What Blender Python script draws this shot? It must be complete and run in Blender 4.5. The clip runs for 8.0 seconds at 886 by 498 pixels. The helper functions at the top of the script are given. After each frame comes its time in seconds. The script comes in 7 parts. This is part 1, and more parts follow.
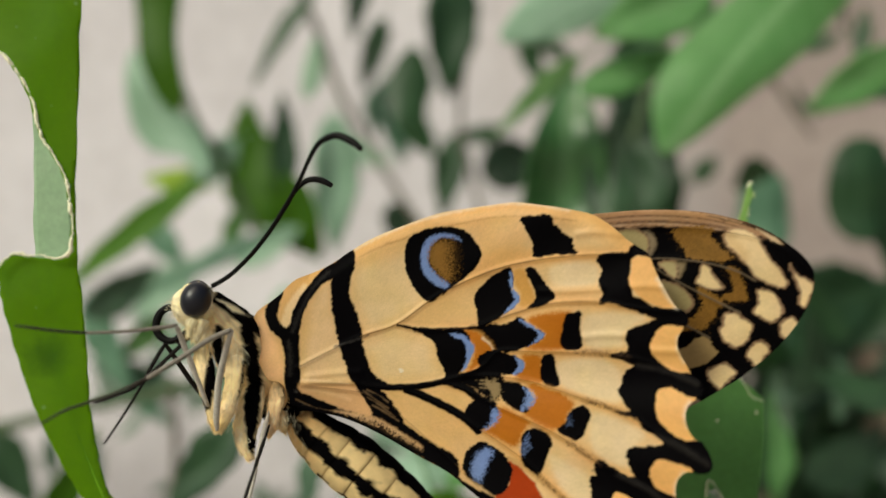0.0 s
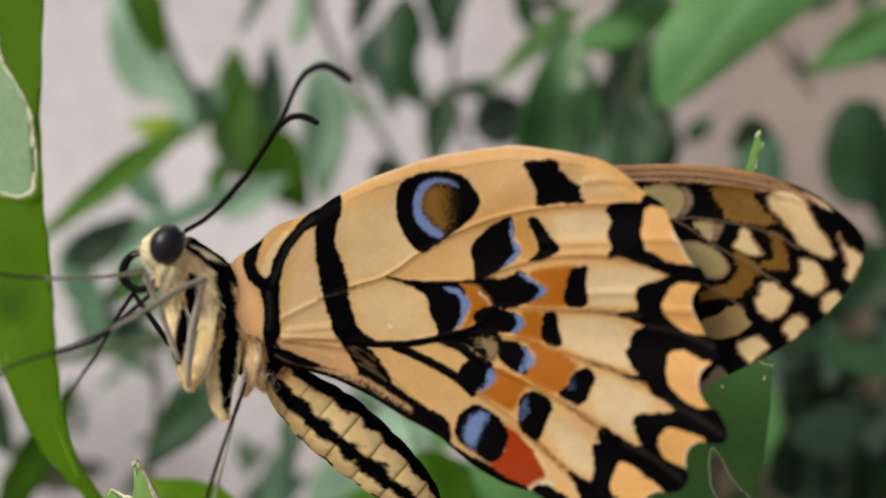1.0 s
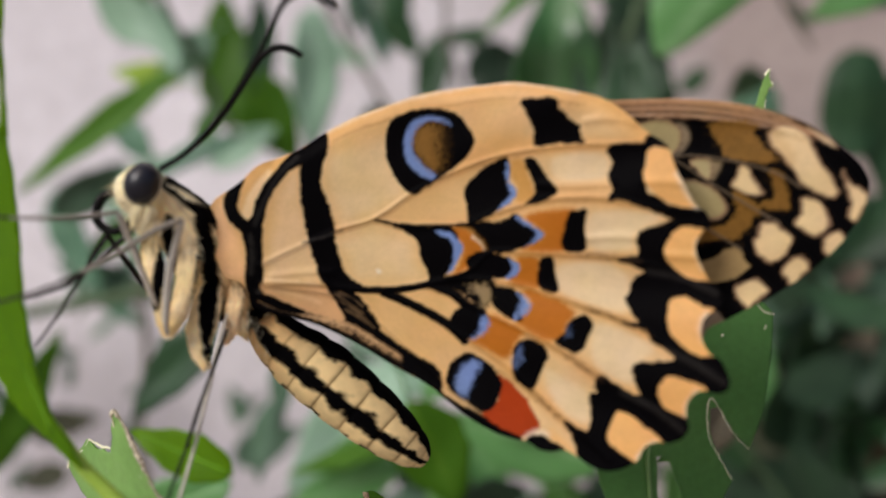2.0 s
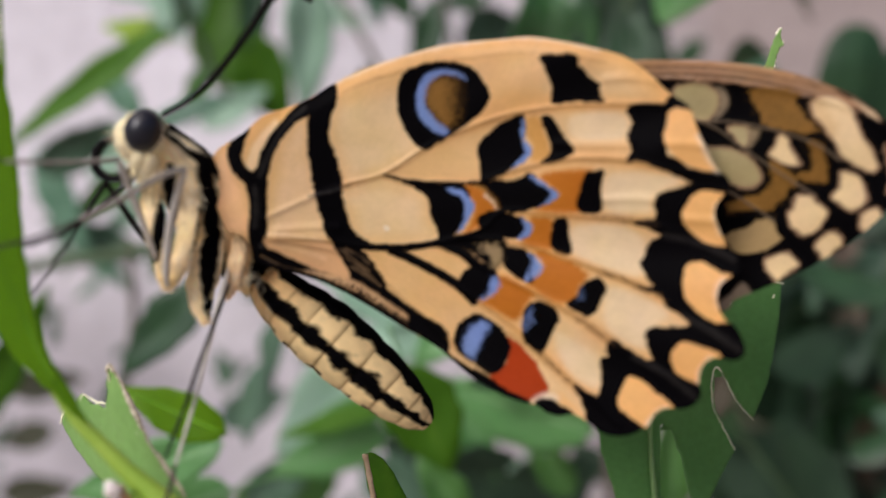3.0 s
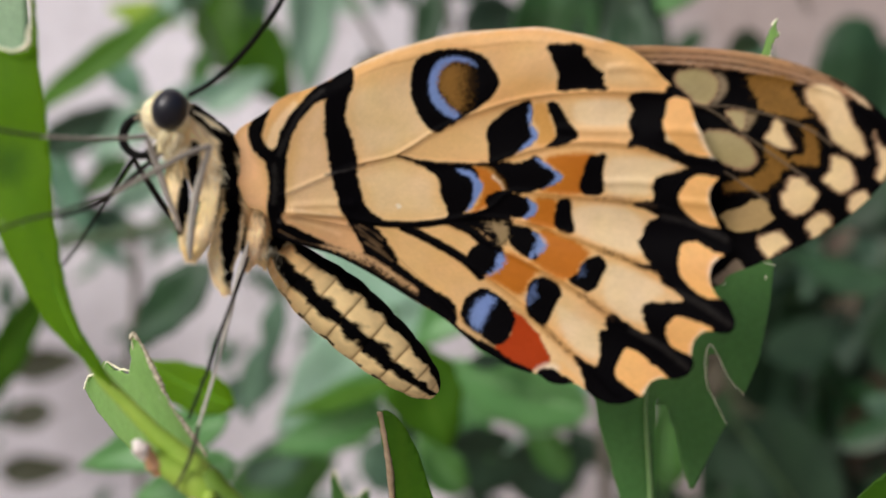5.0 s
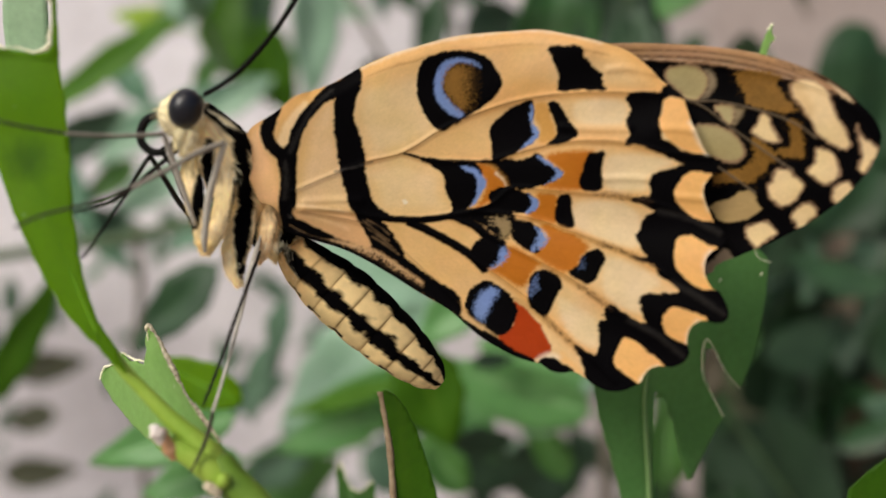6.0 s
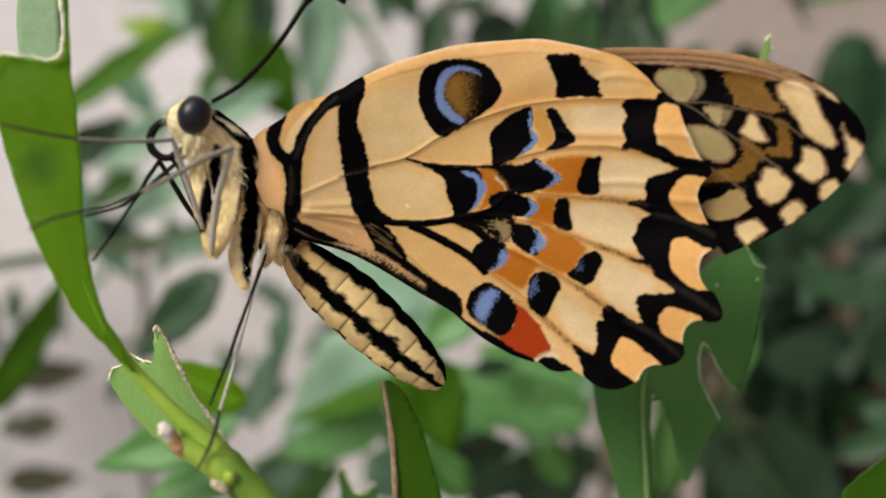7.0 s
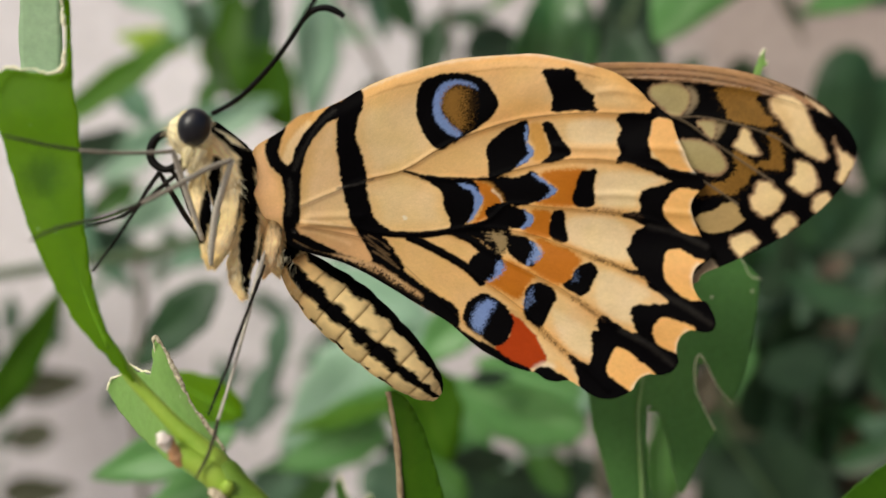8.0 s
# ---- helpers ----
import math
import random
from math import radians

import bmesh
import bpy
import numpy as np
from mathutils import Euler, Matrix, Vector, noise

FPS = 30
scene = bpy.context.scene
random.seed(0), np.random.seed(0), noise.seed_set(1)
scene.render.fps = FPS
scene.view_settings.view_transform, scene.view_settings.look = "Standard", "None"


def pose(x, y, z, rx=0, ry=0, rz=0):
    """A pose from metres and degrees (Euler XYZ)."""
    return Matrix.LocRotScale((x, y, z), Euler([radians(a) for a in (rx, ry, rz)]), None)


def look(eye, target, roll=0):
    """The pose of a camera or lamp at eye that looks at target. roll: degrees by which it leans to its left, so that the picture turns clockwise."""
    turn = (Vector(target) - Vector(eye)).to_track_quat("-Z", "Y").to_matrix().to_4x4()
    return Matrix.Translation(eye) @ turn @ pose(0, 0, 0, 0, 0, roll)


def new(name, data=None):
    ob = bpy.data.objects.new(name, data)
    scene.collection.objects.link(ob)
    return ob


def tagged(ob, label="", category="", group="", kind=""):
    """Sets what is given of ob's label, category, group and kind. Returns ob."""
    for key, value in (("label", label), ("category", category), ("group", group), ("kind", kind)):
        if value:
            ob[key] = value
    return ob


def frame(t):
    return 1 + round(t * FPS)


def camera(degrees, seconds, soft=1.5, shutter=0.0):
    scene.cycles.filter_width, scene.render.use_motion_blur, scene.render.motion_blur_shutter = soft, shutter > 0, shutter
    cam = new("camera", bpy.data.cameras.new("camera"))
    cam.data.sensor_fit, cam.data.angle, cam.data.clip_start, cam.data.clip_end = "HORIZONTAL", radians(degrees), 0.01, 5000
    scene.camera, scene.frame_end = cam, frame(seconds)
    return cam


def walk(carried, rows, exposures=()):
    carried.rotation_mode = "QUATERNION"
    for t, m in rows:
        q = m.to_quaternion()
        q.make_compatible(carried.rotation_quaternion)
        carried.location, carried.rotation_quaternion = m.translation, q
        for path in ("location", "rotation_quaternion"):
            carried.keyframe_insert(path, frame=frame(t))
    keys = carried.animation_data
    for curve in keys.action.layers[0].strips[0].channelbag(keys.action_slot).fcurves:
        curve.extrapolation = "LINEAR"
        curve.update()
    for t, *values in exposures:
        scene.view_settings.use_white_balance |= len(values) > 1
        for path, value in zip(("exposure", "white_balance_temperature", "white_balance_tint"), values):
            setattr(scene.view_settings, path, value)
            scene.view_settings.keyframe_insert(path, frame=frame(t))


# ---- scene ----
MM = 0.001


def view(x, y, z, yaw, pitch, roll):
    """A camera pose from millimetres and degrees; level and facing +y at zero."""
    return pose(x * MM, y * MM, z * MM, 90 + pitch, 0, yaw) @ pose(0, 0, 0, 0, 0, roll)


# ---- camera: a phone held a few centimetres before the butterfly ----
cam = camera(50.0, 8.0, soft=1.55, shutter=0.5)
cam.data.dof.use_dof = True
cam.data.dof.focus_distance = 0.08
cam.data.dof.aperture_fstop = 17.5
walk(cam, [
    (0, view(3.71, -79.82, 3.47, 1.89, 6.46, -3.63)),
    (0.5, view(3.17, -76.54, 3.79, 1.76, 4.95, -3.18)),
    (1, view(2.89, -73.38, 3.42, 1.26, 3.85, -2.46)),
    (1.5, view(3.20, -71.48, 2.94, 1.08, 2.42, -2.65)),
    (3, view(1.17, -67.69, 2.00, 0.17, -0.88, -0.98)),
    (3.5, view(0.56, -69.25, 1.19, -0.05, -1.30, -0.69)),
    (4, view(0.95, -69.38, 1.34, 0.04, -1.68, -0.64)),
    (4.5, view(0.59, -70.08, 1.47, -0.11, -1.69, -0.34)),
    (6, view(-0.05, -73.94, 0.47, 0.05, -1.29, -0.23)),
    (6.5, view(0.08, -74.94, 0.12, 0.08, -0.98, -0.17)),
    (7, view(-0.03, -75.76, 0.00, 0.15, -0.69, -0.14)),
    (7.5, view(0.16, -76.02, 0.09, 0.11, -0.34, -0.15)),
    (8, view(0.00, -76.42, 0.00, 0.00, 0.00, 0.00)),
], exposures=[(0.0, -0.24, 7000, -1.0), (0.5, -0.34, 6850, 3.0), (1.5, -0.28, 6560, 10.0), (3.0, -0.15, 6200, 17.0), (4.5, -0.12, 6240, 14.0), (6.0, -0.13, 6700, 8.0), (7.0, -0.16, 6800, 6.0), (8.0, -0.12, 6850, 5.0)])

# ---- light: open shade under a bright sky ----
world = bpy.data.worlds.new("sky")
scene.world = world
world.use_nodes = True
wn = world.node_tree.nodes
sky = wn.new("ShaderNodeTexSky")
sky.sky_type = "NISHITA"
sky.sun_disc = False
sky.sun_elevation = radians(55)
sky.sun_rotation = radians(-150)
sky.air_density, sky.dust_density = 1.0, 4.0
wn["Background"].inputs["Strength"].default_value = 0.085
world.node_tree.links.new(sky.outputs[0], wn["Background"].inputs["Color"])
sun_data = bpy.data.lights.new("sun", "SUN")
sun_data.energy, sun_data.angle, sun_data.color = 2.9, radians(22), (1.0, 0.95, 0.88)
sun = new("sun", sun_data)
sun.matrix_world = look((-0.95, -1.15, 0.95), (0, 0, 0))


# ---- materials ----
def nodes_of(name):
    m = bpy.data.materials.new(name)
    m.use_nodes = True
    return m, m.node_tree.nodes, m.node_tree.links, m.node_tree.nodes["Principled BSDF"]


def noise_node(nt, links, scale, detail=4.0, rough=0.6, coord="Object"):
    tc = nt.new("ShaderNodeTexCoord")
    n = nt.new("ShaderNodeTexNoise")
    n.inputs["Scale"].default_value, n.inputs["Detail"].default_value, n.inputs["Roughness"].default_value = scale, detail, rough
    links.new(tc.outputs[coord], n.inputs["Vector"])
    return n


def ramp_node(nt, links, src, stops):
    r = nt.new("ShaderNodeValToRGB")
    while len(r.color_ramp.elements) < len(stops):
        r.color_ramp.elements.new(0.5)
    for e, (p, c) in zip(r.color_ramp.elements, stops):
        e.position, e.color = p, (*c, 1)
    links.new(src, r.inputs["Fac"])
    return r


def bump_node(nt, links, height, strength, distance, bsdf):
    b = nt.new("ShaderNodeBump")
    b.inputs["Strength"].default_value, b.inputs["Distance"].default_value = strength, distance
    links.new(height, b.inputs["Height"])
    links.new(b.outputs[0], bsdf.inputs["Normal"])
    return b


def mul_node(nt, links, a, b, fac=1.0):
    m = nt.new("ShaderNodeMix")
    m.data_type, m.blend_type = "RGBA", "MULTIPLY"
    m.inputs["Factor"].default_value = fac
    links.new(a, m.inputs["A"])
    links.new(b, m.inputs["B"])
    return m.outputs["Result"]


def scaled_mat(name, rough=0.45, sheen=0.0, through_light=0.12, grain=9000.0):
    """Tiny overlapping scales or fur; the pigment lies in the mesh, point by point."""
    m, nt, links, b = nodes_of(name)
    at = nt.new("ShaderNodeAttribute")
    at.attribute_name = "pigment"
    fine = noise_node(nt, links, grain, 3.0, 0.7)
    wide = noise_node(nt, links, grain / 30, 3.0, 0.6)
    tint = ramp_node(nt, links, fine.outputs["Fac"], [(0.3, (0.92, 0.91, 0.90)), (0.7, (1.04, 1.03, 1.03))])
    tint2 = ramp_node(nt, links, wide.outputs["Fac"], [(0.3, (0.94, 0.925, 0.90)), (0.7, (1.04, 1.04, 1.04))])
    col = mul_node(nt, links, mul_node(nt, links, at.outputs["Color"], tint.outputs[0]), tint2.outputs[0])
    links.new(col, b.inputs["Base Color"])
    b.inputs["Roughness"].default_value = rough
    bw = nt.new("ShaderNodeRGBToBW")
    links.new(at.outputs["Color"], bw.inputs[0])
    gloss = nt.new("ShaderNodeMapRange")
    gloss.inputs["From Max"].default_value, gloss.inputs["To Min"].default_value, gloss.inputs["To Max"].default_value = 0.4, 0.015, 0.2
    links.new(bw.outputs[0], gloss.inputs["Value"])
    links.new(gloss.outputs[0], b.inputs["Specular IOR Level"])
    b.inputs["Sheen Weight"].default_value, b.inputs["Sheen Roughness"].default_value = sheen, 0.5
    bump_node(nt, links, fine.outputs["Fac"], 0.35, 0.00006, b)
    if through_light:
        tr = nt.new("ShaderNodeBsdfTranslucent")
        links.new(col, tr.inputs["Color"])
        mx = nt.new("ShaderNodeMixShader")
        mx.inputs[0].default_value = through_light
        links.new(b.outputs[0], mx.inputs[1])
        links.new(tr.outputs[0], mx.inputs[2])
        links.new(mx.outputs[0], nt["Material Output"].inputs["Surface"])
    return m


def plain_mat(name, c0, c1, scale, rough=0.5, bump=0.3, depth=0.0001, spec=0.5):
    m, nt, links, b = nodes_of(name)
    n = noise_node(nt, links, scale, 5.0, 0.65)
    r = ramp_node(nt, links, n.outputs["Fac"], [(0.3, c0), (0.7, c1)])
    links.new(r.outputs[0], b.inputs["Base Color"])
    b.inputs["Roughness"].default_value = rough
    b.inputs["Specular IOR Level"].default_value = spec
    bump_node(nt, links, n.outputs["Fac"], bump, depth, b)
    return m


RIB = {}


def leaf_mat(name, c0, c1, rib, rough=0.4, translucent=0.35, glow=(0.25, 0.5, 0.03), ribbing=0.35, spec=0.35, specks=0.0, blotch=None):
    """A leaf: mottled blade, paler ribs along the middle and slanting out from it, light shining through."""
    m, nt, links, b = nodes_of(name)
    uv = nt.new("ShaderNodeUVMap")
    sep = nt.new("ShaderNodeSeparateXYZ")
    links.new(uv.outputs[0], sep.inputs[0])
    side = nt.new("ShaderNodeMath")
    side.operation = "ABSOLUTE"
    links.new(sep.outputs[0], side.inputs[0])
    slant = nt.new("ShaderNodeMath")
    slant.operation, slant.inputs[1].default_value = "MULTIPLY_ADD", -0.35
    links.new(side.outputs[0], slant.inputs[0])
    links.new(sep.outputs[1], slant.inputs[2])
    wave = nt.new("ShaderNodeMath")
    wave.operation, wave.inputs[1].default_value = "MULTIPLY", 75.0
    links.new(slant.outputs[0], wave.inputs[0])
    sine = nt.new("ShaderNodeMath")
    sine.operation = "SINE"
    links.new(wave.outputs[0], sine.inputs[0])
    n1 = noise_node(nt, links, 120.0, 4.0, 0.6)
    n2 = noise_node(nt, links, 1500.0, 4.0, 0.6)
    base = ramp_node(nt, links, n1.outputs["Fac"], [(0.3, c0), (0.7, c1)])
    ribs = ramp_node(nt, links, sine.outputs[0], [(0.86, (0, 0, 0)), (1.0, (ribbing, ribbing, ribbing))])
    mid = ramp_node(nt, links, side.outputs[0], [(0.02, (2.4 * ribbing, 2.4 * ribbing, 2.4 * ribbing)), (0.07, (0, 0, 0))])
    both = nt.new("ShaderNodeMix")
    both.data_type, both.blend_type = "RGBA", "LIGHTEN"
    both.inputs["Factor"].default_value = 1.0
    links.new(ribs.outputs[0], both.inputs["A"])
    links.new(mid.outputs[0], both.inputs["B"])
    ribcol = nt.new("ShaderNodeMix")
    ribcol.data_type = "RGBA"
    ribcol.inputs["B"].default_value = (*rib, 1)
    links.new(both.outputs["Result"], ribcol.inputs["Factor"])
    links.new(base.outputs[0], ribcol.inputs["A"])
    fine = ramp_node(nt, links, n2.outputs["Fac"], [(0.3, (0.85, 0.85, 0.85)), (0.7, (1.08, 1.08, 1.08))])
    col = mul_node(nt, links, ribcol.outputs["Result"], fine.outputs[0])
    if specks:   # pale oil dots and dust
        tc = nt.new("ShaderNodeTexCoord")
        dots = nt.new("ShaderNodeTexVoronoi")
        dots.inputs["Scale"].default_value = 520.0
        links.new(tc.outputs["Object"], dots.inputs["Vector"])
        spot = ramp_node(nt, links, dots.outputs["Distance"], [(0.05, (specks, specks, specks)), (0.11, (0, 0, 0))])
        dust = nt.new("ShaderNodeMix")
        dust.data_type = "RGBA"
        dust.inputs["B"].default_value = (0.55, 0.66, 0.35, 1)
        links.new(spot.outputs[0], dust.inputs["Factor"])
        links.new(col, dust.inputs["A"])
        col = dust.outputs["Result"]
    if blotch:   # one dark stain
        tc = nt.new("ShaderNodeTexCoord")
        far = nt.new("ShaderNodeVectorMath")
        far.operation = "DISTANCE"
        far.inputs[1].default_value = blotch
        links.new(tc.outputs["Object"], far.inputs[0])
        rag = nt.new("ShaderNodeMath")
        rag.operation, rag.inputs[1].default_value = "MULTIPLY_ADD", 0.0016
        links.new(n2.outputs["Fac"], rag.inputs[0])
        links.new(far.outputs["Value"], rag.inputs[2])
        thousand = nt.new("ShaderNodeMath")
        thousand.operation, thousand.inputs[1].default_value = "MULTIPLY", 300.0
        links.new(rag.outputs[0], thousand.inputs[0])
        stain = ramp_node(nt, links, thousand.outputs[0], [(0.42, (0.38, 0.45, 0.5)), (0.85, (1, 1, 1))])
        col = mul_node(nt, links, col, stain.outputs[0])
    links.new(col, b.inputs["Base Color"])
    b.inputs["Roughness"].default_value = rough
    b.inputs["Specular IOR Level"].default_value = spec
    bump_node(nt, links, n2.outputs["Fac"], 0.2, 0.0001, b)
    tr = nt.new("ShaderNodeBsdfTranslucent")
    tr.inputs["Color"].default_value = (*glow, 1)
    mx = nt.new("ShaderNodeMixShader")
    mx.inputs[0].default_value = translucent
    links.new(b.outputs[0], mx.inputs[1])
    links.new(tr.outputs[0], mx.inputs[2])
    links.new(mx.outputs[0], nt["Material Output"].inputs["Surface"])
    RIB[name] = plain_mat(name + "_rib", [0.45 * p + 0.55 * q for p, q in zip(c1, rib)], rib, 700.0, rough=rough, spec=spec)
    return m


BLOTCH = [c * MM for c in (-29.3, -7, 5.4)]
WING = scaled_mat("wing_scales")
BODY = scaled_mat("body_scales", rough=0.75, sheen=0.0, through_light=0.0, grain=14000.0)
EYE = plain_mat("compound_eye", (0.005, 0.005, 0.009), (0.011, 0.011, 0.019), 20000.0, rough=0.36, bump=0.1, depth=0.00002, spec=0.45)
BLACK = plain_mat("black_cuticle", (0.002, 0.002, 0.002), (0.006, 0.0055, 0.005), 6000.0, rough=0.5, spec=0.12)
GREY_LEG = plain_mat("grey_leg_scales", (0.42, 0.38, 0.32), (0.70, 0.65, 0.57), 5000.0, rough=0.55, spec=0.25)
MID_LEG = plain_mat("taupe_leg_scales", (0.16, 0.14, 0.115), (0.36, 0.32, 0.27), 5000.0, rough=0.55, spec=0.25)
DARK_LEG = plain_mat("dark_leg_scales", (0.005, 0.0045, 0.004), (0.028, 0.024, 0.021), 5000.0, rough=0.6, spec=0.12)
TOE = plain_mat("brown_grey_leg", (0.018, 0.015, 0.012), (0.085, 0.07, 0.055), 4000.0, rough=0.6, spec=0.12)
HAIR = plain_mat("cream_hair", (0.78, 0.67, 0.44), (0.95, 0.87, 0.64), 3000.0, rough=0.6)
LEAF_NEAR = leaf_mat("sunlit_leaf", (0.10, 0.235, 0.005), (0.15, 0.30, 0.007), (0.13, 0.31, 0.01), rough=0.5, translucent=0.5, glow=(0.41, 0.66, 0.004), ribbing=0.12, spec=0.2, specks=0.5, blotch=BLOTCH)
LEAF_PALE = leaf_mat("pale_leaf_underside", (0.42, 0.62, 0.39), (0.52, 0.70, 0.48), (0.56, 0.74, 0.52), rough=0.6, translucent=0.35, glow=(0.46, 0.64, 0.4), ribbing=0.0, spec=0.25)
LEAF_BROAD = leaf_mat("broad_leaf", (0.09, 0.24, 0.062), (0.125, 0.30, 0.085), (0.16, 0.33, 0.11), rough=0.45, translucent=0.25, glow=(0.2, 0.48, 0.06), ribbing=0.08, spec=0.3)
LEAF_CHEWED = leaf_mat("chewed_leaf", (0.20, 0.42, 0.10), (0.33, 0.56, 0.17), (0.36, 0.56, 0.2), rough=0.5, translucent=0.35, glow=(0.42, 0.62, 0.12), ribbing=0.05, spec=0.25, specks=0.8)
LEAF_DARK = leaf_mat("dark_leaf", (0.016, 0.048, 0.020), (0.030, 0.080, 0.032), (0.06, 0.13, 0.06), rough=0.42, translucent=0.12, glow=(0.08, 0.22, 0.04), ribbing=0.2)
LEAF_VIVID = leaf_mat("vivid_leaf", (0.038, 0.115, 0.003), (0.056, 0.155, 0.006), (0.09, 0.19, 0.01), rough=0.5, translucent=0.3, glow=(0.14, 0.34, 0.008), ribbing=0.1, spec=0.2)
# near-black green; the shade inside the shrub is put into this colour
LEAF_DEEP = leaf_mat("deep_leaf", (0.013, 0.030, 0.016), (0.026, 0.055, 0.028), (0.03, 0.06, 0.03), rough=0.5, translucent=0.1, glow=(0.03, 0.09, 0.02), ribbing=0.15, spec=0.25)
LEAF_MID = leaf_mat("green_leaf", (0.05, 0.14, 0.03), (0.09, 0.22, 0.05), (0.15, 0.3, 0.1), rough=0.4, translucent=0.3, glow=(0.2, 0.45, 0.06))
# brighter than green_leaf: the lit look is in the base colour
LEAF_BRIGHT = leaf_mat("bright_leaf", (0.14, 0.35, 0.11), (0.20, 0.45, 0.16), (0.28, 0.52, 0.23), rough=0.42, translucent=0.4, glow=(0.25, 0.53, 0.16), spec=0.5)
LEAF_TEAL = leaf_mat("teal_leaf", (0.12, 0.27, 0.17), (0.20, 0.37, 0.25), (0.27, 0.45, 0.32), rough=0.4, translucent=0.3, glow=(0.16, 0.36, 0.2), ribbing=0.15)
# pale base; the sky sheen on such leaves is in the colour
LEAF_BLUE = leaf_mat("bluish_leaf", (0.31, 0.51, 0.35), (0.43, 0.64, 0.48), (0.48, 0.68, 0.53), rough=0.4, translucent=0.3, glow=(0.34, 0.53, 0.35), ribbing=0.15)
LEAF_SAGE = leaf_mat("sage_leaf", (0.06, 0.12, 0.075), (0.11, 0.20, 0.125), (0.16, 0.26, 0.18), rough=0.4, translucent=0.2, glow=(0.12, 0.26, 0.12), ribbing=0.15)
LEAF_SHEEN = leaf_mat("glossy_leaf", (0.055, 0.16, 0.052), (0.095, 0.24, 0.082), (0.14, 0.27, 0.13), rough=0.28, translucent=0.2, glow=(0.14, 0.36, 0.08), ribbing=0.4, spec=0.6)
LEAF_DEAD = leaf_mat("dead_leaf", (0.05, 0.042, 0.028), (0.10, 0.085, 0.055), (0.13, 0.11, 0.07), rough=0.7, translucent=0.1, glow=(0.2, 0.1, 0.05), ribbing=0.15)
LEAF_OLIVE = leaf_mat("olive_leaf", (0.07, 0.075, 0.045), (0.12, 0.125, 0.075), (0.14, 0.15, 0.09), rough=0.6, translucent=0.15, glow=(0.16, 0.2, 0.06), ribbing=0.1)
LEAF_FRESH = leaf_mat("fresh_leaf", (0.075, 0.20, 0.018), (0.115, 0.28, 0.03), (0.16, 0.34, 0.06), rough=0.5, translucent=0.35, glow=(0.2, 0.44, 0.03), ribbing=0.12, spec=0.2)
LEAF_RUST = leaf_mat("rusty_leaf", (0.075, 0.035, 0.025), (0.13, 0.065, 0.045), (0.15, 0.08, 0.05), rough=0.7, translucent=0.15, glow=(0.25, 0.09, 0.04), ribbing=0.15)
LEAF_TAN = leaf_mat("tan_leaf", (0.20, 0.15, 0.105), (0.30, 0.235, 0.17), (0.33, 0.26, 0.19), rough=0.7, translucent=0.15, glow=(0.3, 0.2, 0.1), ribbing=0.15)
LEAF_YELLOW = leaf_mat("young_leaf", (0.32, 0.50, 0.02), (0.40, 0.58, 0.04), (0.4, 0.55, 0.1), rough=0.45, translucent=0.4, glow=(0.35, 0.55, 0.04))
STEM = plain_mat("green_stem", (0.24, 0.40, 0.04), (0.38, 0.52, 0.085), 350.0, rough=0.55, spec=0.3)
# darker copy of green_stem: the lower stem's shade is put into the colour
STEM_SHADED = plain_mat("shaded_green_stem", (0.10, 0.20, 0.018), (0.18, 0.30, 0.04), 300.0, rough=0.5, spec=0.35)
STEM_FAR = plain_mat("dim_green_stem", (0.045, 0.085, 0.03), (0.08, 0.13, 0.05), 300.0, rough=0.6)
TAN_CUT = plain_mat("tan_cut_side", (0.24, 0.16, 0.09), (0.46, 0.34, 0.22), 900.0, rough=0.7)
TWIG = plain_mat("grey_brown_twig", (0.10, 0.088, 0.066), (0.18, 0.155, 0.12), 400.0, rough=0.7)
CUT = plain_mat("dried_leaf_edge", (0.93, 0.89, 0.58), (1.0, 0.98, 0.78), 2500.0, rough=0.7)
BROWN_CUT = plain_mat("brown_leaf_edge", (0.12, 0.07, 0.04), (0.85, 0.76, 0.55), 2600.0, rough=0.7)
BUD = plain_mat("white_bud", (0.70, 0.55, 0.48), (0.85, 0.80, 0.75), 900.0, rough=0.6)
BUD_BASE = plain_mat("orange_bud_scale", (0.50, 0.22, 0.09), (0.62, 0.36, 0.20), 900.0, rough=0.6)


# ---- shape helpers (millimetres in, metres out) ----
def link_mesh(name, verts, faces, mat, parent=None, label="", smooth=True, pigment=None, uv=None):
    me = bpy.data.meshes.new(name)
    v = np.asarray(verts, float) * MM
    me.from_pydata(v.tolist(), [], faces if isinstance(faces, list) else faces.tolist())
    me.materials.append(mat)
    if smooth:
        me.polygons.foreach_set("use_smooth", np.ones(len(me.polygons), bool))
    if pigment is not None:
        at = me.color_attributes.new("pigment", "FLOAT_COLOR", "POINT")
        at.data.foreach_set("color", np.c_[pigment, np.ones(len(pigment))].astype(np.float32).ravel())
    if uv is not None:
        layer = me.uv_layers.new(name="UVMap")
        idx = np.empty(len(me.loops), np.int32)
        me.loops.foreach_get("vertex_index", idx)
        layer.data.foreach_set("uv", np.asarray(uv, np.float32)[idx].ravel())
    me.update()
    ob = new(name, me)
    if parent is not None:
        ob.parent = parent
    if label:
        tagged(ob, label)
    return ob


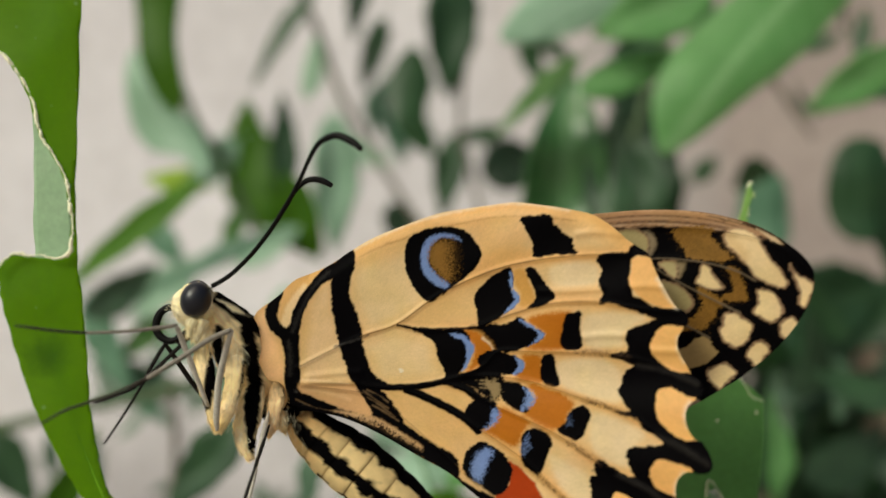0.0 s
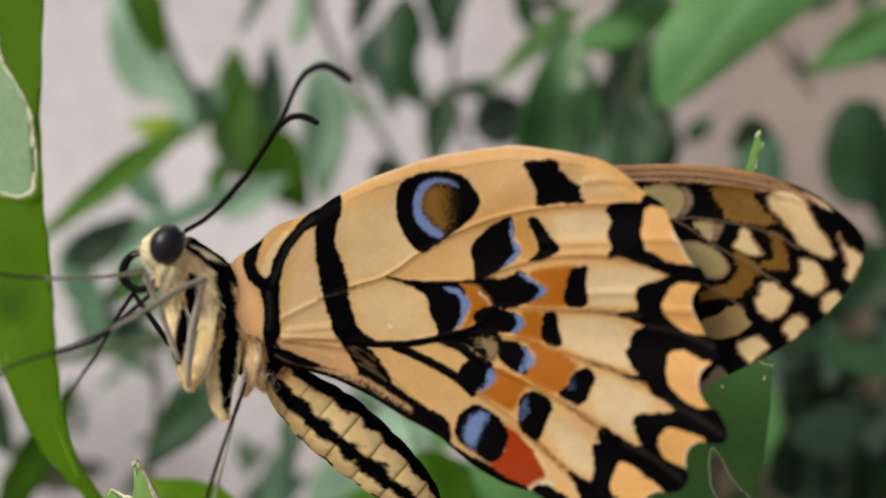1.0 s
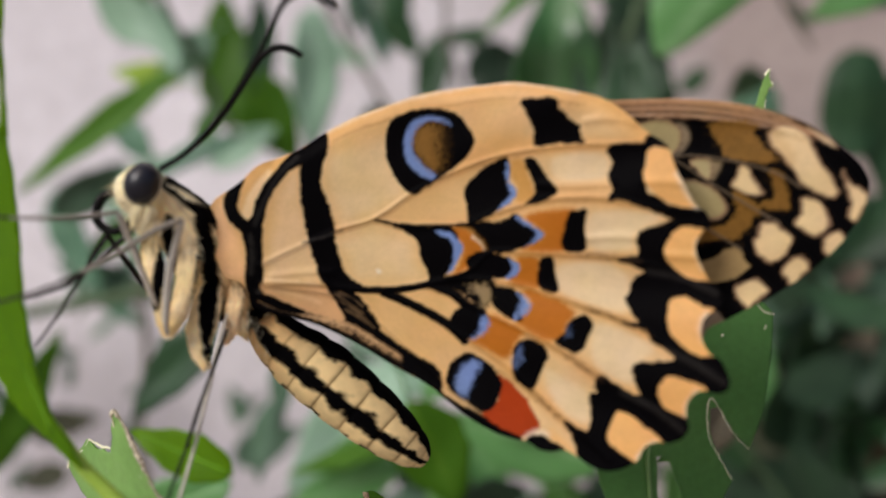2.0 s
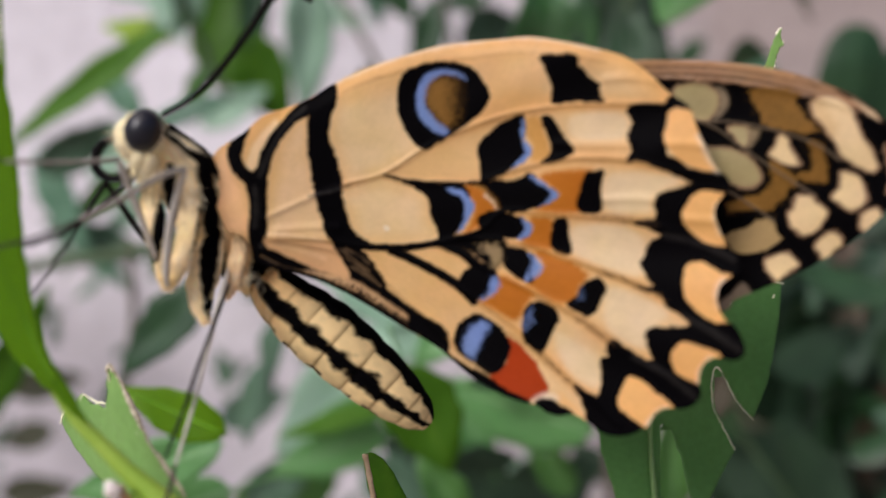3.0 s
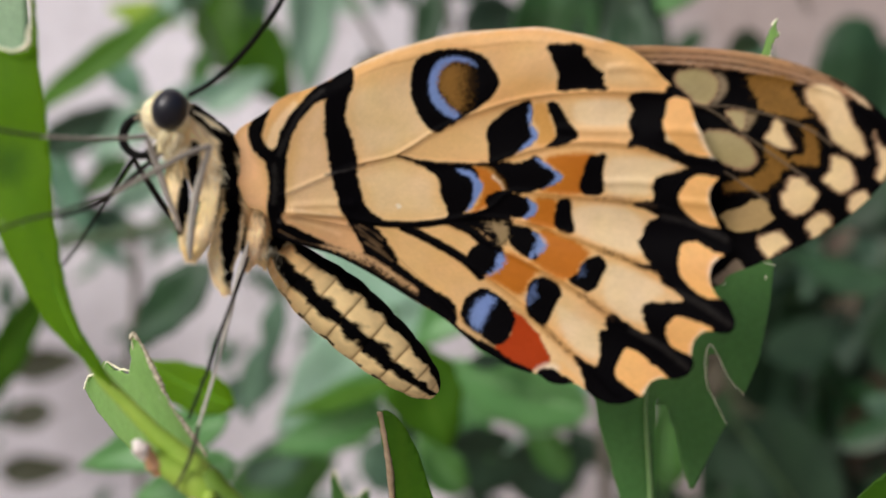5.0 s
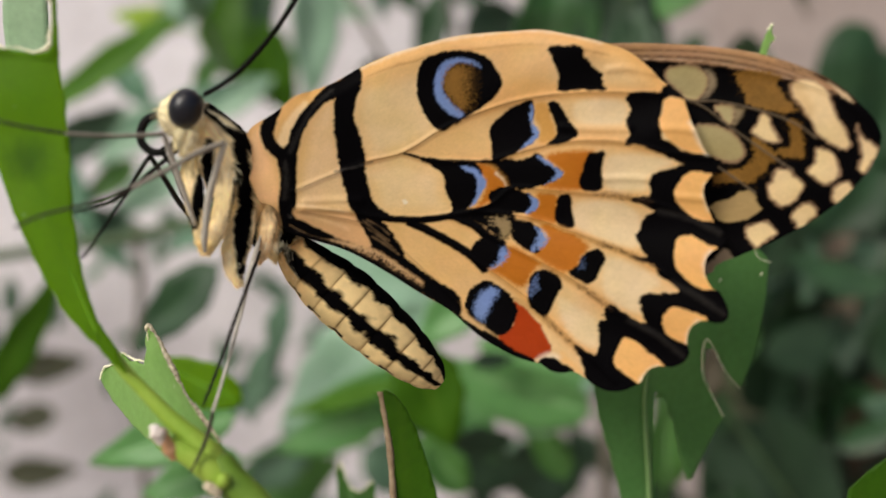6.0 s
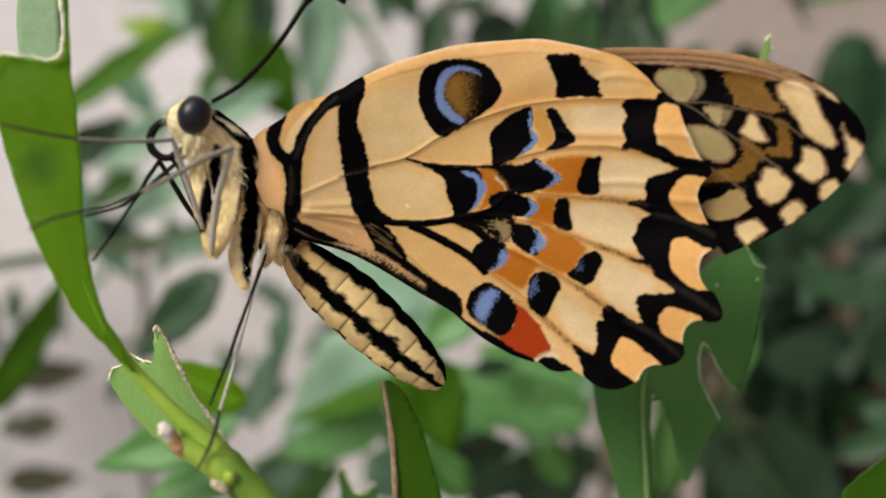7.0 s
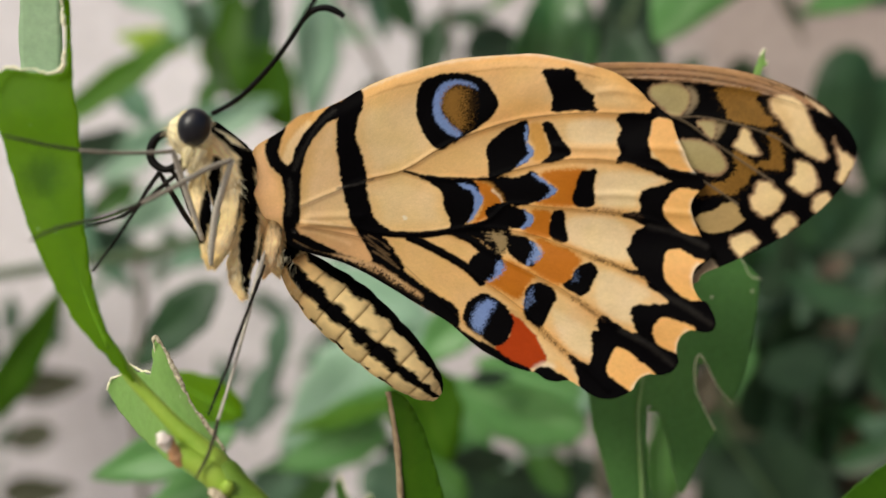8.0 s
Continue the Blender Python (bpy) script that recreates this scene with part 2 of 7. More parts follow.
def spline(pts, n=8, closed=False):
    """A smooth curve through a few points."""
    p = np.asarray(pts, float)
    k = len(p)
    out = []
    for i in range(k if closed else k - 1):
        if closed:
            a, b, c, d = p[i - 1], p[i], p[(i + 1) % k], p[(i + 2) % k]
        else:
            a, b, c, d = p[max(i - 1, 0)], p[i], p[i + 1], p[min(i + 2, k - 1)]
        for t in np.arange(n) / n:
            out.append(0.5 * (2 * b + (c - a) * t + (2 * a - 5 * b + 4 * c - d) * t * t + (3 * b - a - 3 * c + d) * t ** 3))
    if not closed:
        out.append(p[-1])
    return np.array(out)


def tube(pts, radii, sides=10, n=6, flat=1.0):
    """A round, tapering rod along a smooth curve, closed at both ends; flat < 1 squeezes it in depth."""
    c = spline(pts, n)
    r = np.interp(np.linspace(0, 1, len(c)), np.linspace(0, 1, len(radii)), radii)
    d = np.gradient(c, axis=0)
    d /= np.linalg.norm(d, axis=1, keepdims=True) + 1e-12
    ref = np.array([0.0, 1.0, 0.0]) if abs(d[:, 1]).max() < 0.95 else np.array([1.0, 0.0, 0.0])
    u = np.cross(d, ref)
    u /= np.linalg.norm(u, axis=1, keepdims=True) + 1e-12
    w = np.cross(u, d)
    a = np.linspace(0, 2 * np.pi, sides, endpoint=False)
    ring = c[:, None] + r[:, None, None] * (np.cos(a)[None, :, None] * u[:, None] + flat * np.sin(a)[None, :, None] * w[:, None])
    v = np.concatenate([ring.reshape(-1, 3), c[:1], c[-1:]])
    m = len(c)
    i, j = np.meshgrid(np.arange(m - 1), np.arange(sides), indexing="ij")
    k = (j + 1) % sides
    f = np.stack([i * sides + j, i * sides + k, (i + 1) * sides + k, (i + 1) * sides + j], -1).reshape(-1, 4).tolist()
    f += [[(q + 1) % sides, q, m * sides] for q in range(sides)]
    f += [[(m - 1) * sides + q, (m - 1) * sides + (q + 1) % sides, m * sides + 1] for q in range(sides)]
    return v, f


def hash_noise(x, z, size, seed):
    """Smooth value noise in the plane, from -1 to 1."""
    g = np.random.RandomState(seed).rand(256, 256)
    a, b = x / size + 1000.3, z / size + 1000.7
    i, j = np.floor(a).astype(int), np.floor(b).astype(int)
    s, t = a - i, b - j
    s, t = s * s * (3 - 2 * s), t * t * (3 - 2 * t)
    q = lambda m, n: g[m % 256, n % 256]
    return 2 * ((q(i, j) * (1 - s) + q(i + 1, j) * s) * (1 - t) + (q(i, j + 1) * (1 - s) + q(i + 1, j + 1) * s) * t) - 1


def edge_distance(p, poly, closed=True):
    """The distance of each point p to a line, and the nearest point on it."""
    a = np.asarray(poly, float)
    b = np.roll(a, -1, 0) if closed else a[1:]
    a = a if closed else a[:-1]
    best, near = np.full(len(p), 1e9), np.zeros((len(p), 2))
    for s, e in zip(a, b):
        d = e - s
        t = np.clip(((p - s) @ d) / (d @ d + 1e-12), 0, 1)
        q = s + t[:, None] * d
        r = np.hypot(*(p - q).T)
        m = r < best
        best[m], near[m] = r[m], q[m]
    return best, near


def inside(p, poly):
    a = np.asarray(poly, float)
    b = np.roll(a, -1, 0)
    odd = np.zeros(len(p), bool)
    for (x0, z0), (x1, z1) in zip(a, b):
        if z0 != z1:
            odd ^= ((z0 > p[:, 1]) != (z1 > p[:, 1])) & (p[:, 0] < (x1 - x0) * (p[:, 1] - z0) / (z1 - z0) + x0)
    return odd


def paint(p, col, colour, shape, soft=0.07, ragged=0.10, line=0.0, strength=1.0, round_off=True, speckle=0.0, shrink=0.0, seed=3):
    """Lay one patch of pigment on the points p: a closed outline, or with line a stroke of that half width. Its edge is ragged, scale by scale."""
    q = np.asarray(shape, float)
    reach = line + soft + ragged + speckle + 0.2
    box = ((p >= q.min(0) - reach) & (p <= q.max(0) + reach)).all(1)
    if not box.any():
        return
    s = p[box]
    c = spline(q, 6, closed=not line) if round_off else q
    d, _ = edge_distance(s, c, closed=not line)
    d = line - d if line else np.where(inside(s, c), d, -d)
    r, a = np.hypot(s[:, 0], s[:, 1]), np.arctan2(s[:, 1], s[:, 0])
    feather = hash_noise(r / 3, a * 20, 0.10, seed + 2)   # single scales, lying outwards from the hinge
    d = d + ragged * (0.5 * feather + 0.4 * hash_noise(s[:, 0], s[:, 1], 0.22, seed) + 0.35 * hash_noise(s[:, 0], s[:, 1], 0.55, seed + 1))
    d = d - shrink
    if speckle:
        d = d + speckle * (np.random.RandomState(seed).rand(len(s)) * 2 - 1)
    k = np.clip((d + soft) / (2 * soft), 0, 1)
    k = (k * k * (3 - 2 * k) * strength)[:, None]
    col[box] = col[box] * (1 - k) + np.asarray(colour) * k


def sheet(outline, step):
    """A fine net of points inside an outline in the plane, its rim drawn onto the outline: points and faces."""
    o = np.asarray(outline, float)
    lo, hi = o.min(0) - step, o.max(0) + step
    nx, nz = (np.ceil((hi - lo) / step)).astype(int) + 1
    gx, gz = np.meshgrid(lo[0] + step * np.arange(nx), lo[1] + step * np.arange(nz), indexing="ij")
    p = np.c_[gx.ravel(), gz.ravel()]
    within = inside(p, o)
    i, j = np.meshgrid(np.arange(nx - 1), np.arange(nz - 1), indexing="ij")
    f = np.stack([i * nz + j, (i + 1) * nz + j, (i + 1) * nz + j + 1, i * nz + j + 1], -1).reshape(-1, 4)
    f = f[within[f].any(1)]
    rim = np.unique(f[~within[f]])
    _, p[rim] = edge_distance(p[rim], o)
    used = np.unique(f)
    new_index = np.full(len(p), -1)
    new_index[used] = np.arange(len(used))
    return p[used], new_index[f]


# ---- the butterfly: its wings ----
# Pigments
CREAM, WARM, TAN = (0.70, 0.435, 0.175), (0.81, 0.445, 0.15), (0.50, 0.28, 0.10)
INK, BLUE, ORANGE, RED = (0.0022, 0.0019, 0.0024), (0.17, 0.26, 0.52), (0.47, 0.15, 0.012), (0.36, 0.040, 0.004)
OCHRE, OLIVE, WHITE, GREY = (0.23, 0.115, 0.022), (0.41, 0.335, 0.16), (0.85, 0.75, 0.58), (0.07, 0.065, 0.06)
PALE, FORE_SPOT = (0.75, 0.53, 0.28), (0.77, 0.58, 0.31)
HINGE = Vector((-12.6, 0.0, 2.2))

butterfly = tagged(new("butterfly"), "resting swallowtail butterfly with cream, black and orange patterned wings", "butterfly")
butterfly.location = HINGE * MM

HIND_COSTA = [(-2.75, 2.85), (-2.95, 4.35), (-2.5, 5.9), (-1.2, 6.8), (-0.3, 7.4), (0.8, 8.4), (2.15, 9), (3.3, 9.4), (4.4, 9.95), (5.65, 10.7), (7.85, 11.7), (10.6, 12.5), (13.35, 13.15), (15.6, 13.35), (17.85, 13.4), (20.05, 13.4), (22.25, 12.9), (24.45, 12.3), (26.25, 11.7), (27.65, 10.65), (28.7, 9.5), (29.4, 8.9)]
HIND_MARGIN = [(30.25, 8.1), (30.55, 7.15), (30.85, 6.15), (31.25, 5.2), (31.9, 3.9), (32.5, 3.45), (32.75, 2.65), (32.25, 2.1), (31.85, 1.45), (31.8, 0.65), (32.2, -0.3), (32.6, -1.2), (33.15, -1.8), (33.4, -2.45), (33.05, -3.05), (32.55, -3.3), (32.05, -3.8), (31.85, -4.6), (32, -5.4), (32.4, -6.1), (32.85, -6.3), (33.25, -7.05), (33.45, -7.85), (33.2, -8.45), (32.55, -8.6), (31.7, -8.45), (31.05, -8.8), (30.75, -9.35), (30.65, -10.1), (30.8, -10.9), (30.4, -11.65), (29.55, -12), (28.75, -11.95), (28.05, -12.2), (27.65, -12.65), (27.4, -13.15), (26.8, -13.55), (25.9, -13.9), (24.85, -13.9), (24.05, -13.55), (23.45, -13.1)]
HIND_ANAL = [(22.5, -12.6), (21.6, -12.7), (20.75, -12.55), (20, -12.05), (19.2, -11.9), (18.05, -11.55), (16.95, -11), (15.6, -10.25), (14.35, -9.25), (12.9, -8.05), (10.6, -6.75), (8.25, -5.3), (5.95, -4), (4.15, -3.2), (2.35, -2.7), (1, -2.3), (0, -1.7), (-0.2, -0.7), (-0.75, 0), (-1.65, 0.3), (-2.2, 1.3)]
HIND_OUTLINE = HIND_COSTA + HIND_MARGIN + HIND_ANAL

HIND_VEINS = [
    [(0.8, 1.1), (4.2, 2.6), (6.45, 3.45), (9.45, 4.25), (12.4, 6), (15.6, 7.35), (18.75, 8.2), (22.3, 8.55), (25.75, 8.5), (28.75, 8.2)],
    [(9.45, 4.15), (11.5, 3.6), (13.8, 3.45), (15.6, 3.4), (17.2, 3.8), (19.7, 4.45), (22.35, 4.9), (25.8, 4.75), (29.2, 3.95), (32, 3.45)],
    [(0.9, -0.15), (5.05, -0.45), (7.25, -0.85), (9.65, -1.05), (11.95, -0.85), (14.7, -0.4), (16.55, 0.35), (17.9, 1.4), (20.6, 1.2), (24.1, 0.9), (26.9, 0.55), (30.05, -0.4), (33.1, -2.05)],
]
HIND_VEINS += [
    [(14.7, -0.4), (17, -0.55), (19.7, -1), (22.35, -1.95), (24.95, -2.95), (27.1, -3.85), (30, -5.65), (33.05, -7.8)],
    [(12.9, -0.85), (15.15, -1.7), (17.45, -3.05), (19.7, -4.15), (22.35, -5.55), (24.9, -7.5), (27.45, -9), (30.6, -10.9)],
    [(9.65, -1.15), (12.4, -2.45), (14.7, -4), (17, -5.55), (19.2, -7.25), (21.4, -9.35), (23.6, -11.3), (25.5, -13.2)],
    [(1.25, -0.35), (5.95, -1.25), (8.25, -2.5), (10.55, -4.55), (13.8, -7.65), (15.6, -9.45), (17.85, -11.2)],
]
FORE_VEINS = [
    [(22.4, 9.45), (30.2, 8.25), (32.7, 8.1), (35.55, 7.35), (37.95, 6.3), (39.35, 5.25)],
    [(26.8, 9.1), (31.05, 8.05), (33.55, 6.1), (35.6, 4.6), (37.9, 2.95)],
    [(29, 5.45), (33, 3.05), (35.45, 1.25)],
    [(22.4, 11), (26.75, 11.3), (31, 10.85), (35.1, 10.2), (39.05, 8.95), (41.55, 7.4), (43.25, 5.35)],
]


HIND_CREASES = [
    [(21.65, 6), (24.1, 5.8), (26.5, 5.75)],
    [(24.8, 2.05), (26.45, 2.1), (28.05, 1.95)],
    [(29.95, 0.65), (31.05, 0.55), (31.95, 0.45)],
    [(28.75, 5.7), (30.2, 5.6), (31.35, 5.35)],
    [(25, 10.2), (26.6, 10.25), (28.3, 9.85)],
    [(1.7, 0.3), (4.2, 0.45), (6, 0.4)],
    [(1.7, -0.15), (4.15, -0.15), (5.5, -0.3)],
]


def relief(p, veins, amount):
    """Ridges along the veins and shallow pleats between them."""
    h = np.zeros(len(p))
    for v in veins:
        d, _ = edge_distance(p, spline(v, 5), closed=False)
        h -= 0.11 * np.exp(-(d / 0.22) ** 2)
    if veins is HIND_VEINS:
        for v in HIND_CREASES:
            d, _ = edge_distance(p, spline(v, 4), closed=False)
            h -= 0.15 * np.exp(-(d / 0.3) ** 2)
    r, a = np.hypot(p[:, 0], p[:, 1]), np.arctan2(p[:, 1], p[:, 0])
    h += amount * np.clip((r - 9) / 20, 0, 1) * (np.cos(17 * a + 0.6) + 0.4 * np.cos(41 * a + 2) * np.clip((r - 14) / 14, 0, 1)) + 0.06 * hash_noise(p[:, 0], p[:, 1], 3.0, 12)
    return h


def make_wing(name, outline, step, pigment, veins, camber, label, centre=(0.0, 0.0), depth=0.0, fold=None):
    pts, faces = sheet(spline(outline, 4, closed=True), step)
    y = camber(pts[:, 0], pts[:, 1]) + relief(pts, veins, 0.22)
    if fold is not None:
        d, _ = edge_distance(pts, spline(fold, 4), closed=False)
        y = y + 0.55 * np.clip(1 - d / 1.3, 0, 1) ** 2
    col = pigment(pts)
    ob = link_mesh(name, np.c_[pts[:, 0] - centre[0], y + depth, pts[:, 1] - centre[1]], faces, WING, butterfly, label, pigment=col)
    ob.location = (centre[0] * MM, 0, centre[1] * MM)
    for path in veins:
        c = spline(path, 5)
        cy = camber(c[:, 0], c[:, 1]) + relief(c, veins, 0.22) - 0.02 + depth
        v, f = tube(np.c_[c[:, 0] - centre[0], cy, c[:, 1] - centre[1]], [0.03, 0.05, 0.04, 0.02], 6, 2)
        rows_c = np.c_[v[:, 0] + centre[0], v[:, 2] + centre[1]]
        link_mesh("vein", v, f, WING, ob, pigment=pigment(rows_c) * 0.8)
    thick = ob.modifiers.new("thickness", "SOLIDIFY")
    thick.thickness, thick.offset = 0.00006, 0.0
    return ob


def mottle(p, col):
    """Uneven pigment: faint clouds, rows of scales and single odd scales."""
    x, z = p.T
    r, a = np.hypot(x, z), np.arctan2(z, x)
    k = 1 + 0.035 * hash_noise(x, z, 0.9, 41) + 0.04 * hash_noise(r / 2.5, a * 20, 0.12, 42) + 0.03 * (np.random.RandomState(43).rand(len(p)) * 2 - 1)
    return col * k[:, None] * np.c_[np.ones(len(p)), 1 - 0.02 * hash_noise(x, z, 1.6, 44), 1 + 0.05 * hash_noise(x, z, 1.3, 45)]


def hind_pigment(p):
    col = np.tile(CREAM, (len(p), 1)).astype(float)
    r = np.hypot(p[:, 0], p[:, 1])
    # paler cells towards the margin, warmer along the leading edge and the base
    k = np.clip((r - 14) / 10, 0, 1)[:, None] * 0.7
    col = col * (1 - k) + np.array(PALE) * k
    d, _ = edge_distance(p, spline(HIND_COSTA, 3), closed=False)
    k = np.clip(1.3 - d / 1.4, 0, 1)[:, None] * 0.8
    col = col * (1 - k) + np.array(WARM) * k

    for v in HIND_VEINS:
        d, _ = edge_distance(p, spline(v, 5), closed=False)
        k = np.clip(1 - d / 1.1, 0, 1)[:, None] ** 1.5 * np.clip((r - 12) / 8, 0, 1)[:, None] * 0.8
        col = col * (1 - k) + np.array((0.72, 0.37, 0.11)) * k

    def spot(colour, shape, **more):
        if colour is INK and "line" not in more:
            more["shrink"] = more.get("shrink", 0) - 0.085
        if colour is ORANGE:   # its flush fades out into the cell
            paint(p, col, (0.62, 0.29, 0.06), shape, soft=0.3, shrink=-0.2, strength=0.8)
        paint(p, col, colour, shape, **more)

    # paler middles of the cells
    for cell in ([(24.95, 3.55), (27.5, 3.8), (29.6, 3.2), (27.85, 2.2), (27.6, 1.2), (24.95, 1.35)], [(22.8, 0.2), (26.25, 0.15), (27.45, -1.25), (26.95, -3.15), (22.85, -1.7)],
                 [(24.85, -4.05), (26.65, -4.3), (28.75, -5.6), (27.55, -6.85), (27.15, -8), (24.95, -6.85)], [(21.35, -7.05), (23.2, -8), (24.3, -8.85), (24.2, -10.7), (22.3, -9.85)],
                 [(22.75, 7.9), (26.05, 7.8), (25.95, 6.15), (22.85, 6.4)]):
        spot((0.77, 0.61, 0.38), cell, soft=0.35, strength=0.75)
    for cell in ([(6.09, 9.5), (7, 10.14), (8.66, 10.78), (10.36, 11.18), (11.6, 11.5), (12, 9), (12.19, 6.02), (9.65, 4.29), (8.73, 3.92), (6.9, 3.68), (6.45, 4.28), (5.9, 5.64), (5.45, 7.01), (5.63, 8.39)],
                 [(6.17, 2.76), (8, 3.6), (9.15, 3.88), (10.99, 3.28), (12.32, 2.63), (12.65, 1.3), (13.34, -0.41), (10.66, -0.72), (8.63, -0.72), (7.49, -0.5), (6.8, 1.11)]):
        spot((0.78, 0.54, 0.255), cell, soft=0.16, strength=0.85)
        spot((0.79, 0.60, 0.33), cell, soft=0.5, strength=0.6, shrink=0.7)
    spot(WARM, [(6, 10.45), (10.6, 11.65), (15.6, 12.45), (20.05, 12.15), (20.55, 9.55), (16.95, 9.2), (16.05, 11.45), (11.5, 12), (10.6, 10), (6.45, 9.1)], soft=0.7, strength=0.35)
    # warm flush along the vein between the eyespot and the leading edge
    spot(WARM, [(16.95, 9.2), (20.55, 9.55), (24.9, 8.75), (27.05, 8.5), (24.05, 8.3), (20.55, 8.4), (17.85, 7.85), (15.6, 7.05)], soft=0.5, strength=0.6)
    spot(WARM, [(22.35, 5.85), (26.25, 5.95), (26.25, 5.35), (22.55, 5.25)], soft=0.4, strength=0.4)
    # tan threads along the veins
    for v in HIND_VEINS[:2]:
        spot(TAN, v, line=0.06, soft=0.07, ragged=0.05)
    spot(TAN, [(18.55, 4.3), (21.45, 4.7), (26.25, 4.65), (28.35, 4.4), (30.85, 3.75)], line=0.16, soft=0.2, strength=0.7)
    spot(TAN, [(19.7, 1.4), (22.35, 1.1), (24.95, 0.9), (27.1, 0.6)], line=0.2, soft=0.2, strength=0.75)
    spot(TAN, [(19.25, -0.9), (21.7, -1.7), (24.55, -2.85), (27.2, -3.85)], line=0.22, soft=0.2, strength=0.8)
    spot(TAN, [(17.9, -3.45), (19.9, -4.35), (22.35, -5.65), (25.35, -7.6)], line=0.24, soft=0.2, strength=0.8)
    spot(TAN, [(18.1, -7.25), (20.1, -8.5), (21.65, -9.9), (22.95, -11.1)], line=0.26, soft=0.2, strength=0.75)
    # leading edge: crease shade in brown, rim highlight in white, both as pigment
    spot((0.44, 0.22, 0.07), [(5.81, 9.77), (7, 10.28), (8.66, 10.87), (10.36, 11.27), (12.01, 11.78), (15.28, 12.07), (17.84, 12.27), (20.6, 12.13), (24.95, 11.3)], line=0.06, soft=0.14, strength=0.6)
    spot(WHITE, [(6, 10.8), (10.6, 12.45), (15.6, 13.25), (20.05, 13.3), (24.45, 12.2)], line=0.12, soft=0.2, strength=0.6)
    spot((0.90, 0.66, 0.38), [(1.06, 1.12), (3.07, 1.95), (4.55, 2.65)], line=0.08, soft=0.12, strength=0.7)
    spot((0.90, 0.66, 0.38), [(1.27, 0.12), (3.05, -0.14), (4.98, -0.5)], line=0.1, soft=0.14, strength=0.7)
    spot((0.62, 0.32, 0.10), [(1.25, -0.4), (4.15, -0.5), (5.6, -0.85), (5.95, -1.95), (6.9, -2.7), (4.15, -2.45), (2.35, -1.45)], soft=0.3, strength=0.7)
    # paler pigment for the highlight at the wing base
    spot((0.90, 0.66, 0.38), [(1.75, 2.85), (2.4, 5.95), (3.65, 8), (4.1, 6.05), (4.75, 2.9), (5.15, 0.05), (2.85, 0.05), (1.25, 0.2)], soft=0.7, strength=0.6)
    spot((0.95, 0.72, 0.42), [(-0.25, 4.55), (0, 5.9), (0.7, 7.1), (1.7, 8.1), (1.95, 7.65), (1.15, 6.4), (0.55, 4.75)], soft=0.2, strength=0.7)
    spot((0.95, 0.58, 0.29), [(-2.75, 3.05), (-2.6, 5), (-1.7, 6.2), (-1.15, 4.2), (-0.35, 2.8), (-0.15, 0.35), (-1.65, 0.35), (-2.3, 1.4)], soft=0.5, strength=0.85)
    # base of the wing and shoulder loop
    spot(INK, [(-0.15, 7.55), (-1.1, 6.9), (-1.6, 5.9), (-1.35, 4.85), (-0.7, 4.05), (0.1, 3.45), (0.75, 4.2), (0.2, 4.35), (-0.4, 4.85), (-0.65, 5.75), (-0.35, 6.9)])
    spot(INK, [(3.2, 9.2), (4.2, 9.75), (5.7, 10.75), (6.05, 9.75), (4.7, 8.7), (3.3, 8.1), (2.2, 6.85), (1.55, 5.65), (1.2, 4.2), (1.05, 2.15), (0.9, -0.05), (-0.15, -0.05), (0, 2.15), (-0.25, 3.65), (0.1, 4.3), (0.55, 4.8), (0.9, 6), (1.7, 7.3), (2.5, 8.25)])
    spot(GREY, [(3.75, 9), (2.4, 7.6), (1.45, 5.95), (0.65, 4.2)], line=0.10, soft=0.2, strength=0.3, speckle=0.15)
    spot(GREY, [(0.3, 3.3), (0.35, 1.9), (0.15, 0.35)], line=0.12, soft=0.2, strength=0.28, speckle=0.15)
    spot(INK, [(6.05, 9.85), (5.6, 8.15), (5.5, 6.9), (5.9, 5.4), (6.4, 3.6), (6.25, 2.65), (6.6, 1.45), (7.1, 0.05), (8.25, -0.85), (6.45, -0.9), (5.35, -0.2), (4.85, 1.4), (4.5, 3.1), (4.25, 4.7), (4.05, 6.55), (4.2, 8.3), (4.7, 8.95)], ragged=0.16)
    spot(GREY, [(4.1, 2.69), (5.31, 2.98), (6.9, 3.45)], line=0.09, soft=0.1, strength=0.6)
    spot(INK, [(-0.15, 0.2), (0.9, 0.05), (1.15, -0.7), (2.35, -1.6), (4.15, -2.15), (5.95, -2.6), (4.15, -2.9), (1.9, -2.6), (0.2, -1.95)])
    spot(GREY, [(0.6, -0.8), (1.45, -1.95), (4.15, -2.5), (6.9, -3.15)], line=0.12, soft=0.15, strength=0.6, speckle=0.2)
    # the eyespot by the leading edge
    spot(INK, [(11.6, 11.6), (12.85, 11.9), (14.25, 11.9), (15.4, 11.6), (16.2, 11), (16.8, 9.95), (16.95, 9.3), (16.5, 8.55), (15.5, 7.7), (14.35, 7), (13.35, 6.45), (12.5, 5.95), (11.85, 6.2), (11.2, 7.05), (10.65, 8.2), (10.5, 9.3), (10.6, 10.45), (10.95, 11.15)])
    spot(BLUE, [(13.45, 11.5), (12.55, 11.2), (11.95, 10.3), (11.75, 9.1), (12.05, 8.1), (12.8, 7.35), (13.6, 6.85), (14.15, 7.15), (13.45, 7.8), (12.9, 8.4), (12.55, 9.05), (12.6, 9.95), (13, 10.65), (13.7, 11.05), (14.6, 10.95), (15.25, 10.6), (15.5, 10.7), (14.95, 11.15), (14.15, 11.45)], soft=0.12, speckle=0.06, shrink=0.03)
